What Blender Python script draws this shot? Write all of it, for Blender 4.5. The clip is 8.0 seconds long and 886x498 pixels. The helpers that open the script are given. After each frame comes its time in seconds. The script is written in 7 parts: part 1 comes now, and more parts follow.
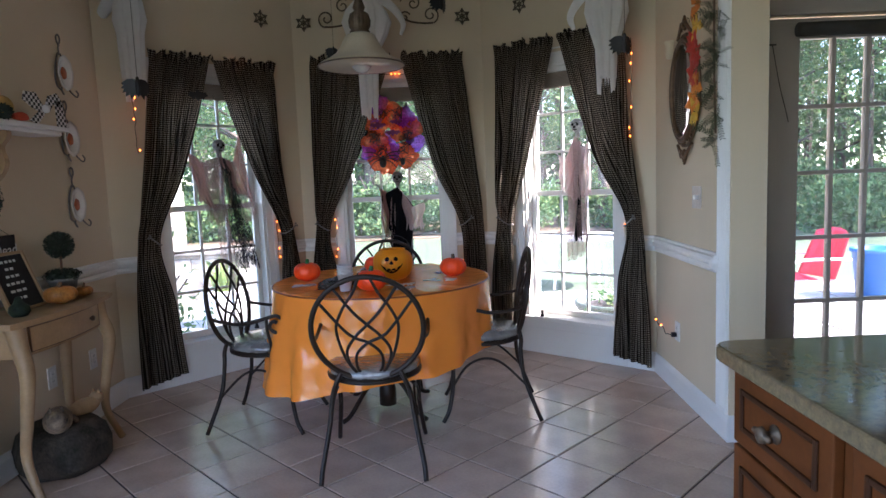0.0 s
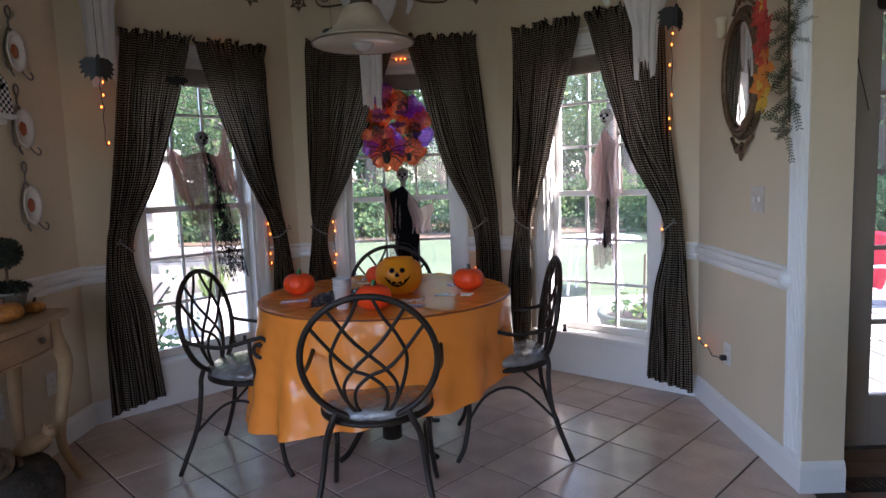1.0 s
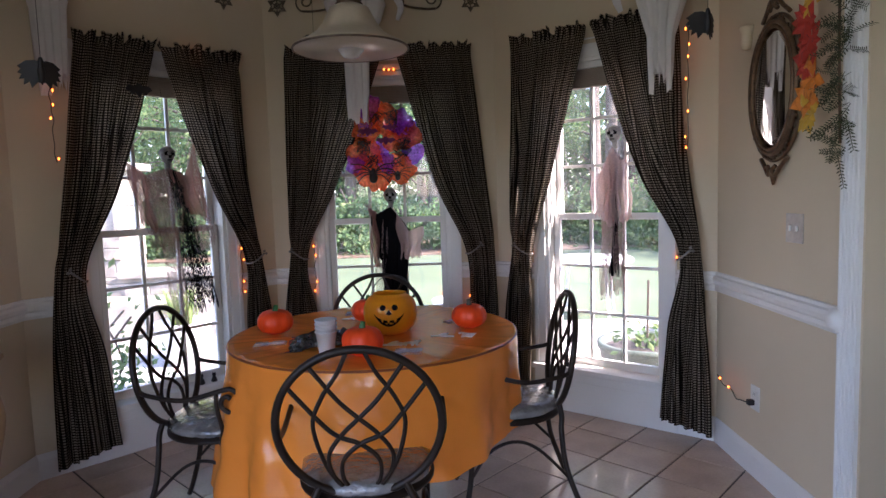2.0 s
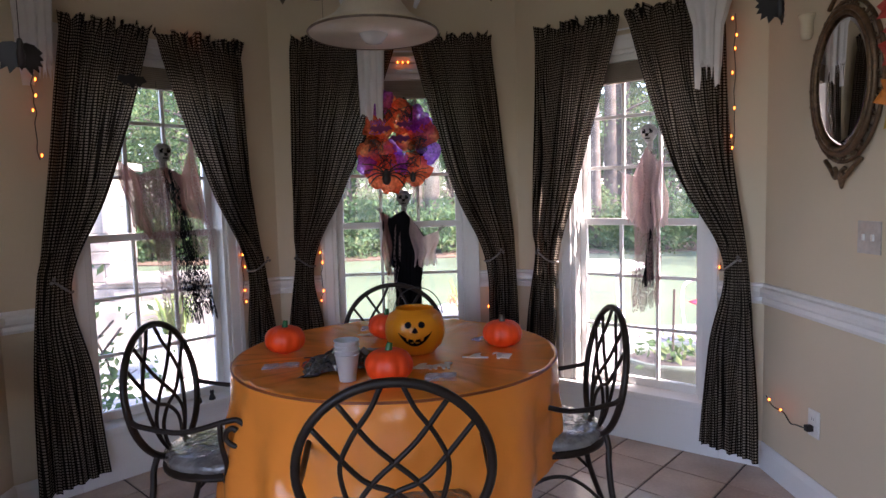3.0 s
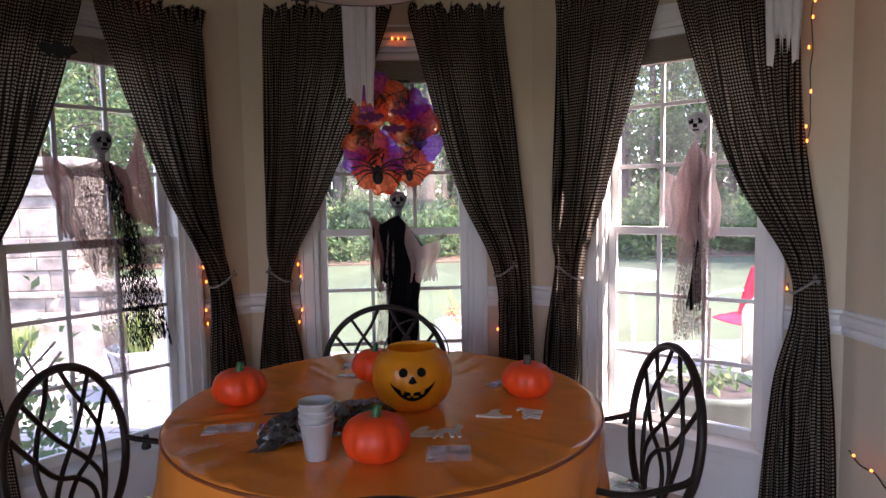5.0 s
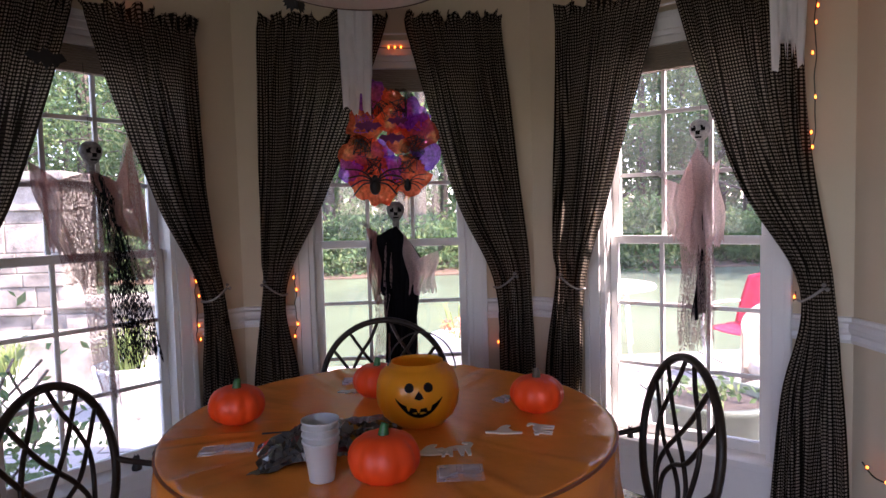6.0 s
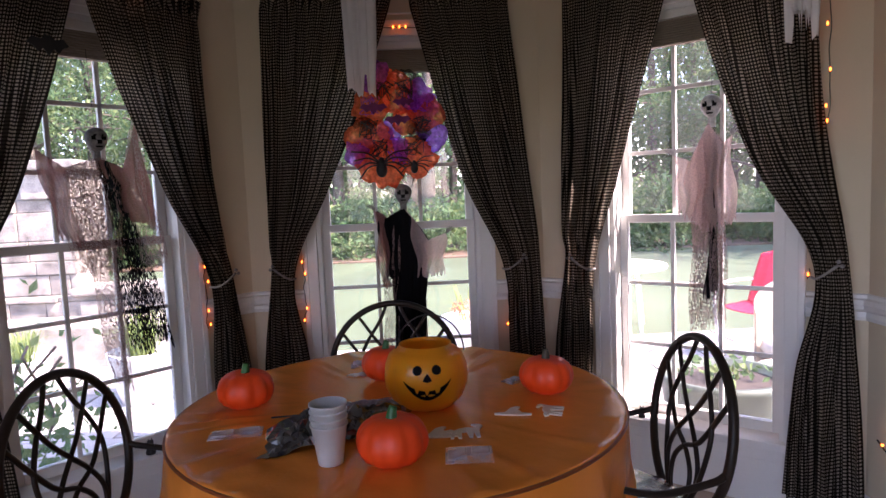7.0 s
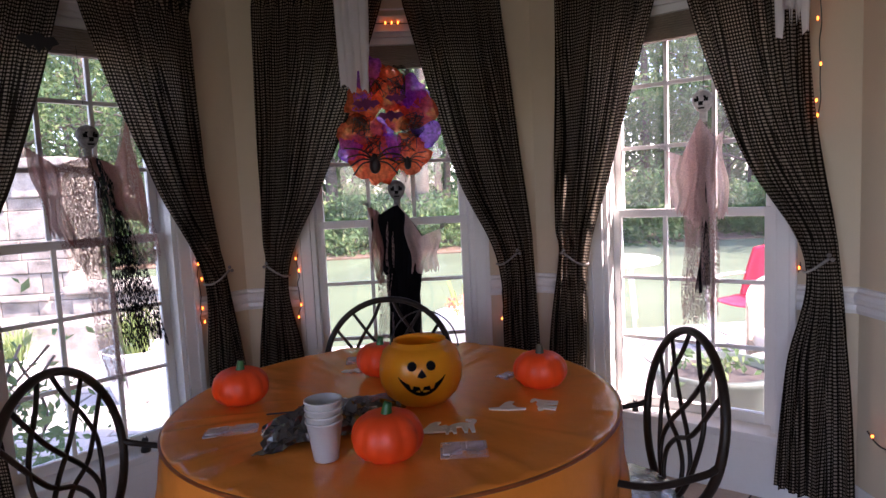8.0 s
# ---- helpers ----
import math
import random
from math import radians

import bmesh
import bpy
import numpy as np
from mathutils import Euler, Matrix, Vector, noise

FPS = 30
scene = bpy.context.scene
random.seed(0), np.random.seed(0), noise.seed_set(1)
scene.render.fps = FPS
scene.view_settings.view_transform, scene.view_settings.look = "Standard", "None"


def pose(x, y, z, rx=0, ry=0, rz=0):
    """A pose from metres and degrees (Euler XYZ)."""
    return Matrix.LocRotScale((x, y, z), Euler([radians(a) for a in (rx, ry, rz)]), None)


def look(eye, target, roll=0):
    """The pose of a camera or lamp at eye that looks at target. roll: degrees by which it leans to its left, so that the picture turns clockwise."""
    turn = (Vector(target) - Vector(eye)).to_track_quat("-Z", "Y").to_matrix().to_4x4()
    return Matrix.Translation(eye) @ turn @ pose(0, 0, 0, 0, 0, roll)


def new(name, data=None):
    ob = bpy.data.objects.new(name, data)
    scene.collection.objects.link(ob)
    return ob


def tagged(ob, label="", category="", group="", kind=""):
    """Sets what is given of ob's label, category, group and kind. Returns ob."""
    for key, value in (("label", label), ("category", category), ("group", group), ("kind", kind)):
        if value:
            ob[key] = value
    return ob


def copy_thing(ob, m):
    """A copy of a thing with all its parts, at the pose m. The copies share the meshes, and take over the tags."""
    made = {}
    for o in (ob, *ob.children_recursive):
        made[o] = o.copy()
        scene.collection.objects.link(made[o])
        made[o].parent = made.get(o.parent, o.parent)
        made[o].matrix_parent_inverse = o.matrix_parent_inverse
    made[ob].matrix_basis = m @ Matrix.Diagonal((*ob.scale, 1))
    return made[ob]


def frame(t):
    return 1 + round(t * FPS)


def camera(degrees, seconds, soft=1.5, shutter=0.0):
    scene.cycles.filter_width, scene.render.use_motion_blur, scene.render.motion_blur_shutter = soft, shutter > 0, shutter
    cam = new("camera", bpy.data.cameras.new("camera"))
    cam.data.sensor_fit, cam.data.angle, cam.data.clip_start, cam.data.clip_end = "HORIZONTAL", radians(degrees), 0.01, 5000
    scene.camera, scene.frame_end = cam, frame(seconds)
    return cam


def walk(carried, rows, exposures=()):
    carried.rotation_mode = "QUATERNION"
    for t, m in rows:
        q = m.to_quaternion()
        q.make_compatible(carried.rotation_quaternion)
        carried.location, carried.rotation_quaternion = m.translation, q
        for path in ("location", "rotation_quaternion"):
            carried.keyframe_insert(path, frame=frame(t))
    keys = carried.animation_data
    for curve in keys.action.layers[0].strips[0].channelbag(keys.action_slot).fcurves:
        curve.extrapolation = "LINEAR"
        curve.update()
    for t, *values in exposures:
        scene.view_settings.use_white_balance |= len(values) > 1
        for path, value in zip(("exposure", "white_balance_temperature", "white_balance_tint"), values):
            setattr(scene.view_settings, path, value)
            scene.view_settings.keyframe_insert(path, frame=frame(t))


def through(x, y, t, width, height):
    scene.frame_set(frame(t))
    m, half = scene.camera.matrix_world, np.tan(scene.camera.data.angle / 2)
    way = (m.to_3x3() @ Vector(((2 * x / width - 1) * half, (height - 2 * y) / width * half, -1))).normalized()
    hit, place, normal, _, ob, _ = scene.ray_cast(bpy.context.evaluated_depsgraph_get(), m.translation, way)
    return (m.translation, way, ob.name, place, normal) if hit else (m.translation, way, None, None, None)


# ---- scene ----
cam = camera(70.9, 8.0)
PATH = [
    (0, (0.059, 0.247, 1.317), (0.057, 2.236, 1.105), -2.3),
    (0.5, (0.113, 0.565, 1.345), (0.067, 2.552, 1.126), -1.8),
    (1, (-0.003, 0.755, 1.319), (-0.009, 2.744, 1.102), -2.1),
    (1.2, (-0.034, 0.837, 1.334), (0.048, 2.825, 1.136), -2.1),
    (2.3, (-0.101, 1.212, 1.367), (-0.065, 3.204, 1.193), -1.3),
    (2.5, (-0.123, 1.269, 1.362), (-0.119, 3.261, 1.184), -1.0),
    (3, (-0.225, 1.417, 1.373), (-0.133, 3.408, 1.205), -1.5),
    (3.5, (-0.244, 1.532, 1.369), (-0.108, 3.521, 1.214), -1.3),
    (4, (-0.224, 1.706, 1.363), (-0.14, 3.7, 1.234), -1.5),
    (4.2, (-0.219, 1.774, 1.399), (-0.159, 3.766, 1.227), -1.7),
    (5.3, (-0.263, 2.041, 1.368), (-0.1, 4.029, 1.225), -1.0),
    (5.5, (-0.299, 2.037, 1.37), (-0.104, 4.024, 1.249), -1.2),
    (6, (-0.274, 2.076, 1.36), (-0.13, 4.067, 1.241), -1.5),
    (6.5, (-0.266, 2.092, 1.356), (-0.159, 4.083, 1.195), -2.0),
    (7, (-0.263, 2.094, 1.355), (-0.154, 4.084, 1.182), -2.4),
    (7.5, (-0.266, 2.093, 1.355), (-0.149, 4.081, 1.164), -2.3),
    (8, (-0.263, 2.089, 1.357), (-0.135, 4.076, 1.169), -2.7),
]
walk(cam, [(t, look(eye, target, roll)) for t, eye, target, roll in PATH],
     exposures=[(0, 3.68, 5800, 22), (1, 3.38, 5950, 26), (2.5, 3.4, 6200, 32), (4, 3.38, 6350, 35), (6, 3.23, 6400, 39), (8, 3.23, 6400, 39)])

# ---- world, sun ----
SUN_AZ, SUN_EL = radians(109), radians(46)      # azimuth from +y towards +x
world = bpy.data.worlds.new("sky")
scene.world = world
world.use_nodes = True
wn = world.node_tree.nodes
sky = wn.new("ShaderNodeTexSky")
sky.sky_type, sky.sun_disc = "NISHITA", False
sky.sun_elevation, sky.sun_rotation = SUN_EL, SUN_AZ
wn["Background"].inputs["Strength"].default_value = 0.15
world.node_tree.links.new(sky.outputs["Color"], wn["Background"].inputs["Color"])
sun = new("sun", bpy.data.lights.new("sun", "SUN"))
sun.data.energy, sun.data.angle, sun.data.color = 3.2, radians(0.55), (1.0, 0.93, 0.82)
to_sun = Vector((math.sin(SUN_AZ) * math.cos(SUN_EL), math.cos(SUN_AZ) * math.cos(SUN_EL), math.sin(SUN_EL)))
sun.matrix_world = Matrix.Translation((6, 12, 9)) @ to_sun.to_track_quat("Z", "Y").to_matrix().to_4x4()


# ---- helpers for building ----
def part(name, bm, mat, parent=None, label="", smooth=False):
    me = bpy.data.meshes.new(name)
    bm.normal_update()
    bm.to_mesh(me)
    bm.free()
    for m in (mat if isinstance(mat, (list, tuple)) else [mat]):
        me.materials.append(m)
    if smooth:
        me.polygons.foreach_set("use_smooth", [True] * len(me.polygons))
    ob = new(name, me)
    ob.parent = parent
    if label:
        tagged(ob, label)
    return ob


def thing(name, m, label, category, group="", kind=""):
    ob = new(name)
    ob.empty_display_size = 0.1
    ob.matrix_basis = m
    return tagged(ob, label, category, group, kind)


def box(bm, x0, x1, y0, y1, z0, z1, bevel=0.0, m=None):
    r = bmesh.ops.create_cube(bm, size=1.0)
    vs = r["verts"]
    for v in vs:
        v.co = Vector((x0 + (x1 - x0) * (v.co.x + 0.5), y0 + (y1 - y0) * (v.co.y + 0.5), z0 + (z1 - z0) * (v.co.z + 0.5)))
    if bevel > 0:
        es = list({e for v in vs for e in v.link_edges})
        vs = list({v for f in bmesh.ops.bevel(bm, geom=es, offset=bevel, segments=2, profile=0.6, affect="EDGES")["faces"] for v in f.verts} | {v for v in vs if v.is_valid})
    if m is not None:
        for v in vs:
            v.co = m @ v.co
    return vs


def boxed(x0, x1, y0, y1, z0, z1, bevel=0.0, m=None):
    bm = bmesh.new()
    box(bm, x0, x1, y0, y1, z0, z1, bevel, m)
    return bm


def smooth_line(pts, n=8, closed=False):
    """Catmull-Rom through the points."""
    P = [Vector(p) for p in pts]
    k = len(P)
    out = []
    for i in range(k if closed else k - 1):
        a, b = P[i], P[(i + 1) % k]
        p0 = P[(i - 1) % k] if closed or i > 0 else a * 2 - b
        p3 = P[(i + 2) % k] if closed or i + 2 < k else b * 2 - a
        for j in range(n):
            t = j / n
            out.append(0.5 * (2 * a + (b - p0) * t + (2 * p0 - 5 * a + 4 * b - p3) * t * t + (3 * a - p0 - 3 * b + p3) * t ** 3))
    if not closed:
        out.append(P[-1].copy())
    return out


def tube(bm, pts, r, sides=8, closed=False, flat=1.0):
    """A round bar along the points; r is a number or one number a point."""
    pts = [Vector(p) for p in pts]
    k = len(pts)
    rings, up = [], None
    for i, p in enumerate(pts):
        a = pts[(i - 1) % k] if closed or i > 0 else p
        b = pts[(i + 1) % k] if closed or i < k - 1 else p
        d = (b - a)
        d = d.normalized() if d.length > 1e-9 else Vector((0, 0, 1))
        if up is None:
            up = d.orthogonal().normalized()
        up = (up - d * up.dot(d))
        up = up.normalized() if up.length > 1e-6 else d.orthogonal().normalized()
        side = d.cross(up)
        rr = r[i] if isinstance(r, (list, tuple)) else r
        rings.append([bm.verts.new(p + (up * math.cos(2 * math.pi * j / sides) + side * math.sin(2 * math.pi * j / sides) * flat) * rr) for j in range(sides)])
    for i in range(k if closed else k - 1):
        a, b = rings[i], rings[(i + 1) % k]
        for j in range(sides):
            bm.faces.new((a[j], a[(j + 1) % sides], b[(j + 1) % sides], b[j]))
    if not closed:
        bm.faces.new(rings[0][::-1])
        bm.faces.new(rings[-1])
    return bm


def lathe(bm, profile, seg=32, m=None, wave=None):
    """Turns (radius, height) rows about z. wave(angle, radius, height) may change the radius."""
    rings = []
    for r, z in profile:
        ring = []
        for j in range(seg):
            a = 2 * math.pi * j / seg
            rr = r if wave is None else wave(a, r, z)
            co = Vector((rr * math.cos(a), rr * math.sin(a), z))
            ring.append(bm.verts.new(m @ co if m is not None else co))
        rings.append(ring)
    for a, b in zip(rings, rings[1:]):
        for j in range(seg):
            bm.faces.new((a[j], a[(j + 1) % seg], b[(j + 1) % seg], b[j]))
    if profile[0][0] > 1e-5:
        bm.faces.new(rings[0][::-1])
    if profile[-1][0] > 1e-5:
        bm.faces.new(rings[-1])
    bmesh.ops.remove_doubles(bm, verts=[v for ring in (rings[0], rings[-1]) for v in ring], dist=1e-5)
    return bm


def prism(bm, outline, h0, h1, m=None):
    """Extrudes an outline of (x, y) from height h0 to h1."""
    lo = [bm.verts.new((x, y, h0)) for x, y in outline]
    hi = [bm.verts.new((x, y, h1)) for x, y in outline]
    k = len(outline)
    fs = [bm.faces.new(lo[::-1]), bm.faces.new(hi)]
    for i in range(k):
        fs.append(bm.faces.new((lo[i], lo[(i + 1) % k], hi[(i + 1) % k], hi[i])))
    if m is not None:
        for v in lo + hi:
            v.co = m @ v.co
    return fs


def sweep_profile(bm, path, profile, closed_profile=True):
    """A moulding: profile of (out, up) swept along a level path of (x, y, z); out is to the path's left."""
    P = [Vector(p) for p in path]
    rings = []
    for i, p in enumerate(P):
        d0 = (p - P[i - 1]).normalized() if i > 0 else (P[1] - p).normalized()
        d1 = (P[i + 1] - p).normalized() if i < len(P) - 1 else d0
        n0, n1 = Vector((-d0.y, d0.x, 0)), Vector((-d1.y, d1.x, 0))
        n = (n0 + n1).normalized()
        n = n / max(0.3, n.dot(n0))
        rings.append([bm.verts.new(p + n * o + Vector((0, 0, u))) for o, u in profile])
    k = len(profile)
    for a, b in zip(rings, rings[1:]):
        for j in range(k if closed_profile else k - 1):
            bm.faces.new((a[j], b[j], b[(j + 1) % k], a[(j + 1) % k]))
    bm.faces.new(rings[0])
    bm.faces.new(rings[-1][::-1])
    return bm


# ---- materials ----
def mat(name, color, rough=0.5, metal=0.0, vary=0.12, scale=6.0, fine=60.0, bump=0.15, bump_dist=0.002, coat=0.0, transmit=0.0, color2=None, spec=0.5, sheen=0.0, island=0.0, per_object=0.0):
    """A surface with coarse and fine variation in colour, roughness and relief, at real size."""
    m = bpy.data.materials.new(name)
    m.use_nodes = True
    nt = m.node_tree
    b = nt.nodes["Principled BSDF"]
    tc = nt.nodes.new("ShaderNodeTexCoord")
    src = tc.outputs["Object"]
    n1 = nt.nodes.new("ShaderNodeTexNoise")
    n1.inputs["Scale"].default_value, n1.inputs["Detail"].default_value = scale, 5
    n2 = nt.nodes.new("ShaderNodeTexNoise")
    n2.inputs["Scale"].default_value, n2.inputs["Detail"].default_value = fine, 4
    for n in (n1, n2):
        nt.links.new(src, n.inputs["Vector"])
    add = nt.nodes.new("ShaderNodeMath")
    add.operation = "ADD"
    half = nt.nodes.new("ShaderNodeMath")
    half.operation = "MULTIPLY"
    half.inputs[1].default_value = 0.45
    nt.links.new(n2.outputs["Fac"], half.inputs[0])
    nt.links.new(n1.outputs["Fac"], add.inputs[0])
    nt.links.new(half.outputs[0], add.inputs[1])
    ramp = nt.nodes.new("ShaderNodeMapRange")
    ramp.inputs["From Min"].default_value, ramp.inputs["From Max"].default_value = 0.45, 1.0
    nt.links.new(add.outputs[0], ramp.inputs["Value"])
    mix = nt.nodes.new("ShaderNodeMix")
    mix.data_type = "RGBA"
    c2 = color2 if color2 else tuple(max(0.0, c * (1 - 2 * vary)) for c in color)
    mix.inputs["A"].default_value = (*color, 1)
    mix.inputs["B"].default_value = (*c2, 1)
    nt.links.new(ramp.outputs[0], mix.inputs["Factor"])
    out = mix.outputs["Result"]
    if per_object or island:
        info = nt.nodes.new("ShaderNodeObjectInfo" if per_object else "ShaderNodeNewGeometry")
        hsv = nt.nodes.new("ShaderNodeHueSaturation")
        mr = nt.nodes.new("ShaderNodeMapRange")
        k = per_object or island
        mr.inputs["To Min"].default_value, mr.inputs["To Max"].default_value = 1 - k, 1 + k
        nt.links.new(info.outputs["Random" if per_object else "Random Per Island"], mr.inputs["Value"])
        nt.links.new(mr.outputs[0], hsv.inputs["Value"])
        nt.links.new(out, hsv.inputs["Color"])
        out = hsv.outputs["Color"]
    nt.links.new(out, b.inputs["Base Color"])
    rr = nt.nodes.new("ShaderNodeMapRange")
    rr.inputs["To Min"].default_value, rr.inputs["To Max"].default_value = max(0.02, rough * 0.8), min(1.0, rough * 1.2)
    nt.links.new(n1.outputs["Fac"], rr.inputs["Value"])
    nt.links.new(rr.outputs[0], b.inputs["Roughness"])
    b.inputs["Metallic"].default_value = metal
    b.inputs["Specular IOR Level"].default_value = spec
    b.inputs["Coat Weight"].default_value = coat
    b.inputs["Coat Roughness"].default_value = 0.12
    b.inputs["Transmission Weight"].default_value = transmit
    b.inputs["Sheen Weight"].default_value = sheen
    if bump > 0:
        bp = nt.nodes.new("ShaderNodeBump")
        bp.inputs["Strength"].default_value, bp.inputs["Distance"].default_value = bump, bump_dist
        nt.links.new(add.outputs[0], bp.inputs["Height"])
        nt.links.new(bp.outputs["Normal"], b.inputs["Normal"])
    return m


def cloth(name, color, through=0.4, clear=0.0, scale=40.0, vary=0.15, rough=0.9, tint=None, holes=None):
    """Thin cloth: scatters light to both sides; clear is the open share of the weave."""
    m = bpy.data.materials.new(name)
    m.use_nodes = True
    nt = m.node_tree
    nt.nodes.remove(nt.nodes["Principled BSDF"])
    out = nt.nodes["Material Output"]
    tc = nt.nodes.new("ShaderNodeTexCoord")
    nz = nt.nodes.new("ShaderNodeTexNoise")
    nz.inputs["Scale"].default_value, nz.inputs["Detail"].default_value = scale, 4
    nt.links.new(tc.outputs["Object"], nz.inputs["Vector"])
    mix = nt.nodes.new("ShaderNodeMix")
    mix.data_type = "RGBA"
    mix.inputs["A"].default_value = (*color, 1)
    mix.inputs["B"].default_value = (*[c * (1 - 2 * vary) for c in color], 1)
    nt.links.new(nz.outputs["Fac"], mix.inputs["Factor"])
    d = nt.nodes.new("ShaderNodeBsdfDiffuse")
    t = nt.nodes.new("ShaderNodeBsdfTranslucent")
    for n in (d, t):
        nt.links.new(mix.outputs["Result"], n.inputs["Color"])
    ms = nt.nodes.new("ShaderNodeMixShader")
    ms.inputs[0].default_value = through
    nt.links.new(d.outputs[0], ms.inputs[1])
    nt.links.new(t.outputs[0], ms.inputs[2])
    last = ms
    if clear > 0:
        tr = nt.nodes.new("ShaderNodeBsdfTransparent")
        tr.inputs["Color"].default_value = (*(tint or (1, 1, 1)), 1)
        m2 = nt.nodes.new("ShaderNodeMixShader")
        mr = nt.nodes.new("ShaderNodeMapRange")
        mr.inputs["From Min"].default_value, mr.inputs["From Max"].default_value = 0.3, 0.7
        mr.inputs["To Min"].default_value, mr.inputs["To Max"].default_value = max(0, clear - 0.25), min(1, clear + 0.25)
        if holes:
            mr.inputs["From Min"].default_value, mr.inputs["From Max"].default_value = holes, holes + 0.06
            mr.inputs["To Min"].default_value, mr.inputs["To Max"].default_value = 0.0, clear
        nt.links.new(nz.outputs["Fac"], mr.inputs["Value"])
        nt.links.new(mr.outputs[0], m2.inputs[0])
        nt.links.new(ms.outputs[0], m2.inputs[1])
        nt.links.new(tr.outputs[0], m2.inputs[2])
        last = m2
    nt.links.new(last.outputs[0], out.inputs["Surface"])
    return m


def gingham(name, dark, light, pitch):
    """Small two-tone check woven cloth, by the sheet's own metres (UV)."""
    m = bpy.data.materials.new(name)
    m.use_nodes = True
    nt = m.node_tree
    nt.nodes.remove(nt.nodes["Principled BSDF"])
    uv = nt.nodes.new("ShaderNodeTexCoord")
    sep = nt.nodes.new("ShaderNodeSeparateXYZ")
    nt.links.new(uv.outputs["UV"], sep.inputs[0])
    bands = []
    for ax in ("X", "Y"):
        mul = nt.nodes.new("ShaderNodeMath")
        mul.operation = "MULTIPLY"
        mul.inputs[1].default_value = 1 / pitch
        nt.links.new(sep.outputs[ax], mul.inputs[0])
        fr = nt.nodes.new("ShaderNodeMath")
        fr.operation = "FRACT"
        nt.links.new(mul.outputs[0], fr.inputs[0])
        gt = nt.nodes.new("ShaderNodeMath")
        gt.operation = "GREATER_THAN"
        gt.inputs[1].default_value = 0.5
        nt.links.new(fr.outputs[0], gt.inputs[0])
        bands.append(gt)
    both = nt.nodes.new("ShaderNodeMath")
    both.operation = "MULTIPLY"
    nt.links.new(bands[0].outputs[0], both.inputs[0])
    nt.links.new(bands[1].outputs[0], both.inputs[1])
    nz = nt.nodes.new("ShaderNodeTexNoise")
    nz.inputs["Scale"].default_value = 3.0
    nt.links.new(uv.outputs["Object"], nz.inputs["Vector"])
    mix = nt.nodes.new("ShaderNodeMix")
    mix.data_type = "RGBA"
    mix.inputs["A"].default_value, mix.inputs["B"].default_value = (*dark, 1), (*light, 1)
    either = nt.nodes.new("ShaderNodeMath")
    either.operation = "ADD"
    nt.links.new(bands[0].outputs[0], either.inputs[0])
    nt.links.new(bands[1].outputs[0], either.inputs[1])
    single = nt.nodes.new("ShaderNodeMath")
    single.operation = "MULTIPLY_ADD"
    single.inputs[1].default_value = 0.05
    nt.links.new(either.outputs[0], single.inputs[0])
    most = nt.nodes.new("ShaderNodeMath")
    most.operation = "MULTIPLY"
    most.inputs[1].default_value = 0.90
    nt.links.new(both.outputs[0], most.inputs[0])
    nt.links.new(most.outputs[0], single.inputs[2])
    nt.links.new(single.outputs[0], mix.inputs["Factor"])
    d = nt.nodes.new("ShaderNodeBsdfDiffuse")
    t = nt.nodes.new("ShaderNodeBsdfTranslucent")
    for n in (d, t):
        nt.links.new(mix.outputs["Result"], n.inputs["Color"])
    ms = nt.nodes.new("ShaderNodeMixShader")
    ms.inputs[0].default_value = 0.5
    nt.links.new(d.outputs[0], ms.inputs[1])
    nt.links.new(t.outputs[0], ms.inputs[2])
    nt.links.new(ms.outputs[0], nt.nodes["Material Output"].inputs["Surface"])
    return m


def glow(name, color, strength):
    m = bpy.data.materials.new(name)
    m.use_nodes = True
    b = m.node_tree.nodes["Principled BSDF"]
    b.inputs["Base Color"].default_value = (*color, 1)
    b.inputs["Emission Color"].default_value = (*color, 1)
    b.inputs["Emission Strength"].default_value = strength
    return m


def pane_glass(name, tint=(1, 1, 1), rough=0.0):
    m = bpy.data.materials.new(name)
    m.use_nodes = True
    nt = m.node_tree
    nt.nodes.remove(nt.nodes["Principled BSDF"])
    g = nt.nodes.new("ShaderNodeBsdfGlossy")
    g.inputs["Roughness"].default_value = 0.02
    t = nt.nodes.new("ShaderNodeBsdfTransparent")
    t.inputs["Color"].default_value = (*tint, 1)
    f = nt.nodes.new("ShaderNodeFresnel")
    f.inputs["IOR"].default_value = 1.45
    ms = nt.nodes.new("ShaderNodeMixShader")
    nt.links.new(f.outputs[0], ms.inputs[0])
    nt.links.new(t.outputs[0], ms.inputs[1])
    nt.links.new(g.outputs[0], ms.inputs[2])
    film = nt.nodes.new("ShaderNodeBsdfTranslucent")       # a dust film, added for the sunlit haze on the panes
    film.inputs["Color"].default_value = (0.9, 0.9, 0.9, 1)
    nz = nt.nodes.new("ShaderNodeTexNoise")
    nz.inputs["Scale"].default_value, nz.inputs["Detail"].default_value = 6.0, 6
    mr = nt.nodes.new("ShaderNodeMapRange")
    mr.inputs["From Min"].default_value, mr.inputs["From Max"].default_value = 0.3, 0.7
    mr.inputs["To Min"].default_value, mr.inputs["To Max"].default_value = 0.008, 0.022
    nt.links.new(nz.outputs["Fac"], mr.inputs["Value"])
    hazed = nt.nodes.new("ShaderNodeMixShader")
    nt.links.new(mr.outputs[0], hazed.inputs[0])
    nt.links.new(ms.outputs[0], hazed.inputs[1])
    nt.links.new(film.outputs[0], hazed.inputs[2])
    nt.links.new(hazed.outputs[0], nt.nodes["Material Output"].inputs["Surface"])
    return m


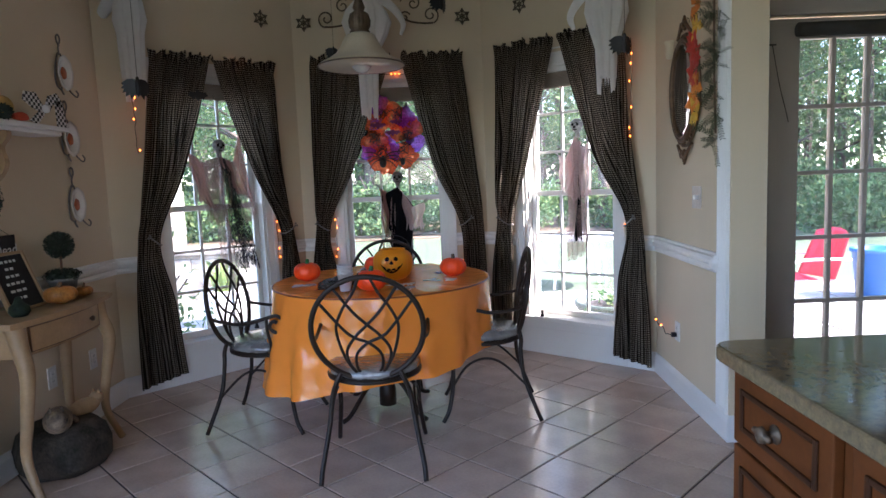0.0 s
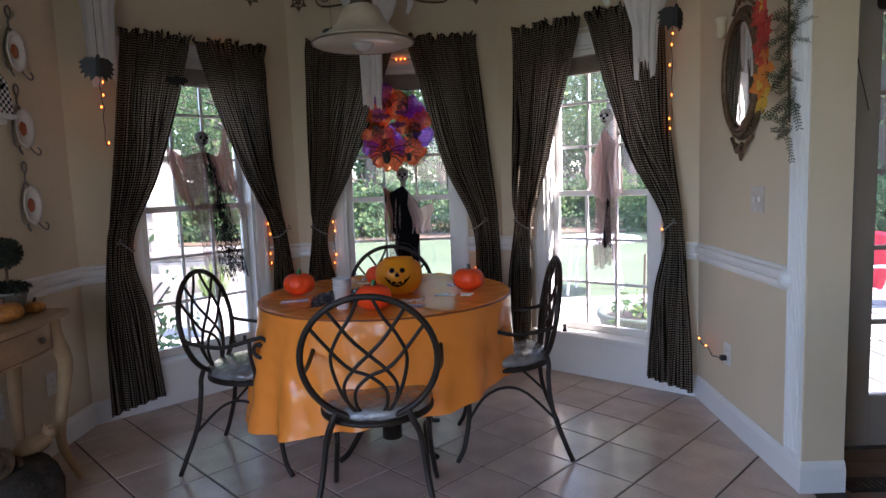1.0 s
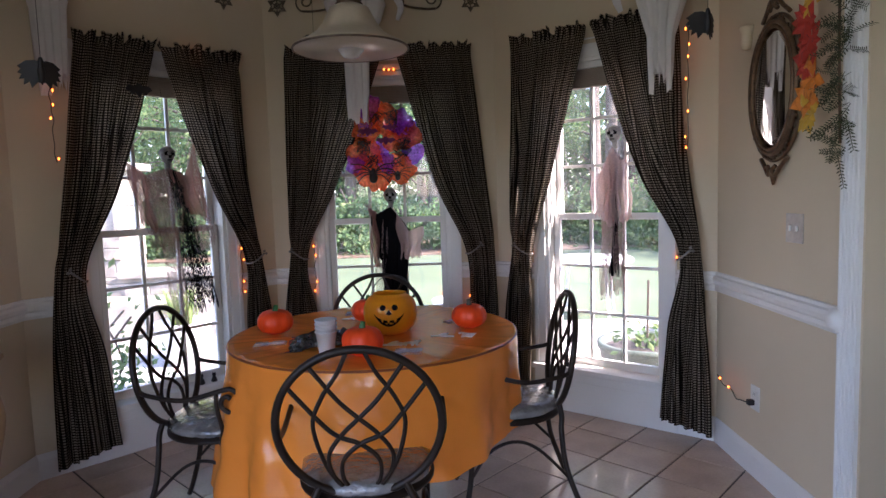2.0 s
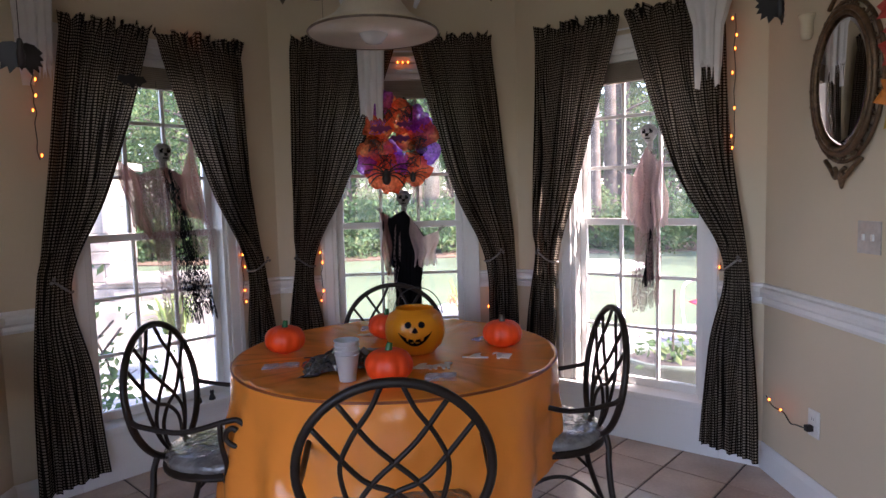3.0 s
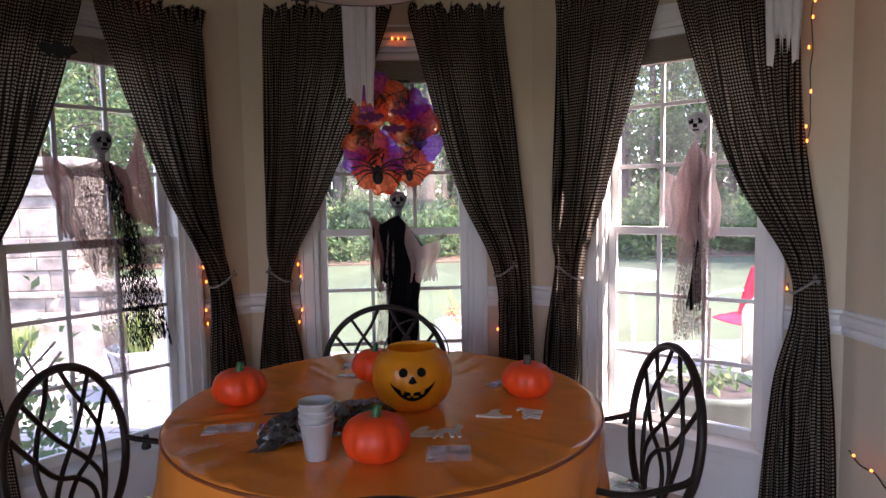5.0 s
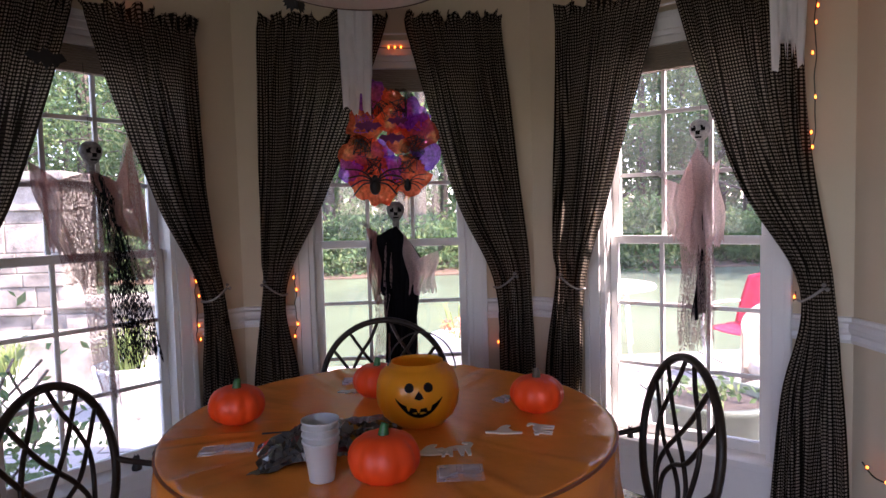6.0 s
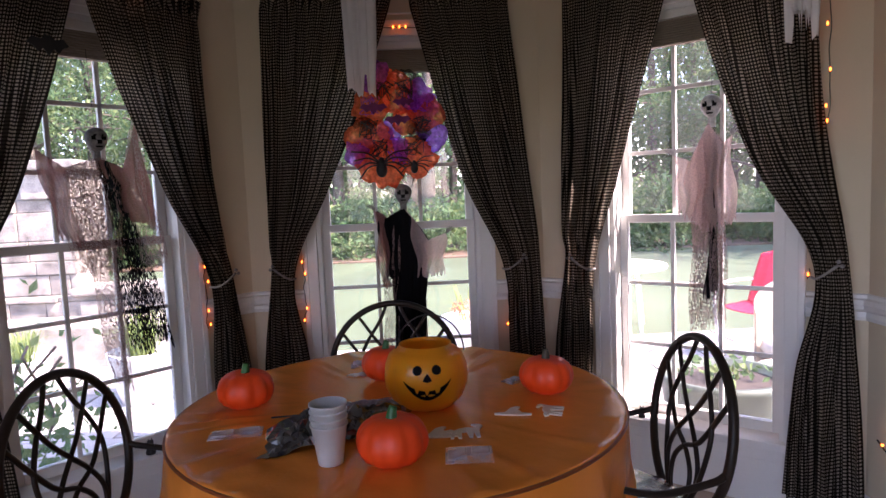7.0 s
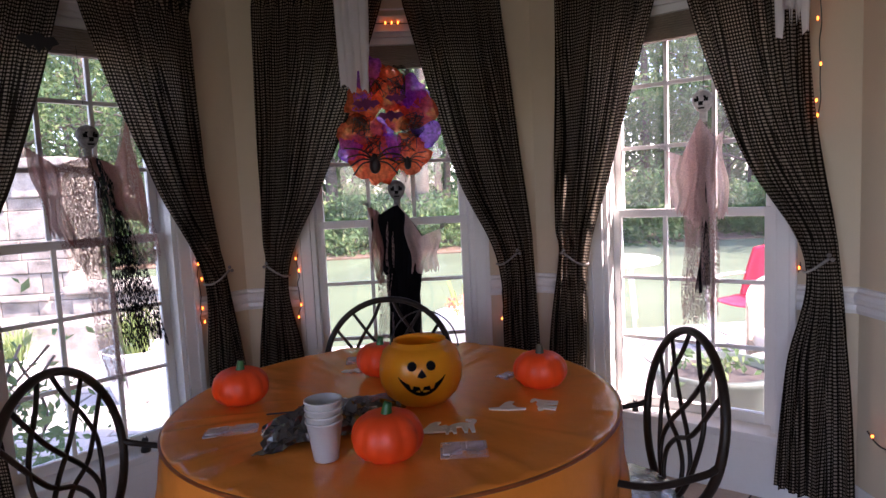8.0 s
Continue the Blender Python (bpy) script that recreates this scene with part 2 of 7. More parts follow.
M = dict(
    wall=mat("wall_paint", (0.635, 0.52, 0.36), 0.75, vary=0.03, scale=2.5, fine=180, bump=0.12, bump_dist=0.001),
    trim=mat("white_trim_paint", (0.76, 0.74, 0.70), 0.4, vary=0.03, scale=4, fine=90, bump=0.06),
    ceiling=mat("ceiling_paint", (0.74, 0.71, 0.66), 0.9, vary=0.03, scale=3, fine=240, bump=0.3),
    tile=mat("floor_tile", (0.66, 0.50, 0.395), 0.17, vary=0.14, scale=5, fine=70, bump=0.1, bump_dist=0.002, per_object=0.09),
    grout=mat("grout", (0.07, 0.055, 0.045), 0.9, vary=0.2, scale=20, fine=200, bump=0.4),
    wood_floor=mat("wood_floor", (0.20, 0.10, 0.05), 0.35, vary=0.2, scale=8, fine=80, per_object=0.15),
    curtain=gingham("gingham_cloth", (0.019, 0.0145, 0.011), (0.38, 0.315, 0.24), 0.0140),
    iron=mat("dark_iron", (0.026, 0.016, 0.011), 0.42, 0.0, vary=0.2, scale=20, fine=150, bump=0.2, spec=0.25),
    orange_cloth=mat("orange_plastic_sheet", (1.0, 0.305, 0.042), 0.19, vary=0.02, scale=7, fine=26, bump=0.4, bump_dist=0.008, spec=0.5),
    plastic_film=mat("clear_vinyl", (0.26, 0.25, 0.24), 0.10, vary=0.3, scale=11, fine=38, bump=1.0, bump_dist=0.022, spec=0.9, coat=0.8),
    glass=pane_glass("window_glass"),
)


# ---- the room ----
XC = -0.315                      # axis of the bay
WT = 0.15                        # wall thickness
XL, XR = -2.05, 1.42             # side walls, inner faces
YS, YC = 4.20, 5.20              # where the bay starts; its middle wall
HC = 2.85                        # ceiling
YE, FLARE = 4.32, 0.04           # the bay's other end; the wall there runs out by this much
PLL, PCL, PCR, PRR = (XL, YS), (XC - 0.73, YC), (XC + 0.73, YC), (XR + FLARE, YE)
Y0, XK = -2.6, 3.4               # the kitchen behind
YD = 3.55                        # wall of the garden door
SILL, HEAD = 0.28, 2.13


def wall_matrix(a, b):
    """x along the wall from a to b, y outwards (left of a to b is outside), z up."""
    d = Vector((b[0] - a[0], b[1] - a[1], 0))
    ang = math.atan2(d.y, d.x)
    return Matrix.Translation((a[0], a[1], 0)) @ Matrix.Rotation(ang, 4, "Z"), d.length


def wall_panel(name, a, b, opening=None, ext=(0.0, 0.0), label="", h=HC):
    m, L = wall_matrix(a, b)
    bm = bmesh.new()
    x0, x1 = -ext[0], L + ext[1]
    if opening:
        o0, o1, z0, z1 = opening
        box(bm, x0, o0, 0, WT, 0, h, m=m)
        box(bm, o1, x1, 0, WT, 0, h, m=m)
        if z0 > 0:
            box(bm, o0, o1, 0, WT, 0, z0, m=m)
        box(bm, o0, o1, 0, WT, z1, h, m=m)
    else:
        box(bm, x0, x1, 0, WT, 0, h, m=m)
    return tagged(part(name, bm, M["wall"]), label or "cream painted wall", "wall", kind="structure")


BAY = []          # (matrix, length, centre of window along, half width)
for nm, a, b, mid, hw in (("wall_bay_left", PLL, PCL, 0.72, 0.365), ("wall_bay_middle", PCL, PCR, 0.735, 0.405), ("wall_bay_right", PCR, PRR, 0.72, 0.365)):
    m, L = wall_matrix(a, b)
    BAY.append((m, L, mid, hw))
    wall_panel(nm, a, b, (mid - hw, mid + hw, SILL, HEAD), (0.0, 0.0), "cream painted bay wall with a tall window")
# corner posts that close the wedges between the wall slabs
AE = math.degrees(math.atan2(PRR[0] - PCR[0], PCR[1] - PRR[1]))
for nm, p, a0, a1 in (("wall_post_a", PLL, 180, 135), ("wall_post_b", PCL, 135, 90), ("wall_post_c", PCR, 90, AE), ("wall_post_d", PRR, AE, 0)):
    bm = bmesh.new()
    o = [(p[0], p[1])] + [(p[0] + WT * math.cos(radians(a)) / (1 if i != 1 else math.cos(radians((a0 - a1) / 2))), p[1] + WT * math.sin(radians(a)) / (1 if i != 1 else math.cos(radians((a0 - a1) / 2)))) for i, a in enumerate((a0, (a0 + a1) / 2, a1))]
    prism(bm, o[::-1], 0, HC)
    tagged(part(nm, bm, M["wall"]), "cream painted corner of the bay", "wall", kind="structure")
# wide opening out of view, added to brighten the room from the left
wall_panel("wall_west", (XL, Y0), PLL, (0.2, 4.2, 0.2, 2.55), label="cream painted side wall with a chair rail")
bm = bmesh.new()
prism(bm, [(XR, 3.18), (XR + 0.17, 3.18), (XR + FLARE + 0.17, YE), PRR], 0, HC)
tagged(part("wall_east", bm, M["wall"]), "cream painted wall end beside the garden door", "wall", kind="structure")
# wall of the garden door, with its opening
DX0, DX1, DZ = 1.755, 2.70, 2.10
bm = bmesh.new()
box(bm, XR + 0.17, DX0, YD, YD + WT, 0, HC)
box(bm, DX1, XK, YD, YD + WT, 0, HC)
box(bm, DX0, DX1, YD, YD + WT, DZ, HC)
tagged(part("wall_door", bm, M["wall"]), "cream painted wall around the garden door", "wall", kind="structure")
tagged(part("wall_kitchen_east", boxed(XK, XK + WT, Y0, YD + WT, 0, HC), M["wall"]), "plain kitchen wall", "wall", kind="structure")
# the gap in this wall is added to let in daylight from behind
bm = bmesh.new()
box(bm, XL - WT, -1.3, Y0 - WT, Y0, 0, HC)
box(bm, 0.5, XK + WT, Y0 - WT, Y0, 0, HC)
box(bm, -1.3, 0.5, Y0 - WT, Y0, 0, 0.5)
box(bm, -1.3, 0.5, Y0 - WT, Y0, 2.2, HC)
tagged(part("wall_kitchen_south", bm, M["wall"]), "plain kitchen wall with an unseen opening added for fill light", "wall", kind="structure")
# unseen wall, added to keep light from behind off the garden door
tagged(part("wall_kitchen_partition", boxed(0.62, XK, -0.62, -0.5, 0, HC), M["wall"]), "plain unseen wall added to block light", "wall", kind="structure")
bm = bmesh.new()
room = [(XL - WT, Y0 - WT), (XK + WT, Y0 - WT), (XK + WT, YD + WT), (XR + 0.2, YD + WT), (XR + FLARE + 0.17, YE + 0.06), (PCR[0] + 0.07, YC + WT), (PCL[0] - 0.07, YC + WT), (XL - WT, YS + 0.06)]
prism(bm, room, HC, HC + 0.1)
tagged(part("ceiling", bm, M["ceiling"]), "flat off-white ceiling", "ceiling", kind="structure")
bm = bmesh.new()
prism(bm, room, -0.12, -0.006)
tagged(part("floor", bm, M["grout"]), "dark grout bed under square floor tiles", "floor", kind="structure")
floor = bpy.data.objects["floor"]

# skirting, chair rail
SKIRT = [(0, 0), (-0.016, 0), (-0.016, 0.10), (-0.010, 0.118), (-0.004, 0.13), (0, 0.13)]
RAIL = [(0, -0.045), (-0.012, -0.045), (-0.018, -0.03), (-0.014, -0.012), (-0.028, 0.0), (-0.034, 0.018), (-0.028, 0.034), (-0.012, 0.04), (-0.010, 0.052), (0, 0.056)]
def moulding(name, path, profile, label):
    bm = bmesh.new()
    sweep_profile(bm, path, profile)
    bmesh.ops.recalc_face_normals(bm, faces=bm.faces[:])
    return tagged(part(name, bm, M["trim"]), label, "trim", kind="structure")
def at_z(pts, z):
    return [(x, y, z) for x, y in pts]
moulding("baseboard", at_z([(XL, Y0), PLL, PCL, PCR, PRR, (XR, 3.18), (XR + 0.17, 3.18)], 0.0), SKIRT, "white painted moulded baseboard")
RZ = 0.86
def along(i, s):
    m, L, mid, hw = BAY[i]
    p = m @ Vector((s, 0, 0))
    return (p.x, p.y)
CAS = 0.075
moulding("chair_rail", at_z([(XL, 0.4), PLL, along(0, BAY[0][2] - BAY[0][3] - CAS)], RZ), RAIL, "white painted moulded chair rail")
moulding("chair_rail", at_z([along(0, BAY[0][2] + BAY[0][3] + CAS), PCL, along(1, BAY[1][2] - BAY[1][3] - CAS)], RZ), RAIL, "white painted moulded chair rail")
moulding("chair_rail", at_z([along(1, BAY[1][2] + BAY[1][3] + CAS), PCR, along(2, BAY[2][2] - BAY[2][3] - CAS)], RZ), RAIL, "white painted moulded chair rail")
moulding("chair_rail", at_z([along(2, BAY[2][2] + BAY[2][3] + CAS), PRR, (XR, 3.30)], RZ), RAIL, "white painted moulded chair rail")
# fluted trim on the wall's end
bm = bmesh.new()
box(bm, XR - 0.016, XR, 3.19, 3.29, 0.13, HC)
for k in range(5):
    tube(bm, [(XR - 0.017, 3.20 + 0.02 * k, 0.16), (XR - 0.017, 3.20 + 0.02 * k, HC)], 0.006, 6)
tagged(part("trim", bm, M["trim"]), "white painted fluted door trim", "trim", kind="structure")


def window(i):
    m, L, mid, hw = BAY[i]
    w = thing("window_%d" % (i + 1), m @ Matrix.Translation((mid, 0, 0)), "white double-hung window with small panes", "window", kind="structure")
    t = M["trim"]
    y0 = 0.075                                   # sash plane, outside the wall's inner face
    for nm, b in (("jamb", (-hw, -hw + 0.02, -0.002, WT + 0.02, SILL, HEAD)), ("jamb", (hw - 0.02, hw, -0.002, WT + 0.02, SILL, HEAD)), ("window_head", (-hw, hw, -0.002, WT + 0.02, HEAD - 0.02, HEAD))):
        part(nm, boxed(*b), t, w)
    part("window_sill", boxed(-hw - CAS - 0.02, hw + CAS + 0.02, -0.055, WT + 0.03, SILL - 0.03, SILL + 0.005, 0.006), t, w)
    part("apron", boxed(-hw - CAS, hw + CAS, -0.032, -0.022, SILL - 0.085, SILL - 0.03, 0.004), t, w)
    part("panel_board", boxed(-hw - CAS - 0.01, hw + CAS + 0.01, -0.022, 0, 0.0, SILL - 0.03, 0.003), t, w)
    for s in (-1, 1):
        bm = bmesh.new()
        xa, xb = sorted((s * (hw + 0.0), s * (hw + CAS)))
        box(bm, xa, xb, -0.018, 0.0, SILL, HEAD + CAS, 0.004)
        xm = s * (hw + CAS - 0.014)
        box(bm, xm - 0.012, xm + 0.012, -0.028, -0.018, SILL, HEAD + CAS, 0.003)
        part("casing", bm, t, w)
    bm = bmesh.new()
    box(bm, -hw, hw, -0.018, 0, HEAD, HEAD + CAS, 0.004)
    box(bm, -hw, hw, -0.028, -0.018, HEAD + CAS - 0.026, HEAD + CAS - 0.002, 0.003)
    part("casing", bm, t, w)
    zm = 1.205
    for nm, za, zb, yy in (("lower_sash", SILL, zm + 0.02, y0), ("upper_sash", zm - 0.02, HEAD - 0.02, y0 + 0.035)):
        x0, x1 = -hw + 0.02, hw - 0.02
        bm = bmesh.new()
        st = 0.036
        box(bm, x0, x0 + st, yy, yy + 0.032, za, zb, 0.003)
        box(bm, x1 - st, x1, yy, yy + 0.032, za, zb, 0.003)
        box(bm, x0 + st, x1 - st, yy, yy + 0.032, za, za + (0.05 if nm == "lower_sash" else 0.035), 0.003)
        box(bm, x0 + st, x1 - st, yy, yy + 0.032, zb - 0.035, zb, 0.003)
        sash = part(nm, bm, t, w)
        gx0, gx1, gz0, gz1 = x0 + st, x1 - st, za + 0.045, zb - 0.035
        for k in (1, 2):
            x = gx0 + (gx1 - gx0) * k / 3
            part("muntin", boxed(x - 0.009, x + 0.009, yy + 0.006, yy + 0.026, gz0 - 0.004, gz1 + 0.004, 0.002), t, sash)
            z = gz0 + (gz1 - gz0) * k / 3
            part("muntin", boxed(gx0 - 0.002, gx1 + 0.002, yy + 0.008, yy + 0.024, z - 0.009, z + 0.009, 0.002), t, sash)
        for a in range(3):
            for c in range(3):
                xa, xb = gx0 + (gx1 - gx0) * a / 3, gx0 + (gx1 - gx0) * (a + 1) / 3
                zc, zd = gz0 + (gz1 - gz0) * c / 3, gz0 + (gz1 - gz0) * (c + 1) / 3
                p = part("pane", boxed(xa + 0.006, xb - 0.006, yy + 0.0145, yy + 0.0175, zc + 0.006, zd - 0.006), M["glass"], sash)
                p.visible_shadow = False
    return w


for i in range(3):
    window(i)


# ---- floor tiles ----
def clip(poly, region):
    out = poly
    for i in range(len(region)):
        a, b = region[i], region[(i + 1) % len(region)]
        side = lambda p: (b[0] - a[0]) * (p[1] - a[1]) - (b[1] - a[1]) * (p[0] - a[0])
        res = []
        for j in range(len(out)):
            p, q = out[j], out[(j + 1) % len(out)]
            sp, sq = side(p), side(q)
            if sp >= 0:
                res.append(p)
            if sp * sq < 0:
                t = sp / (sp - sq)
                res.append((p[0] + (q[0] - p[0]) * t, p[1] + (q[1] - p[1]) * t))
        out = res
        if len(out) < 3:
            return []
    return out


# ---- curtains ----
def profile_at(rows):
    """A smooth edge through rows of (height, distance from the window's middle)."""
    line = smooth_line([(z, d, 0) for z, d in rows], 8)
    zz, dd = [p.x for p in line][::-1], [p.y for p in line][::-1]
    return lambda z: float(np.interp(z, zz, dd))


def curtain_panel(i, side, zt, inner, outer, seed=0, tie_z=1.02):
    """One gathered panel tied back to its side; inner and outer are its edges at the rod, half way, at the tieback, below it and at the hem."""
    m, L, mid, hw = BAY[i]
    zb = 0.07
    w = thing("curtain", m @ Matrix.Translation((mid, -0.085, 0)), "black and white gingham curtain tied back", "curtain", "curtains of the bay")
    rnd = random.Random(seed)
    nu, nv = 150, 110
    folds = 5.6 + rnd.random() * 1.4
    ph = rnd.random() * 6
    head = 0.055
    ein = profile_at([(zt + head, inner[0]), (zt, inner[0]), (1.48, inner[1]), (tie_z, inner[2]), (0.58, inner[3]), (zb - 0.03, inner[4])])
    eout = profile_at([(zt + head, outer[0]), (zt, outer[0]), (1.58, outer[1]), (1.17, outer[2]), (tie_z, outer[3]), (0.58, outer[4]), (zb - 0.03, outer[5])])
    bm = bmesh.new()
    uvl = bm.loops.layers.uv.new("UVMap")
    zs = [zt + head - (zt + head - zb) * (k / nv) for k in range(nv + 1)]
    rows = []
    for k, z in enumerate(zs):
        a, b = ein(z), eout(z)
        row = []
        tight = math.exp(-((z - tie_z) / 0.15) ** 2)
        for j in range(nu + 1):
            u = j / nu
            wob = 0.30 * math.sin(2.1 * z + ph) + 0.15 * math.sin(5 * z + 2 * ph)
            arg = 2 * math.pi * (folds * u + wob * (0.5 - abs(u - 0.5)) + 0.8 * noise.noise(Vector((4.2 * u, 0.7 * z, seed)))) + ph
            deep = 0.65 + 0.7 * noise.noise(Vector((3.1 * u, 0.5 * z, seed + 7)))
            amp = (0.010 + 0.019 * min(1, max(0, (zt - z)) / 0.7) * (1 - 0.5 * tight)) * deep
            pocket = math.exp(-((z - zt + 0.03) / 0.03) ** 2)
            y = amp * (math.sin(arg) + 0.35 * math.sin(2.3 * arg + 1.3 * ph) * (1 - tight)) * (1 - 0.7 * pocket)
            y += 0.0045 * math.sin(arg * 3.1) * math.exp(-((z - zt + 0.10) / 0.10) ** 2)
            y -= 0.03 * tight * math.sin(math.pi * u)
            y += 0.012 * noise.noise(Vector((2.5 * u, 2.2 * z, seed + 3)))
            x = a + (b - a) * u + 0.007 * math.sin(2 * arg + 1.0) * min(1, max(0, zt - z) / 0.3)
            zz = z
            if z > zt - 0.02:                            # the ruffle above the rod pocket
                g = (z - zt + 0.02) / (head + 0.02)
                y += 0.026 * g * math.sin(arg * 2.2 + ph) + 0.010 * g * math.sin(arg * 4.1)
                x += 0.012 * g * math.sin(arg * 1.7 + 1.0)
                zz += g * (0.030 * noise.noise(Vector((arg * 0.8, ph, 0))) + 0.012 * math.sin(arg * 1.1))
            if k > nv - 14:
                zz += 0.045 * (0.5 - u) * (k - nv + 14) / 14
            row.append(bm.verts.new((side * x, y, zz)))
        rows.append(row)
    # the weave follows the cloth's own width, taken along one row
    run, q = [0.0], rows[10]
    for j in range(nu):
        run.append(run[-1] + math.hypot(q[j + 1].co.x - q[j].co.x, q[j + 1].co.y - q[j].co.y))
    for k in range(nv):
        for j in range(nu):
            f = bm.faces.new((rows[k][j], rows[k][j + 1], rows[k + 1][j + 1], rows[k + 1][j]))
            for l, (kk, jj) in zip(f.loops, ((k, j), (k, j + 1), (k + 1, j + 1), (k + 1, j))):
                l[uvl].uv = (run[jj] * 1.25, zs[kk])
    part("panel", bm, M["curtain"], w, smooth=True)
    ti, to = ein(tie_z), eout(tie_z)
    bm = bmesh.new()
    bone = smooth_line([(side * (ti - 0.006), -0.02, tie_z - 0.035), (side * (ti + 0.012), -0.058, tie_z - 0.034), (side * (ti + 0.045), -0.082, tie_z - 0.012), (side * (ti + 0.085), -0.088, tie_z + 0.022)], 5)
    nn = len(bone)
    tube(bm, bone, [0.0046 + 0.002 * abs(k / (nn - 1) - 0.4) for k in range(nn)], 8)
    for dx, dz in ((0.008, -0.006), (-0.003, 0.010)):
        bmesh.ops.create_uvsphere(bm, u_segments=10, v_segments=8, radius=0.008, matrix=Matrix.Translation((side * (ti + 0.089 + dx), -0.089, tie_z + 0.025 + dz)))
    part("tieback", bm, M["rope"], w, "pale bone-shaped tieback", smooth=True)
    return w


M["rope"] = mat("pale_bone_plastic_tieback", (0.27, 0.25, 0.23), 0.5, vary=0.2, fine=220, bump=0.4)
PANELS = (   # height of the rod; inner edge, outer edge on each side
    (2.185, ((0.030, 0.262, 0.460, 0.395, 0.350), (0.425, 0.500, 0.560, 0.592, 0.635, 0.650)),
            ((0.006, 0.235, 0.430, 0.420, 0.400), (0.468, 0.478, 0.520, 0.548, 0.606, 0.650))),
    (2.255, ((-0.010, 0.285, 0.507, 0.455, 0.430), (0.600, 0.615, 0.620, 0.614, 0.670, 0.690)),
            ((0.098, 0.300, 0.507, 0.530, 0.540), (0.566, 0.632, 0.675, 0.683, 0.700, 0.705))),
    (2.255, ((0.043, 0.262, 0.405, 0.420, 0.440), (0.543, 0.556, 0.566, 0.552, 0.613, 0.625)),
            ((0.000, 0.240, 0.475, 0.405, 0.366), (0.470, 0.500, 0.572, 0.590, 0.630, 0.650))))
for i in range(3):
    zt = PANELS[i][0]
    for side, (inner, outer) in ((-1, PANELS[i][1]), (1, PANELS[i][2])):
        curtain_panel(i, side, zt, inner, outer, seed=10 * i + (1 if side < 0 else 2))
    m, L, mid, hw = BAY[i]
    rod = thing("curtain_rod", m @ Matrix.Translation((mid, 0, 0)), "slim white curtain rod above the window", "curtain rod")
    bm = bmesh.new()
    tube(bm, [(-0.44, -0.002, zt - 0.03), (-0.44, -0.05, zt - 0.03), (0.44, -0.05, zt - 0.03), (0.44, -0.002, zt - 0.03)], 0.005, 8)
    part("rod", bm, M["trim"], rod)


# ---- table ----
# dark orange that paints the shade line round the table edge
M["orange_shade"] = mat("orange_shade_plastic", (0.34, 0.075, 0.012), 0.5, vary=0.15, scale=9)
def let_light_through(m, color, share):
    """Thin sheet: part of the light goes through it."""
    nt = m.node_tree
    t = nt.nodes.new("ShaderNodeBsdfTranslucent")
    t.inputs["Color"].default_value = (*color, 1)
    ms = nt.nodes.new("ShaderNodeMixShader")
    ms.inputs[0].default_value = share
    out = nt.nodes["Material Output"]
    nt.links.new(nt.nodes["Principled BSDF"].outputs[0], ms.inputs[1])
    nt.links.new(t.outputs[0], ms.inputs[2])
    nt.links.new(ms.outputs[0], out.inputs["Surface"])
let_light_through(M["orange_cloth"], (1.0, 0.38, 0.08), 0.13)
def creases(m, scale, strength, dist):
    """Sharp fold lines on top of the fine relief."""
    nt = m.node_tree
    b = nt.nodes["Principled BSDF"]
    tc = nt.nodes.new("ShaderNodeTexCoord")
    nz = nt.nodes.new("ShaderNodeTexNoise")
    nz.noise_type = "RIDGED_MULTIFRACTAL"
    nz.inputs["Scale"].default_value, nz.inputs["Detail"].default_value = scale, 2.5
    nz.inputs["Distortion"].default_value = 0.6
    nt.links.new(tc.outputs["Object"], nz.inputs["Vector"])
    bp = nt.nodes.new("ShaderNodeBump")
    bp.inputs["Strength"].default_value, bp.inputs["Distance"].default_value = strength, dist
    nt.links.new(nz.outputs["Fac"], bp.inputs["Height"])
    nt.links.new(b.inputs["Normal"].links[0].from_socket, bp.inputs["Normal"])
    nt.links.new(bp.outputs["Normal"], b.inputs["Normal"])
    for n in nt.nodes:
        if n.type == "BSDF_TRANSLUCENT":
            nt.links.new(bp.outputs["Normal"], n.inputs["Normal"])
creases(M["orange_cloth"], 4.5, 0.6, 0.02)

TX, TY, TZ, TR = -0.305, 3.82, 0.78, 0.612
table = thing("round_table", pose(TX, TY, 0), "round pedestal table hidden under an orange cloth", "table")
bm = bmesh.new()
lathe(bm, [(0.0, 0.745), (0.58, 0.745), (0.60, 0.752), (0.60, 0.765), (0.59, 0.772), (0.0, 0.772)], 64)
# hidden under the cloth; made pale to bounce light back through it
M["pale_top"] = mat("pale_bounce_top", (0.78, 0.74, 0.68), 0.3, vary=0.08, scale=5)
part("tabletop", bm, M["pale_top"], table, smooth=True)
bm = bmesh.new()
lathe(bm, [(0.0, 0.03), (0.05, 0.03), (0.05, 0.12), (0.035, 0.2), (0.035, 0.62), (0.09, 0.745), (0.0, 0.745)], 24)
part("pedestal", bm, M["iron"], table, smooth=True)
for k in range(4):
    a = math.pi / 2 * k + math.pi / 4
    bm = bmesh.new()
    tube(bm, smooth_line([(0.03 * math.cos(a), 0.03 * math.sin(a), 0.2), (0.14 * math.cos(a), 0.14 * math.sin(a), 0.17), (0.27 * math.cos(a), 0.27 * math.sin(a), 0.04), (0.33 * math.cos(a), 0.33 * math.sin(a), 0.014)], 5), 0.013, 8)
    part("leg", bm, M["iron"], table, smooth=True)
cloth_ob = thing("tablecloth", pose(TX, TY, 0), "thin orange plastic tablecloth draped over the round table", "tablecloth")
bm = bmesh.new()
seg = 240
rows = []
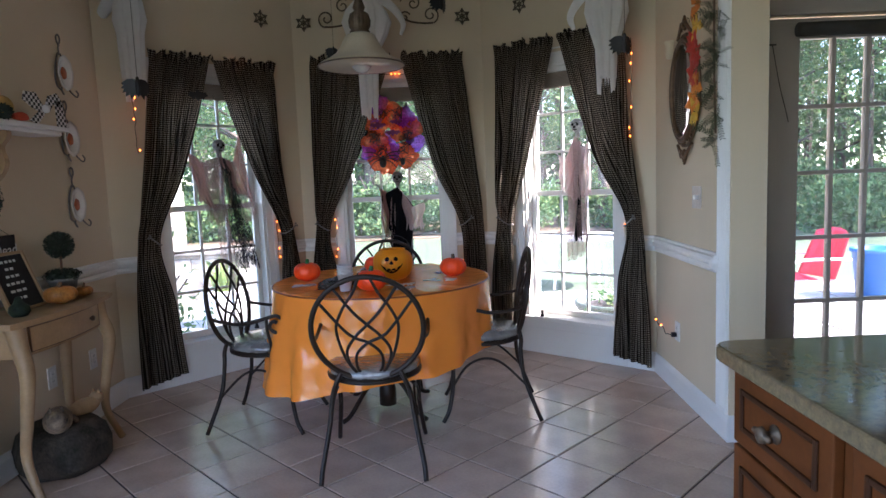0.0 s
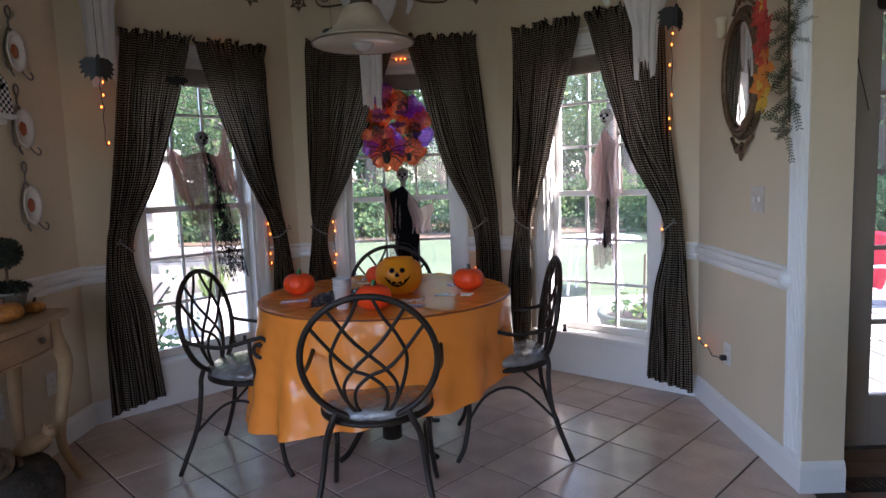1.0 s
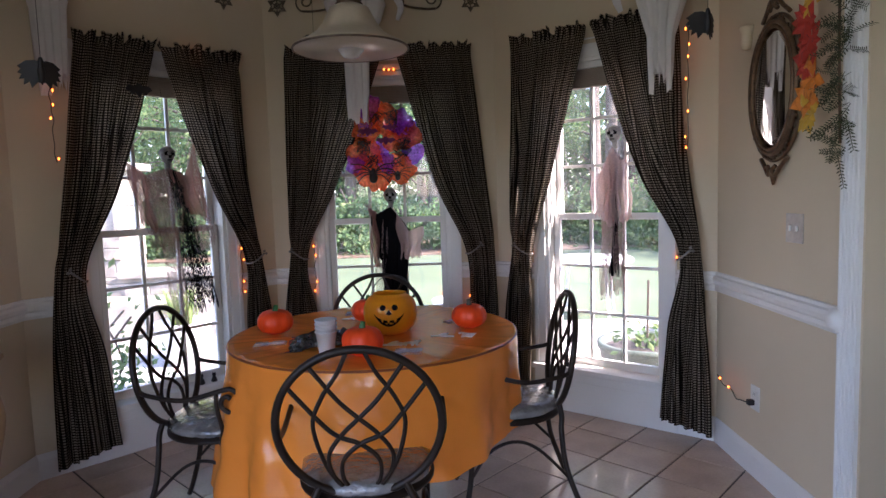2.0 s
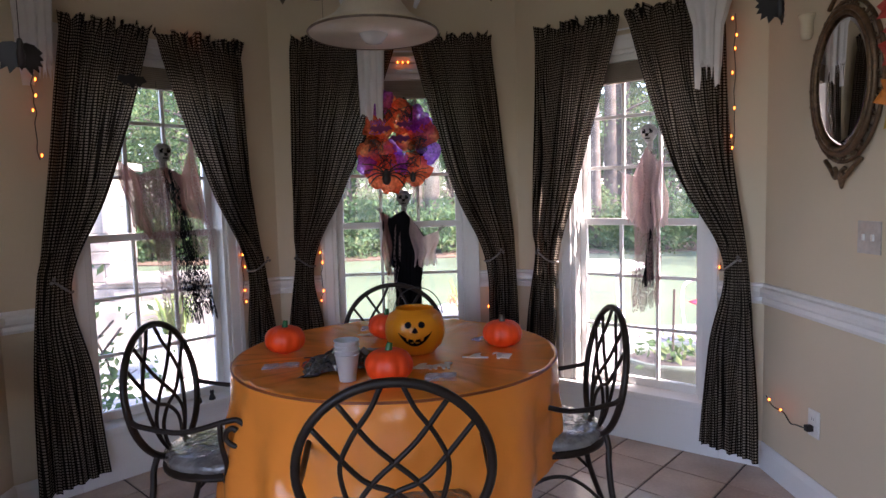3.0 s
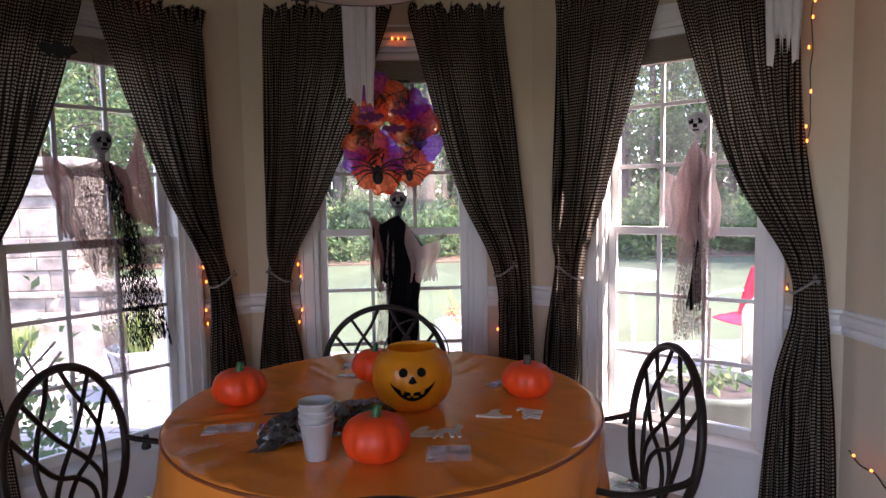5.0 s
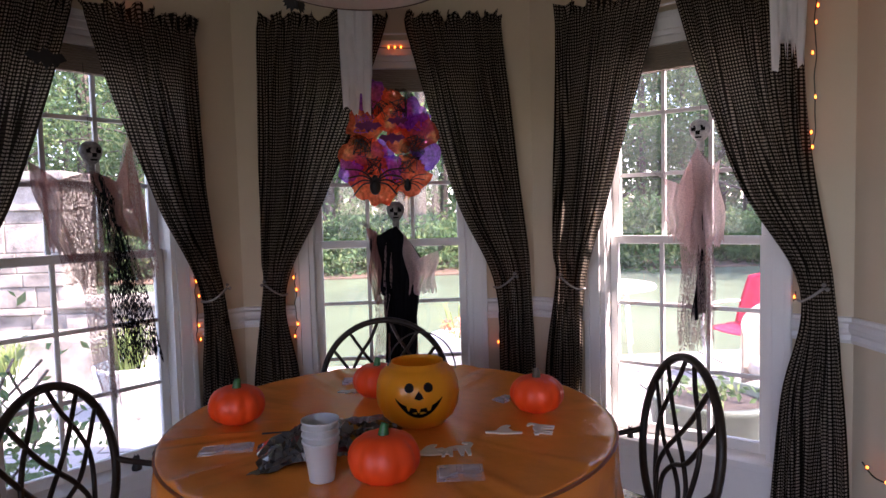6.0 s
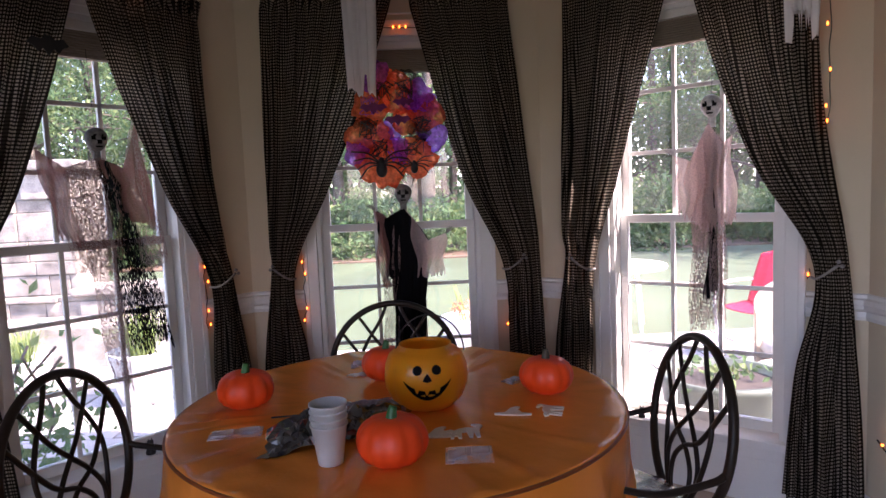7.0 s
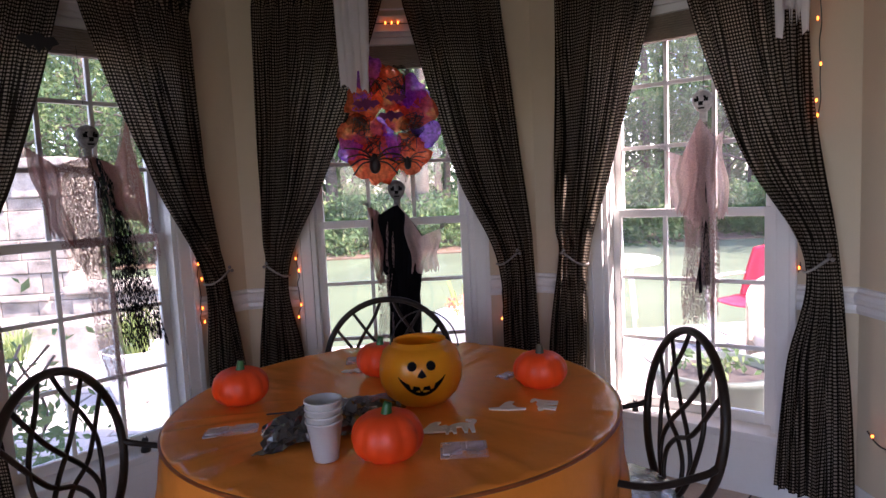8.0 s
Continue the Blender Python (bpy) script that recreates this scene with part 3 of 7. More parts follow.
def hang(a):
    """The sheet lies off centre: it hangs lowest on one side."""
    return 0.435 + 0.070 * math.cos(a - 3.3) + 0.018 * math.cos(2 * a - 1.0) + 0.012 * math.sin(5 * a + 0.6)
def lie(x, y):
    """Shallow wrinkles of the sheet on the tabletop, stronger towards the rim."""
    r, a = math.hypot(x, y), math.atan2(y, x)
    rim = max(0.0, min(1.0, (r - 0.25) / 0.3))
    fold = max(0.0, noise.noise(Vector((13 * math.cos(a), 13 * math.sin(a), 2.0 * r))) - 0.05) * rim
    return 0.0015 * noise.noise(Vector((6 * x, 6 * y, 0))) + 0.016 * fold + 0.002 * max(0.0, noise.noise(Vector((11 * x + 9 * y, 2 * y, 4))))
for r in [0.001] + [TR * k / 40 for k in range(1, 40)] + [TR - 0.006, TR]:
    rows.append([bm.verts.new((r * math.cos(2 * math.pi * j / seg), r * math.sin(2 * math.pi * j / seg), TZ + lie(r * math.cos(2 * math.pi * j / seg), r * math.sin(2 * math.pi * j / seg)) * (0.0 if r > TR - 0.004 else 1.0))) for j in range(seg)])
for r, dz in ((TR + 0.002, 0.0015), (TR + 0.0045, 0.005), (TR + 0.005, 0.010)):
    rows.append([bm.verts.new((r * math.cos(2 * math.pi * j / seg), r * math.sin(2 * math.pi * j / seg), TZ - dz)) for j in range(seg)])
for k in range(1, 23):
    ring = []
    for j in range(seg):
        a = 2 * math.pi * j / seg
        d = hang(a) * k / 22
        f = min(1, d / 0.16)
        fold = math.sin(11 * a + 1.3 * math.sin(3 * a)) + 0.5 * math.sin(23 * a + 2)
        rr = TR + 0.005 + 0.003 * min(1, k / 2) + (0.013 * fold + 0.045 * (hang(a) - 0.36) / 0.16) * f * d / 0.3
        rr += 0.011 * f * noise.noise(Vector((6 * math.cos(a), 6 * math.sin(a), 7 * d))) + 0.005 * f * noise.noise(Vector((15 * math.cos(a), 15 * math.sin(a), 19 * d)))
        ring.append(bm.verts.new((rr * math.cos(a), rr * math.sin(a), TZ - 0.010 - d)))
    rows.append(ring)
for a, b in zip(rows, rows[1:]):
    for j in range(seg):
        bm.faces.new((a[j], a[(j + 1) % seg], b[(j + 1) % seg], b[j]))
bmesh.ops.remove_doubles(bm, verts=rows[0], dist=0.01)
bmesh.ops.recalc_face_normals(bm, faces=bm.faces[:])
part("cloth", bm, M["orange_cloth"], cloth_ob, smooth=True)
# thin ring along the edge, its shade put into the colour
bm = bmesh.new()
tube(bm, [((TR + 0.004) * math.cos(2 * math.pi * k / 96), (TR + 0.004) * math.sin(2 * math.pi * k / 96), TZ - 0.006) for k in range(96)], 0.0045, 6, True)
part("edge_crease", bm, M["orange_shade"], cloth_ob, "ridge along the table edge, coloured dark for its shade", smooth=True)


# ---- chairs ----
def lean(u, v):
    """A point of the backrest: u across, v up from the seat; the back leans away."""
    return Vector((u, -0.195 - 0.085 * (v / 0.5), 0.47 + v))


def build_chair():
    c = thing("dining_chair", Matrix.Identity(4), "dark wrought-iron armchair with an oval lattice back", "chair", "chairs round the table")
    iron = M["iron"]
    A, B, V0 = 0.248, 0.238, 0.220               # oval half width, half height, centre
    bm = bmesh.new()
    tube(bm, [lean(A * math.sin(t), V0 - B * math.cos(t)) for t in [2 * math.pi * k / 56 for k in range(56)]], 0.0125, 8, True)
    part("back_frame", bm, iron, c, smooth=True)
    strands = (((-0.11, 0.955), (-0.23, 0.69), (-0.44, 0.36), (-0.555, 0.0), (-0.43, -0.55), (-0.20, -0.93)),
               ((-0.545, 0.78), (-0.25, 0.35), (-0.03, 0.11), (0.22, -0.14), (0.39, -0.42), (0.34, -0.72), (0.16, -0.96)),
               ((-0.82, 0.53), (-0.44, 0.02), (-0.25, -0.16), (0.01, -0.28), (0.22, -0.5), (0.22, -0.78), (0.08, -0.97)))
    for s in (-1, 1):
        for st in strands:
            bm = bmesh.new()
            tube(bm, smooth_line([lean(s * A * u, V0 + B * v) for u, v in st], 6), 0.0072, 6)
            part("lattice_bar", bm, iron, c, smooth=True)
    bm = bmesh.new()
    lathe(bm, [(0.0, 0.425), (0.21, 0.425), (0.225, 0.432), (0.225, 0.445), (0.0, 0.445)], 36)
    part("seat_frame", bm, iron, c, smooth=True)
    bm = bmesh.new()
    def puff(a, r, z):
        return r * (1 + 0.012 * math.sin(9 * a) + 0.008 * math.sin(17 * a + 1))
    lathe(bm, [(0.0, 0.446), (0.20, 0.446), (0.222, 0.462), (0.218, 0.482), (0.19, 0.496), (0.10, 0.502), (0.0, 0.503)], 48, wave=puff)
    part("cushion", bm, M["plastic_film"], c, "pale cushion under clear plastic", smooth=True)
    for s in (-1, 1):
        bm = bmesh.new()
        tube(bm, smooth_line([lean(s * 0.13, 0.022), (s * 0.155, -0.205, 0.44), (s * 0.175, -0.20, 0.38), (s * 0.195, -0.215, 0.24), (s * 0.225, -0.27, 0.08), (s * 0.232, -0.30, 0.008)], 6), 0.0115, 8)
        part("leg", bm, iron, c, smooth=True)
        bm = bmesh.new()
        tube(bm, smooth_line([(s * 0.18, 0.13, 0.432), (s * 0.20, 0.17, 0.36), (s * 0.20, 0.175, 0.22), (s * 0.215, 0.20, 0.08), (s * 0.225, 0.235, 0.008)], 6), 0.0115, 8)
        part("leg", bm, iron, c, smooth=True)
        bm = bmesh.new()
        arm = [lean(s * 0.242, 0.18), (s * 0.252, -0.18, 0.635), (s * 0.262, -0.04, 0.62), (s * 0.262, 0.09, 0.655)]
        scroll = [(s * 0.262, 0.135 + 0.048 * f * math.cos(a), 0.615 + 0.048 * f * math.sin(a)) for a, f in ((2.0, 1.0), (1.2, 1.0), (0.3, 1.0), (-0.6, 0.95), (-1.5, 0.85), (-2.5, 0.7), (-3.4, 0.55), (-4.4, 0.42), (-5.4, 0.3))]
        tube(bm, smooth_line(arm[:3] + scroll, 5), 0.0095, 8)
        part("arm", bm, iron, c, smooth=True)
        bm = bmesh.new()
        tube(bm, smooth_line([(s * 0.262, 0.088, 0.655), (s * 0.262, 0.09, 0.58), (s * 0.25, 0.10, 0.50), (s * 0.222, 0.08, 0.435)], 5), 0.009, 8)
        part("arm_post", bm, iron, c, smooth=True)
        bm = bmesh.new()
        tube(bm, smooth_line([(s * 0.205, -0.235, 0.19), (s * 0.19, -0.1, 0.32), (s * 0.185, 0.0, 0.35), (s * 0.195, 0.1, 0.31), (s * 0.205, 0.18, 0.2)], 5), 0.007, 6)
        part("brace", bm, iron, c, smooth=True)
    return c


chair = build_chair()
chair.matrix_basis = pose(-0.295, 3.17, 0, 0, 0, 1)
tagged(copy_thing(chair, pose(-0.94, 3.705, 0, 0, 0, -96)))
tagged(copy_thing(chair, pose(0.265, 3.76, 0, 0, 0, 88)))
tagged(copy_thing(chair, pose(-0.34, 4.32, 0, 0, 0, 180)))


# ---- on the table ----
M["pumpkin"] = mat("orange_pumpkin_plastic", (0.95, 0.07, 0.005), 0.5, vary=0.03, scale=8, fine=80, bump=0.05, coat=0.0)
M["jack"] = mat("yellow_orange_plastic", (0.95, 0.42, 0.015), 0.3, vary=0.05, scale=6, fine=60, bump=0.04, coat=0.15)
let_light_through(M["jack"], (1.0, 0.52, 0.03), 0.5)
M["green"] = mat("green_stem_plastic", (0.02, 0.14, 0.03), 0.4, vary=0.2)
M["brown_stem"] = mat("grey_brown_stem", (0.10, 0.075, 0.05), 0.6, vary=0.2)
M["black"] = mat("black_plastic", (0.012, 0.011, 0.012), 0.5, vary=0.2, bump=0.1)
M["matte_black"] = mat("black_paint", (0.01, 0.009, 0.009), 0.95, vary=0.1, bump=0.0, spec=0.05)
M["cup"] = mat("white_plastic_cup", (0.72, 0.70, 0.68), 0.4, vary=0.04, transmit=0.25)
M["foil"] = mat("black_and_silver_bag", (0.045, 0.045, 0.048), 0.08, 0.0, color2=(0.004, 0.004, 0.005), scale=12, fine=60, bump=0.15, bump_dist=0.003, spec=0.9, coat=1.0)
M["clear"] = cloth("clear_plastic_tray", (0.86, 0.80, 0.76), 0.15, 0.68, 14, 0.03)
M["paper"] = mat("cream_foam_cutout", (0.78, 0.64, 0.47), 0.8, vary=0.06)


def ribs(n, depth):
    return lambda a, r, z: r * (1 - depth * abs(math.cos(n * a / 2)) ** 4 * (1 if r > 0.012 else 0))


def pumpkin(x, y, r, h, z, name="pumpkin", label="small orange plastic pumpkin with a green stem", group="pumpkins on the table", mat_body=None, turn=0, tilt=0, mat_stem=None):
    p = thing(name, pose(x, y, z, tilt, 0, turn), label, "pumpkin", group)
    bm = bmesh.new()
    prof = []
    for k in range(15):
        a = -math.pi / 2 + math.pi * k / 14
        rr, zz = math.cos(a), math.sin(a)
        prof.append((max(1e-6, r * rr ** 0.72) if rr > 1e-6 else 0.0, h / 2 + h / 2 * zz * (1 - 0.10 * (1 - rr) ** 3)))
    prof[0], prof[-1] = (r * 0.35, 0.0), (0.0, h * 0.94)
    lathe(bm, prof, 72, wave=ribs(10, 0.06))
    part("body", bm, mat_body or M["pumpkin"], p, smooth=True)
    bm = bmesh.new()
    tube(bm, smooth_line([(0, 0, h * 0.90), (0.002, 0, h + 0.006), (0.006, 0.002, h + 0.018)], 4), [0.012 * r / 0.08 * f for f in (1.2, 1.1, 1.0, 0.95, 0.9, 0.85, 0.85, 0.8, 0.75)], 8)
    part("stem", bm, mat_stem or M["green"], p, smooth=True)
    return p


pumpkin(-0.318, 3.40, 0.079, 0.108, TZ + 0.002, turn=10)
pumpkin(-0.742, 3.842, 0.079, 0.105, TZ + 0.002, turn=50, tilt=2)
pumpkin(0.110, 3.81, 0.077, 0.105, TZ + 0.002, turn=80, label="small orange plastic pumpkin with a grey-brown stem", mat_stem=M["brown_stem"])
pumpkin(-0.352, 4.03, 0.077, 0.105, TZ + 0.002, turn=20)

# grinning bucket
JX, JY, JR = -0.232, 3.765, 0.108
jack = thing("pumpkin_bucket", pose(JX, JY, TZ + 0.002) @ Matrix.Diagonal((1.06, 1.06, 1.02, 1)), "yellow-orange plastic pumpkin bucket with a grinning face", "bucket")
bm = bmesh.new()
prof = [(0.0, 0.0), (0.05, 0.0), (0.068, 0.006), (0.092, 0.03), (0.105, 0.06), (0.108, 0.085), (0.106, 0.115), (0.096, 0.142), (0.080, 0.156), (0.069, 0.160), (0.068, 0.170), (0.065, 0.170), (0.065, 0.158), (0.088, 0.138), (0.1, 0.11), (0.102, 0.08), (0.086, 0.03), (0.0, 0.012)]
lathe(bm, prof, 80, wave=lambda a, r, z: r * (1 - 0.03 * abs(math.cos(5 * a)) ** 8 * (1 if 0.02 < z < 0.15 else 0)))
part("bucket", bm, M["jack"], jack, smooth=True)
def on_jack(ax, z, out=0.0015):
    """A point of the bucket's face: degrees round from the front, height."""
    rr = 0.0
    for (r0, z0), (r1, z1) in zip(prof[:9], prof[1:9]):
        if z0 <= z <= z1 and z1 > z0:
            rr = r0 + (r1 - r0) * (z - z0) / (z1 - z0)
    a = radians(-90 + ax)
    return Vector(((rr + out) * math.cos(a), (rr + out) * math.sin(a), z))
def face_patch(name, outline):
    bm = bmesh.new()
    k = len(outline)
    cx, cz = sum(p[0] for p in outline) / k, sum(p[1] for p in outline) / k
    mid = bm.verts.new(on_jack(cx, cz, 0.002))
    v = [bm.verts.new(on_jack(*p)) for p in outline]
    w = [bm.verts.new(on_jack(p[0], p[1], -0.001)) for p in outline]
    for j in range(k):
        bm.faces.new((mid, v[j], v[(j + 1) % k]))
        bm.faces.new((v[j], w[j], w[(j + 1) % k], v[(j + 1) % k]))
    bmesh.ops.recalc_face_normals(bm, faces=bm.faces[:])
    part(name, bm, M["matte_black"], jack)
for s in (-1, 1):
    face_patch("eye", [(s * 13 + 6.5 * math.cos(2 * math.pi * k / 14), 0.124 + 0.0115 * math.sin(2 * math.pi * k / 14)) for k in range(14)])
face_patch("nose", [(-6, 0.098), (0, 0.094), (6, 0.098), (4, 0.107), (0, 0.117), (-4, 0.107)])
bm = bmesh.new()
N = 34
lo, hi = [], []
for k in range(N + 1):
    u = -1 + 2 * k / N
    zc = 0.060 + 0.036 * u * u
    wd = 0.0125 * (1 - u * u) + 0.0012
    tooth = -0.011 if any(abs(u - q) < 0.07 for q in (-0.45, -0.02, 0.42)) else 0.0
    hi.append(bm.verts.new(on_jack(32 * u, zc + max(-wd + 0.003, wd * 0.9 + tooth))))
    lo.append(bm.verts.new(on_jack(32 * u, zc - wd)))
for k in range(N):
    bm.faces.new((lo[k], lo[k + 1], hi[k + 1], hi[k]))
bmesh.ops.solidify(bm, geom=bm.faces[:], thickness=0.001)
part("mouth", bm, M["matte_black"], jack)
bm = bmesh.new()
tube(bm, [(0.012 + 0.088 * math.cos(a), 0.03 * math.sin(a), 0.145 + 0.095 * math.sin(a)) for a in [math.pi * k / 20 for k in range(21)]], 0.002, 6)
part("handle", bm, M["black"], jack, "thin black plastic handle", smooth=True)

# stacked cups
stack = []
for k in range(4):
    c = thing("plastic_cup", pose(-0.455, 3.425, TZ + 0.002 + 0.015 * k), "white plastic cup in a stack of four", "cup", "stacked cups")
    bm = bmesh.new()
    lathe(bm, [(0.0, 0.0), (0.027, 0.0), (0.0275, 0.003), (0.039, 0.085), (0.0415, 0.086), (0.0415, 0.090), (0.0385, 0.090), (0.0262, 0.006), (0.0, 0.006)], 40)
    part("cup", bm, M["cup"], c, smooth=True)

# crumpled black bag
bag = thing("plastic_bag", pose(-0.465, 3.61, TZ + 0.002), "crumpled glossy black bag with clear wrapping on the orange cloth", "bag")
bm = bmesh.new()
bmesh.ops.create_grid(bm, x_segments=26, y_segments=19, size=1.0)
rnd = random.Random(17)
for v in bm.verts:
    x, y = v.co.x, v.co.y
    e = max(0.0, 1 - (abs(x) ** 3 + abs(y) ** 3) / 1.25)
    n = abs(noise.noise(Vector((2.6 * x, 2.6 * y, 1.7)))) + 0.5 * abs(noise.noise(Vector((6 * x, 6 * y, 4.1))))
    edge = 1 + 0.28 * noise.noise(Vector((2.5 * y, 2.5 * x, 7)))
    v.co = Vector((0.155 * x * edge + rnd.uniform(-0.005, 0.005), 0.105 * y * edge + 0.04 * x + rnd.uniform(-0.005, 0.005), 0.003 + e * (0.012 + 0.055 * n + rnd.uniform(0, 0.016))))
bmesh.ops.triangulate(bm, faces=bm.faces[:])
bmesh.ops.solidify(bm, geom=bm.faces[:], thickness=0.0012)
part("wrapper", bm, M["foil"], bag)
bm = bmesh.new()
bmesh.ops.create_grid(bm, x_segments=22, y_segments=16, size=1.0)
for v in bm.verts:
    x, y = v.co.x, v.co.y
    n = noise.noise(Vector((4 * x, 4 * y, 9.7))) + 0.6 * noise.noise(Vector((11 * x, 9 * y, 2.1)))
    v.co = Vector((0.09 + 0.085 * x, 0.125 + 0.06 * y + 0.02 * x, 0.012 + 0.022 * abs(n) * (1 - 0.5 * abs(y))))
bmesh.ops.solidify(bm, geom=bm.faces[:], thickness=0.0008)
part("clear_wrap", bm, M["plastic_film"], bag, "clear crinkled wrapping")
st = thing("drinking_straw", pose(-0.60, 3.735, TZ + 0.004, 0, 90, 5), "thin black straw lying on the cloth", "straw")
bm = bmesh.new()
tube(bm, [(0, 0, -0.05), (0, 0, 0.05)], 0.0022, 8)
part("tube", bm, M["black"], st)


def cutout(name, x, y, turn, outline, label, size=1.0, thick=0.004, material=None):
    t = thing(name, pose(x, y, TZ + 0.002, 0, 0, turn), label, "cutout", "foam cutouts on the table")
    bm = bmesh.new()
    prism(bm, [(size * a, size * b) for a, b in outline], 0, thick)
    part("shape", bm, material or M["paper"], t)
    return t


CAT = [(-0.052, 0.012), (-0.036, 0.018), (-0.030, 0.008), (-0.020, 0.018), (0.0, 0.026), (0.018, 0.022), (0.030, 0.032), (0.014, 0.040), (0.016, 0.046), (0.036, 0.044), (0.042, 0.034), (0.032, 0.012), (0.030, -0.035), (0.022, -0.035), (0.018, 0.0), (0.012, -0.035), (0.005, -0.035), (0.0, 0.002), (-0.012, 0.0), (-0.014, -0.035), (-0.022, -0.035), (-0.026, -0.004), (-0.034, -0.035), (-0.041, -0.035), (-0.036, 0.0), (-0.048, 0.002)]
HAT = [(-0.05, -0.006), (-0.048, -0.014), (0.0, -0.018), (0.05, -0.012), (0.052, -0.004), (0.026, 0.0), (0.010, 0.03), (0.018, 0.046), (0.006, 0.048), (-0.008, 0.036), (-0.022, 0.0)]
BAT = [(-0.06, 0.004), (-0.045, 0.02), (-0.02, 0.016), (-0.01, 0.022), (-0.006, 0.03), (0.0, 0.022), (0.006, 0.03), (0.01, 0.022), (0.02, 0.016), (0.045, 0.02), (0.06, 0.004), (0.04, -0.004), (0.03, -0.016), (0.015, -0.006), (0.0, -0.024), (-0.015, -0.006), (-0.03, -0.016), (-0.04, -0.004)]
cutout("cat_cutout", -0.145, 3.545, 0, CAT, "cream foam cat cutout on the orange cloth")
cutout("hat_cutout", -0.215, 3.54, -6, HAT, "cream foam witch hat cutout on the orange cloth")
cutout("hat_cutout", -0.014, 3.655, -12, HAT, "cream foam witch hat cutout on the orange cloth", 0.95)
cutout("cat_cutout", 0.088, 3.66, 70, CAT, "cream foam cat cutout on the orange cloth", 0.9)
cutout("bat_cutout", -0.43, 4.09, 8, BAT, "cream foam bat cutout on the orange cloth", 0.9)
cutout("bat_cutout", -0.455, 3.80, -4, BAT, "pale foam bat cutout on the orange cloth", 0.8)


def tray(x, y, turn, w, d, h=0.008):
    t = thing("plastic_tray", pose(x, y, TZ + 0.002, 0, 0, turn), "small clear plastic tray with two wells", "tray", "clear trays on the table")
    bm = bmesh.new()
    box(bm, -w / 2, w / 2, -d / 2, d / 2, 0, 0.003, 0.001)
    for s in (-1, 1):
        box(bm, s * w / 4 - w * 0.2, s * w / 4 + w * 0.2, -d * 0.38, d * 0.38, 0.003, h, 0.003)
    part("tray", bm, M["clear"], t)


tray(-0.152, 3.415, -3, 0.105, 0.085)
tray(-0.43, 4.215, 4, 0.10, 0.075, 0.010)
tray(-0.715, 3.63, 8, 0.13, 0.06)
tray(0.035, 3.93, 40, 0.06, 0.05)


def in_window(i, s, out, z):
    return BAY[i][0] @ Matrix.Translation((s, out, z))


# ---- pendant lamp ----
M["cream_glass"] = mat("cream_lampshade", (0.50, 0.42, 0.30), 0.35, vary=0.08, scale=7, fine=60, bump=0.1, coat=0.2)
M["shade_in"] = mat("white_shade_lining", (0.78, 0.76, 0.72), 0.4, vary=0.04)
M["bronze"] = mat("aged_bronze", (0.16, 0.11, 0.07), 0.5, 0.5, vary=0.3, scale=25, fine=120, bump=0.4)
M["bulb"] = mat("frosted_bulb", (0.80, 0.78, 0.74), 0.25, vary=0.02, transmit=0.4, bump=0.0)
lamp = thing("pendant_lamp", pose(-0.35, 3.75, 0), "cream bell-shaped pendant lamp with a ribbed bronze cap", "lamp")
bm = bmesh.new()
lathe(bm, [(0.234, 1.968), (0.236, 1.973), (0.222, 1.986), (0.18, 2.006), (0.14, 2.034), (0.112, 2.07), (0.094, 2.105), (0.08, 2.132), (0.05, 2.146)], 72)
part("shade", bm, M["cream_glass"], lamp, "cream bell shade", smooth=True)
bm = bmesh.new()
lathe(bm, [(0.232, 1.969), (0.219, 1.983), (0.177, 2.002), (0.137, 2.03), (0.108, 2.066), (0.09, 2.10), (0.045, 2.138)], 72)
part("shade_lining", bm, M["shade_in"], lamp, "white inside of the shade", smooth=True)
bm = bmesh.new()
tube(bm, [(0.235 * math.cos(2 * math.pi * k / 64), 0.235 * math.sin(2 * math.pi * k / 64), 1.970) for k in range(64)], 0.0045, 8, True)
part("rim", bm, M["bronze"], lamp, "dark bronze rim", smooth=True)
bm = bmesh.new()
lathe(bm, [(0.05, 2.142), (0.056, 2.15), (0.048, 2.162), (0.055, 2.18), (0.058, 2.21), (0.048, 2.245), (0.026, 2.262), (0.034, 2.28), (0.024, 2.31), (0.012, 2.35), (0.009, 2.40)], 48, wave=lambda a, r, z: r * (1 + (0.06 * math.cos(16 * a) if 2.17 < z < 2.25 else 0)))
part("cap", bm, M["bronze"], lamp, "ribbed bronze cap", smooth=True)
bm = bmesh.new()
tube(bm, [(0, 0, 2.40), (0, 0, HC - 0.02)], 0.007, 8)
lathe(bm, [(0.0, HC - 0.04), (0.05, HC - 0.03), (0.06, HC - 0.001)], 24)
part("stem", bm, M["bronze"], lamp, smooth=True)
bm = bmesh.new()
lathe(bm, [(0.0, 1.93), (0.03, 1.938), (0.052, 1.965), (0.058, 1.995), (0.05, 2.03), (0.028, 2.06), (0.02, 2.09), (0.02, 2.13)], 32)
part("bulb", bm, M["bulb"], lamp, "frosted round bulb", smooth=True)

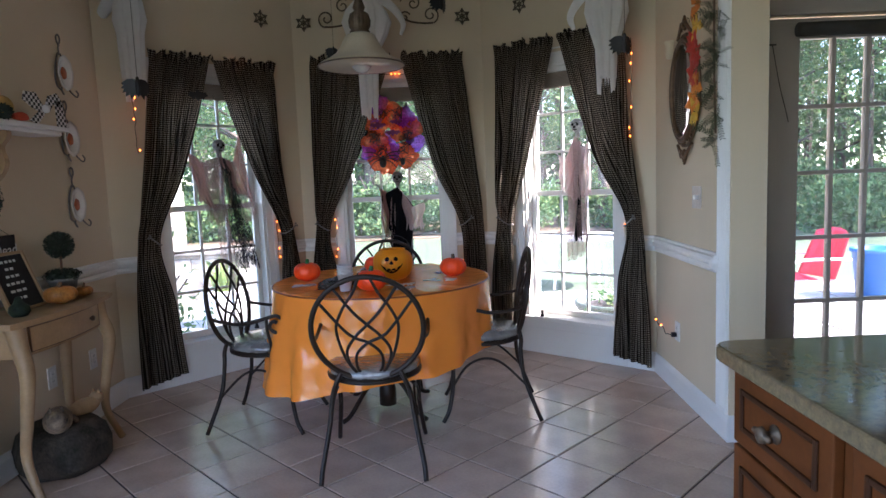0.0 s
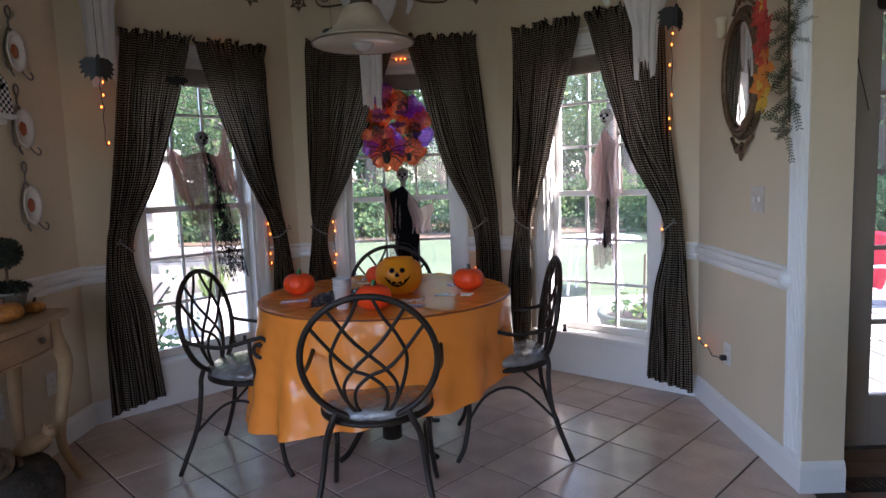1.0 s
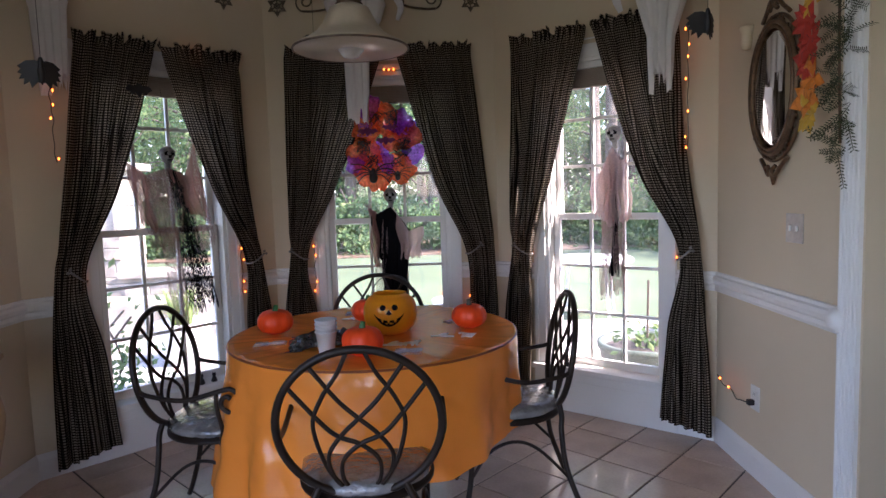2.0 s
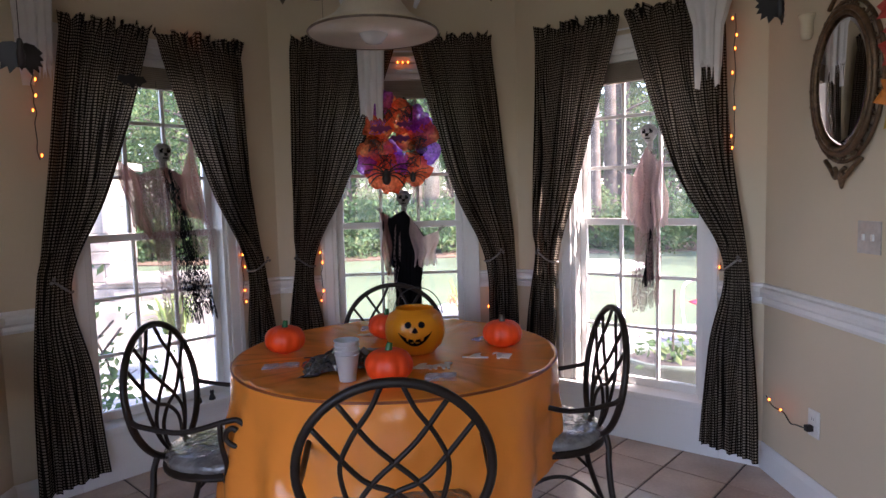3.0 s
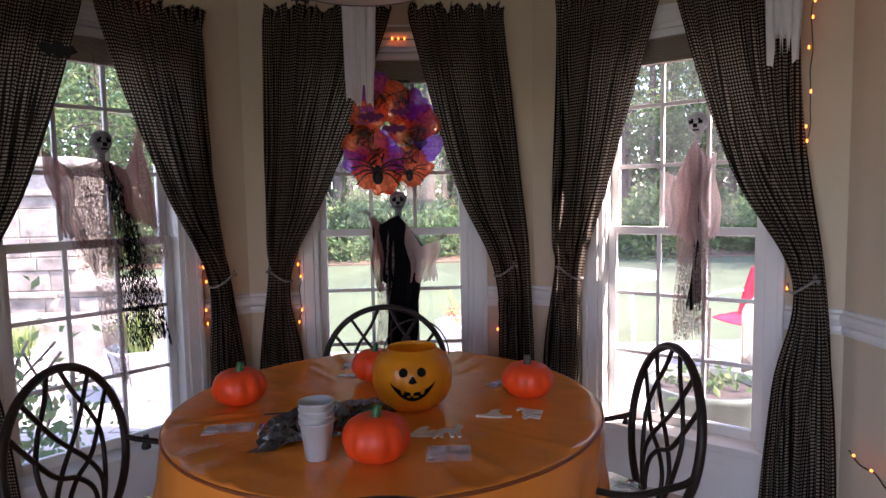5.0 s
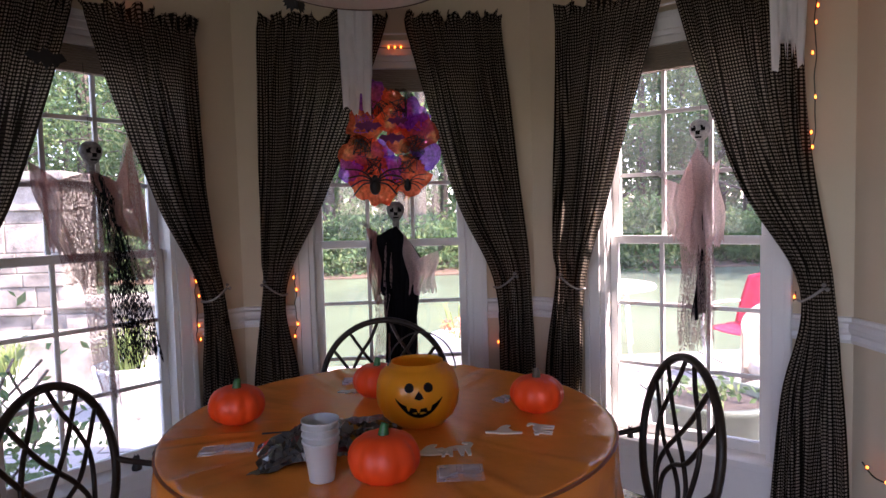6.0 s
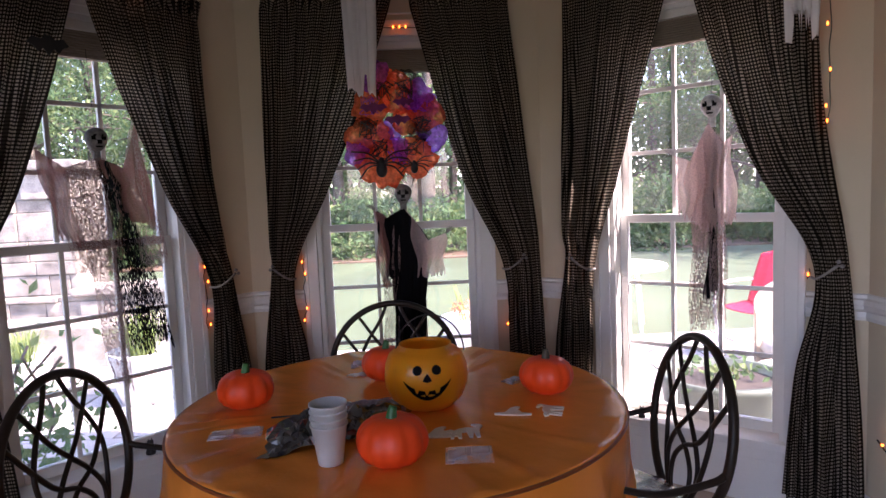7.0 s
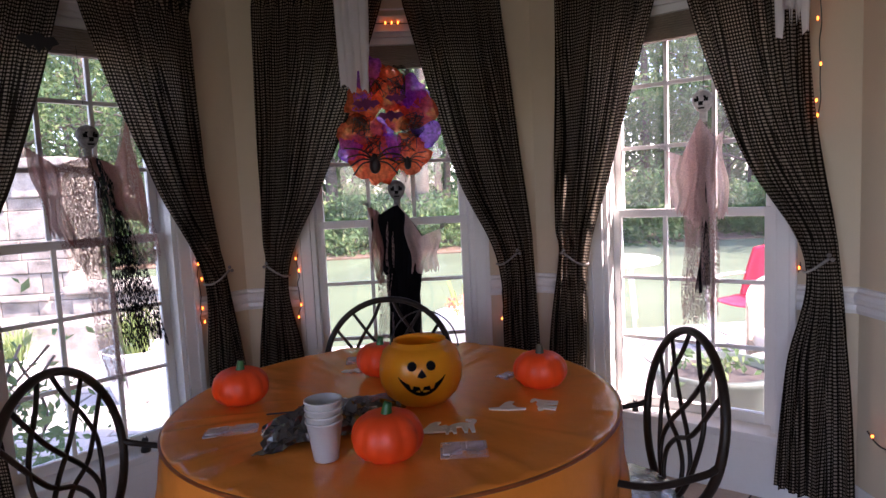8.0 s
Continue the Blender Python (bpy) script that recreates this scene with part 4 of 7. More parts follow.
# ---- hanging ghosts ----
M["ghost"] = cloth("white_ghost_cloth", (0.90, 0.89, 0.87), 0.5, scale=30, vary=0.05)
def ghost(x, y, zb, zw, tail=0.07, wide=0.13, seed=1, turn=0, arm=0):
    """A cloth ghost: a wrapped head, a skirt that narrows to a torn tail. Hangs from the ceiling."""
    g = thing("hanging_ghost", pose(x, y, 0, 0, 0, turn), "white cloth ghost with a torn hem hanging from the ceiling", "decoration", "hanging ghosts")
    rnd = random.Random(seed)
    bm = bmesh.new()
    seg, top = 60, HC - 0.06
    prof = [(0.0, top), (0.05, top - 0.012), (0.075, top - 0.05), (0.078, top - 0.10), (0.062, top - 0.15), (wide * 0.9, top - 0.24), (wide, zw), (wide * 0.8, zw - 0.09), (tail * 1.15, zw - 0.22)]
    nt = 8
    for k in range(1, nt + 1):
        prof.append((tail * (1.15 - 0.2 * k / nt), zw - 0.22 + (zb - zw + 0.22) * k / nt))
    ph = rnd.random() * 6
    teeth = [rnd.random() for _ in range(12)]
    rings = []
    for k, (r, z) in enumerate(prof):
        ring = []
        for j in range(seg):
            a = 2 * math.pi * j / seg
            f = min(1, max(0, (top - 0.15 - z) / 0.2))
            rr = r * (1 + f * (0.22 * math.sin(7 * a + ph + 1.5 * z) + 0.12 * math.sin(13 * a + 2 * ph)))
            zz = z
            if k >= len(prof) - 3:
                q = (k - len(prof) + 4) / 3
                zz += q * 0.17 * teeth[int(a / (2 * math.pi) * 12) % 12] * (0.3 + abs(math.sin(6 * a)))
            ring.append(bm.verts.new((rr * math.cos(a), 0.55 * rr * math.sin(a), zz)))
        rings.append(ring)
    for a, b in zip(rings, rings[1:]):
        for j in range(seg):
            bm.faces.new((a[j], a[(j + 1) % seg], b[(j + 1) % seg], b[j]))
    if arm:
        # a torn sleeve
        pts = [(arm * wide * 0.7, 0, zw + 0.16), (arm * (wide + 0.05), 0, zw + 0.08), (arm * (wide + 0.11), 0, zw - 0.02), (arm * (wide + 0.09), 0.0, zw - 0.10)]
        tube(bm, smooth_line(pts, 5), [0.05 - 0.0025 * k for k in range(16)], 10, flat=0.4)
    part("cloth", bm, M["ghost"], g, smooth=True)
    bm = bmesh.new()
    tube(bm, [(0, 0, top - 0.01), (0, 0, HC)], 0.0015, 5)
    part("string", bm, M["black"], g)
    return g


ghost(-1.84, 4.25, 1.90, 2.40, 0.055, 0.085, 3, 0, -1)
ghost(1.115, 4.2, 1.82, 2.32, 0.048, 0.11, 5, 0, -1)
ghost(-0.425, 4.8, 1.775, 2.47, 0.052, 0.15, 8, 0, 1)


def spiky_bat(x, y, z, size, turn, side=1):
    b = thing("paper_bat", pose(x, y, z, 0, 0, turn), "black paper bat hanging on a thread", "decoration", "hanging bats")
    s = size
    wing = [(0, 0.5), (0.25, 0.62), (0.62, 0.60), (1.0, 0.35), (0.86, 0.22), (1.02, 0.05), (0.84, -0.02), (0.96, -0.24), (0.74, -0.22), (0.78, -0.5), (0.52, -0.36), (0.45, -0.66), (0.2, -0.4), (0, -0.45)]
    for sd in (1, -1):
        bm = bmesh.new()
        fs = prism(bm, [(s * u, s * v) for u, v in wing], -0.002, 0.002, pose(0, 0, 0, 90, 0, 30 * sd) @ Matrix.Diagonal((sd, 1, 1, 1)))
        bmesh.ops.recalc_face_normals(bm, faces=bm.faces[:])
        part("wing", bm, M["black"], b)
    bm = bmesh.new()
    lathe(bm, [(0, -0.55 * s), (0.14 * s, -0.3 * s), (0.17 * s, 0.1 * s), (0.1 * s, 0.4 * s), (0.13 * s, 0.55 * s), (0.08 * s, 0.72 * s), (0, 0.78 * s)], 12)
    part("body", bm, M["black"], b, smooth=True)
    bm = bmesh.new()
    tube(bm, [(0, 0, 0.7 * s), (0, 0, HC - z)], 0.0012, 5)
    part("thread", bm, M["black"], b)


spiky_bat(-1.52, 3.61, 1.875, 0.082, 40)
spiky_bat(1.02, 3.5, 1.975, 0.078, 20)
spiky_bat(0.11, 4.6, 2.52, 0.085, 40)
spiky_bat(-0.675, 4.85, 2.275, 0.06, 35)

pb = thing("paper_bat", in_window(0, 0.57, -0.15, 1.955), "black paper bat pinned to the curtain", "decoration", "hanging bats")
bm = bmesh.new()
prism(bm, [(1.15 * a, 1.5 * b) for a, b in BAT], 0, 0.003, pose(0, 0, 0, 90, 0, 0))
part("bat", bm, M["black"], pb)
# ---- iron stars and scrolls on the walls ----
M["rust"] = mat("rusty_painted_iron", (0.20, 0.15, 0.10), 0.7, 0.3, vary=0.35, scale=40, fine=160, bump=0.5)
def star(x, y, z, nx, ny, r=0.062):
    ang = math.degrees(math.atan2(ny, nx)) + 90
    s = thing("wall_star", pose(x + nx * 0.012, y + ny * 0.012, z, 0, 0, ang), "rusty openwork iron star on the wall", "wall decoration", "iron stars")
    bm = bmesh.new()
    out = [(r * (1.0 if k % 2 == 0 else 0.55) * math.sin(math.pi * k / 6), 0, r * (1.0 if k % 2 == 0 else 0.55) * math.cos(math.pi * k / 6)) for k in range(12)]
    tube(bm, out, 0.005, 6, True)
    for k in range(6):
        a = math.pi * k / 3
        tube(bm, [(0, 0, 0), (r * math.sin(a), 0, r * math.cos(a))], 0.004, 5)
        b = a + math.pi / 6
        tube(bm, [(0.26 * r * math.sin(a + t) , 0, 0.26 * r * math.cos(a + t)) for t in (0, math.pi / 6, math.pi / 3)], 0.004, 5)
        tube(bm, [(0.62 * r * math.sin(a) + 0.11 * r * math.sin(t), 0, 0.62 * r * math.cos(a) + 0.11 * r * math.cos(t)) for t in [2 * math.pi * q / 8 for q in range(8)]], 0.004, 5, True)
    part("star", bm, M["rust"], s)
S2 = 2 ** -0.5
star(-1.233, 5.012, 2.575, S2, -S2)
star(-0.948, YC, 2.577, 0, -1)
star(0.272, YC, 2.58, 0, -1)
star(0.690, 4.966, 2.59, -0.65, -0.76)
scroll = thing("iron_scroll", pose(-0.37, YC - 0.018, 2.60), "rusty wrought-iron scroll above the middle window", "wall decoration")
def curl(cx, cz, r0, a0, turns, sgn=1, n=26):
    return [(cx + sgn * r0 * (1 - 0.8 * k / n) * math.cos(a0 + turns * 2 * math.pi * k / n), 0, cz + r0 * (1 - 0.8 * k / n) * math.sin(a0 + turns * 2 * math.pi * k / n)) for k in range(n + 1)]
for sgn in (-1, 1):
    for cx, cz, r0, a0, tn in ((0.40, 0.0, 0.065, -1.2, 1.35), (0.27, 0.09, 0.055, 2.2, -1.3), (0.20, -0.01, 0.045, 0.4, 1.2), (0.13, 0.15, 0.06, -0.8, 1.2)):
        bm = bmesh.new()
        tube(bm, curl(sgn * cx, cz, r0, a0, tn, sgn), 0.0055, 6)
        part("curl", bm, M["rust"], scroll, smooth=True)
    bm = bmesh.new()
    tube(bm, smooth_line([(sgn * 0.02, 0, 0.16), (sgn * 0.10, 0, 0.05), (sgn * 0.22, 0, -0.035), (sgn * 0.34, 0, -0.06), (sgn * 0.42, 0, -0.06)], 6), 0.007, 6)
    part("arm", bm, M["rust"], scroll, smooth=True)

# ---- figures in the windows: gauze-draped dolls ----
M["bone"] = mat("bone_plastic", (0.34, 0.33, 0.31), 0.7, vary=0.4, scale=30, fine=120, bump=0.4)
def net(name, color, scale, stretch, thick, through=0.4):
    """Torn netting: strands round uneven cells drawn out downwards, open between."""
    m = cloth(name, color, through, 1.0, 40, 0.2)
    nt = m.node_tree
    out = nt.nodes["Material Output"]
    tc = nt.nodes.new("ShaderNodeTexCoord")
    mp = nt.nodes.new("ShaderNodeMapping")
    mp.inputs["Scale"].default_value = (scale, scale, scale * stretch)
    nt.links.new(tc.outputs["Object"], mp.inputs["Vector"])
    vo = nt.nodes.new("ShaderNodeTexVoronoi")
    vo.feature = "DISTANCE_TO_EDGE"
    vo.inputs["Scale"].default_value = 1.0
    nt.links.new(mp.outputs[0], vo.inputs["Vector"])
    mr = nt.nodes.new("ShaderNodeMapRange")
    mr.inputs["From Min"].default_value, mr.inputs["From Max"].default_value = thick, thick + 0.03
    nt.links.new(vo.outputs["Distance"], mr.inputs["Value"])
    open_mix = out.inputs["Surface"].links[0].from_node
    nt.links.new(mr.outputs[0], open_mix.inputs[0])
    return m


# lighter copy of the bone colour: sun painted on the right doll's head
M["bone_sunlit"] = mat("sunlit_bone_plastic", (0.78, 0.75, 0.71), 0.6, vary=0.3, scale=30, fine=120, bump=0.4)
M["gauze"] = cloth("pink_gauze", (0.52, 0.27, 0.23), 0.5, 0.10, 260, 0.15)
M["gauze_thin"] = net("thin_pink_net", (0.60, 0.42, 0.39), 190, 0.3, 0.10)
M["gauze_black"] = cloth("black_gauze", (0.012, 0.012, 0.014), 0.2, 0.0, 100, 0.2)
M["net_black"] = net("black_net", (0.012, 0.012, 0.014), 190, 0.13, 0.16, 0.2)
M["net_brown"] = net("brown_net", (0.28, 0.16, 0.135), 230, 0.45, 0.075)
# pink gauze with the right doll's sunlight put into its colour
M["gauze_sun_pale"] = cloth("sun_pale_pink_gauze", (0.88, 0.66, 0.62), 0.6, 0.15, 260, 0.12)
def drape(bm, top, bottom, wave, mi, nu=22, nv=30, ragged=0.06, seed=0, bulge=0.02):
    """A hanging sheet between two lines of points."""
    rnd = random.Random(seed)
    T, Bt = [Vector(p) for p in top], [Vector(p) for p in bottom]
    def at(P, u):
        f = u * (len(P) - 1)
        i = min(int(f), len(P) - 2)
        return P[i].lerp(P[i + 1], f - i)
    rag = [rnd.random() for _ in range(nu + 1)]
    ph = rnd.random() * 6
    g = []
    for k in range(nv + 1):
        v = k / nv
        row = []
        for j in range(nu + 1):
            u = j / nu
            p = at(T, u).lerp(at(Bt, u), v)
            p.z += ragged * rag[j] * max(0, v - 0.8) * 5 * (1 if j % 2 else 0.2)
            p.y += wave * (0.3 + v) * math.sin(2 * math.pi * 3.3 * u + ph + 2 * v) - bulge * math.sin(math.pi * u)
            p.x += 0.008 * math.sin(9 * v + 5 * u + ph)
            row.append(bm.verts.new(p))
        g.append(row)
    for k in range(nv):
        for j in range(nu):
            f = bm.faces.new((g[k][j], g[k][j + 1], g[k + 1][j + 1], g[k + 1][j]))
            f.material_index = mi
            f.smooth = True


def skull(bm, c, r):
    """A plain rounded head with a jaw and shallow hollows."""
    n0 = len(bm.verts)
    res = bmesh.ops.create_uvsphere(bm, u_segments=26, v_segments=20, radius=r)
    for v in res["verts"]:
        p = v.co
        if p.z < 0:
            p.x *= 1 - 0.22 * min(1, -p.z / r)
            p.z *= 1.28
        for ex in (-0.38, 0.38):
            d = math.hypot(p.x / r - ex, p.z / r - 0.02)
            if p.y < 0 and d < 0.3:
                p.y += 0.75 * r * (1 - d / 0.3)
        v.co = p + Vector(c)
    for f in {f for v in res["verts"] for f in v.link_faces}:
        f.smooth = True
        q = (f.calc_center_median() - Vector(c)) / r
        if q.y < 0.4 and (min(math.hypot(q.x - 0.38, q.z - 0.02), math.hypot(q.x + 0.38, q.z - 0.02)) < 0.23 or (abs(q.x) < 0.3 and -0.9 < q.z < -0.72) or (abs(q.x) < 0.13 and -0.52 < q.z < -0.28)):
            f.material_index = 4


def figure(m, arms, label, hem, seed, sunlit_head=False):
    w = thing("hanging_figure", m, label, "decoration", "gauze figures in the windows")
    bm = bmesh.new()
    skull(bm, (0, -0.01, 0), 0.043)
    tube(bm, [(0, 0, -0.04), (0, 0.0, -0.09)], 0.016, 8)
    (lx, lz), (rx, rz) = arms
    for sx, sz in arms:
        for q in range(4):
            tube(bm, [(sx, -0.005, sz), (sx + 0.012 * (q - 1.5) + 0.02 * (1 if sx > 0 else -1), -0.02, sz + 0.035 - 0.006 * abs(q - 1.5))], 0.003, 5)
    sh = [(lx, 0, lz), (lx * 0.55, 0, min(lz, -0.09) - 0.03), (0, -0.005, -0.075), (rx * 0.55, 0, min(rz, -0.09) - 0.03), (rx, 0, rz)]
    for (top_a, top_b), (bot_a, bot_b, zb0, zb1), mi, sd in hem:
        k0, k1 = int(top_a * 4), int(top_b * 4)
        tp = sh[k0:k1 + 1] if k1 > k0 else sh[k0:k0 + 2]
        drape(bm, tp, [(bot_a, 0.0, zb0), (bot_b, 0.0, zb1)], 0.014, mi, seed=seed + sd, bulge=0.032 if mi in (1, 7) else 0.004 + 0.002 * sd)
    part("doll", bm, [M["bone_sunlit" if sunlit_head else "bone"], M["gauze"], M["gauze_thin"], M["gauze_black"], M["matte_black"], M["net_black"], M["net_brown"], M["gauze_sun_pale"]], w)
    bm = bmesh.new()
    tube(bm, [(0, 0, 0.045), (0, 0.02, 0.36)], 0.0012, 5)
    part("thread", bm, M["black"], w)
    return w


figure(in_window(0, 0.752, -0.005, 1.642), ((-0.225, -0.05), (0.16, 0.115)), "skull-headed doll in torn pink gauze and black netting, arms raised",
       (((0.0, 0.25), (-0.16, -0.08, -0.40, -0.46), 1, 1), ((0.0, 0.5), (-0.11, 0.02, -0.55, -0.58), 6, 9), ((0.25, 0.75), (-0.09, 0.11, -0.56, -0.50), 6, 5), ((0.5, 1.0), (0.08, 0.23, -0.34, -0.40), 1, 2),
        ((0.25, 0.5), (-0.01, 0.08, -1.02, -1.08), 2, 3), ((0.5, 0.75), (0.07, 0.19, -0.92, -0.95), 5, 4), ((0.5, 0.75), (0.13, 0.27, -0.86, -0.93), 5, 7), ((0.75, 1.0), (0.14, 0.25, -0.58, -0.54), 2, 8)), 20)
figure(in_window(1, 0.765, -0.06, 1.374), ((-0.14, -0.08), (0.205, -0.205)), "skull-headed doll in black robe and pink gauze hung in the window",
       (((0.0, 0.25), (-0.13, -0.08, -0.44, -0.48), 1, 1), ((0.5, 1.0), (0.05, 0.18, -0.42, -0.42), 7, 2), ((0.25, 0.75), (-0.06, 0.06, -0.92, -0.92), 3, 3),
        ((0.25, 0.75), (-0.05, 0.05, -0.90, -0.94), 3, 6), ((0.0, 0.5), (-0.09, -0.02, -0.42, -0.44), 3, 8), ((0.25, 0.5), (-0.14, -0.06, -0.78, -0.8), 2, 4)), 40)
figure(in_window(2, 0.81, -0.005, 1.683), ((-0.155, -0.20), (0.075, -0.13)), "skull-headed doll in pink torn gauze coloured as if sunlit, arms folded, in the window",
       (((0.0, 0.5), (-0.15, -0.02, -0.46, -0.52), 7, 1), ((0.25, 1.0), (-0.04, 0.10, -0.55, -0.50), 7, 2), ((0.25, 0.75), (-0.09, 0.06, -0.98, -0.94), 2, 3),
        ((0.25, 0.75), (-0.08, 0.04, -0.95, -0.90), 2, 5), ((0.5, 0.5), (-0.03, 0.015, -0.84, -0.82), 3, 4)), 60, True)

# ---- wreath ----
M["tulle_orange"] = cloth("orange_tulle", (1.0, 0.20, 0.075), 0.85, 0.45, 60, 0.03, tint=(1.0, 0.34, 0.22))
M["tulle_purple"] = cloth("purple_tulle", (0.52, 0.18, 1.0), 0.85, 0.45, 60, 0.06, tint=(0.66, 0.38, 1.0))
M["tulle_black"] = cloth("black_tulle", (0.01, 0.01, 0.012), 0.3, 0.35, 60, 0.2)
wreath = thing("wreath", pose(-0.300, 5.10, 1.70) @ Matrix.Diagonal((0.93, 0.93, 0.93, 1)), "orange, purple and black tulle wreath with spiders and bats", "wreath")
rnd = random.Random(4)
bm = bmesh.new()
tube(bm, [(0.155 * math.cos(2 * math.pi * k / 40), 0.03, 0.19 * math.sin(2 * math.pi * k / 40)) for k in range(40)], 0.012, 8, True)
part("ring", bm, M["black"], wreath)
def puff(bm, c, r, seed):
    """A crumpled loop of tulle."""
    res = bmesh.ops.create_icosphere(bm, subdivisions=3, radius=1.0)
    for v in res["verts"]:
        p = v.co.copy()
        n = noise.noise(p * 1.6 + Vector((seed, 0, 0))) + 0.7 * noise.noise(p * 3.7 + Vector((0, seed, 0)))
        p *= 1 + 0.28 * n + 0.16 * noise.noise(p * 9.0 + Vector((seed, seed, 0)))
        p.y *= 0.55
        v.co = Vector(c) + p * r
    bmesh.ops.delete(bm, geom=[v for v in res["verts"] if v.co.y > c[1] + 0.05 * r], context="VERTS")   # open at the back
PUFFS = ((-0.095, 0.225, 0.070, "purple"), (0.015, 0.150, 0.078, "orange"), (-0.120, 0.095, 0.072, "orange"), (0.110, 0.118, 0.070, "purple"), (0.150, 0.045, 0.072, "orange"),
         (0.055, 0.010, 0.055, "orange"), (0.185, -0.075, 0.064, "purple"), (-0.140, -0.070, 0.088, "orange"), (-0.030, -0.045, 0.050, "purple"), (-0.072, -0.205, 0.092, "orange"),
         (0.098, -0.172, 0.078, "orange"), (-0.185, -0.150, 0.060, "purple"), (0.012, -0.140, 0.055, "purple"), (0.115, -0.035, 0.050, "black"), (-0.155, -0.005, 0.042, "black"),
         (-0.150, -0.118, 0.045, "purple"), (-0.045, 0.215, 0.055, "orange"), (0.165, 0.085, 0.050, "purple"), (0.075, 0.205, 0.050, "black"))
for k, (px, pz, pr, col) in enumerate(PUFFS):
    bm = bmesh.new()
    puff(bm, (px, rnd.uniform(-0.04, 0.01), pz), 1.28 * pr, 3.7 * k)
    part("tulle_puff", bm, M["tulle_" + col], wreath, smooth=True)
for k in range(9):
    a = 2 * math.pi * k / 9 + 0.55
    for q in range(6):
        bm = bmesh.new()
        o = Vector((0.135 * math.cos(a), -0.10, 0.165 * math.sin(a)))
        tube(bm, smooth_line([o + Vector((rnd.uniform(-0.05, 0.05), rnd.uniform(-0.02, 0.01), rnd.uniform(-0.05, 0.05))) for _ in range(5)], 5), 0.0022, 4)
        part("curled_ribbon", bm, M["black" if k % 3 else "tulle_purple"], wreath)
def spider(x, z, s, legs=True):
    bm = bmesh.new()
    for dy, dz, r in ((0, 0, 1.0), (0, 0.95, 0.6)):
        res = bmesh.ops.create_uvsphere(bm, u_segments=14, v_segments=10, radius=s * 0.42 * r)
        for v in res["verts"]:
            v.co = Vector((v.co.x * 0.85 + x, v.co.y * 0.8 - 0.148, v.co.z * 1.15 + z + dz * s * 0.5))
    body = part("spider", bm, M["black"], wreath, "furry black spider", smooth=True)
    for k in range(4):
        for sd in (-1, 1):
            b = -0.55 + 0.5 * k
            bm = bmesh.new()
            tube(bm, smooth_line([(x, -0.148, z + s * 0.3), (x + sd * s * 0.75, -0.165, z + s * (0.45 + 0.55 * b)), (x + sd * s * (1.35 + 0.15 * k), -0.145, z + s * (0.1 + 1.1 * b))], 4), s * 0.055, 5)
            part("leg", bm, M["black"], body, smooth=True)
spider(-0.075, -0.235, 0.080)
spider(0.085, -0.235, 0.052)
M["purple_felt"] = mat("dark_purple_felt", (0.16, 0.012, 0.10), 0.8, vary=0.2)
for x, z, s in ((-0.10, 0.06, 1.15), (0.015, 0.0, 1.1), (0.045, 0.085, 0.9)):
    bm = bmesh.new()
    prism(bm, [(s * a, s * b) for a, b in BAT], 0, 0.002, pose(x, -0.15, z, 90, 0, 0))
    part("felt_bat", bm, M["purple_felt"], wreath)

# ---- blinds at the window heads, orange light strings ----
M["blind"] = mat("taupe_blind", (0.34, 0.26, 0.20), 0.6, vary=0.1, scale=9)
for i in range(3):
    m, L, mid, hw = BAY[i]
    b = thing("window_blind", m @ Matrix.Translation((mid, 0, 0)), "raised taupe slatted blind under a white headrail", "blind", "raised blinds")
    part("headrail", boxed(-hw + 0.022, hw - 0.022, 0.012, 0.055, HEAD - 0.055, HEAD - 0.021, 0.003), M["trim"], b)
    for k in range(11):
        part("slat", boxed(-hw + 0.026, hw - 0.026, 0.014, 0.053, HEAD - 0.066 - 0.010 * k, HEAD - 0.060 - 0.010 * k, 0.001), M["blind"], b)
M["orange_light"] = glow("orange_bulb", (1.0, 0.15, 0.012), 1.5)
M["cord"] = mat("dark_cord", (0.03, 0.04, 0.03), 0.6)
def string_lights(m, pts, bulbs, label="string of small orange lights"):
    s = thing("string_lights", m, label, "lights", "orange light strings")
    bm = bmesh.new()
    line = smooth_line(pts, 5)
    tube(bm, line, 0.0022, 5)
    part("cord", bm, M["cord"], s)
    for x, y, z in bulbs:
        bm = bmesh.new()
        lathe(bm, [(0.0, -0.009), (0.0028, -0.006), (0.0034, 0.0), (0.0024, 0.005), (0.0, 0.006)], 8, pose(x, y - 0.006, z))
        part("bulb", bm, M["orange_light"], s, "glowing orange bulb")
def zs(*v):
    return v
for i, sx, lights in ((0, -0.545, zs(1.93, 1.86, 1.795, 1.60)), (0, 0.437, zs(1.075, 1.005, 0.87, 0.805)), (1, -0.475, zs(1.06, 1.0, 0.83, 0.77)), (1, 0.535, zs(1.02, 0.80, 0.70)), (2, -0.50, zs(1.08, 1.0)), (2, 0.515, zs(2.17, 2.09, 2.03, 1.92, 1.755, 1.625, 1.57)), (2, 0.455, zs(0.99,)), (0, -0.46, zs(0.995,))):
    m, L, mid, hw = BAY[i]
    lo, hi = min(lights), max(lights)
    rnd = random.Random(i + int(100 * sx))
    n = 9
    out = -0.085 if abs(sx) in (0.515, 0.545) else -0.035
    pts = [(sx + rnd.uniform(-0.008, 0.008), out, hi + 0.02 - (hi - lo + 0.04) * k / n) for k in range(n + 1)]
    string_lights(m @ Matrix.Translation((mid, 0, 0)), pts, [(sx + rnd.uniform(-0.01, 0.012), out - 0.005, z) for z in lights])
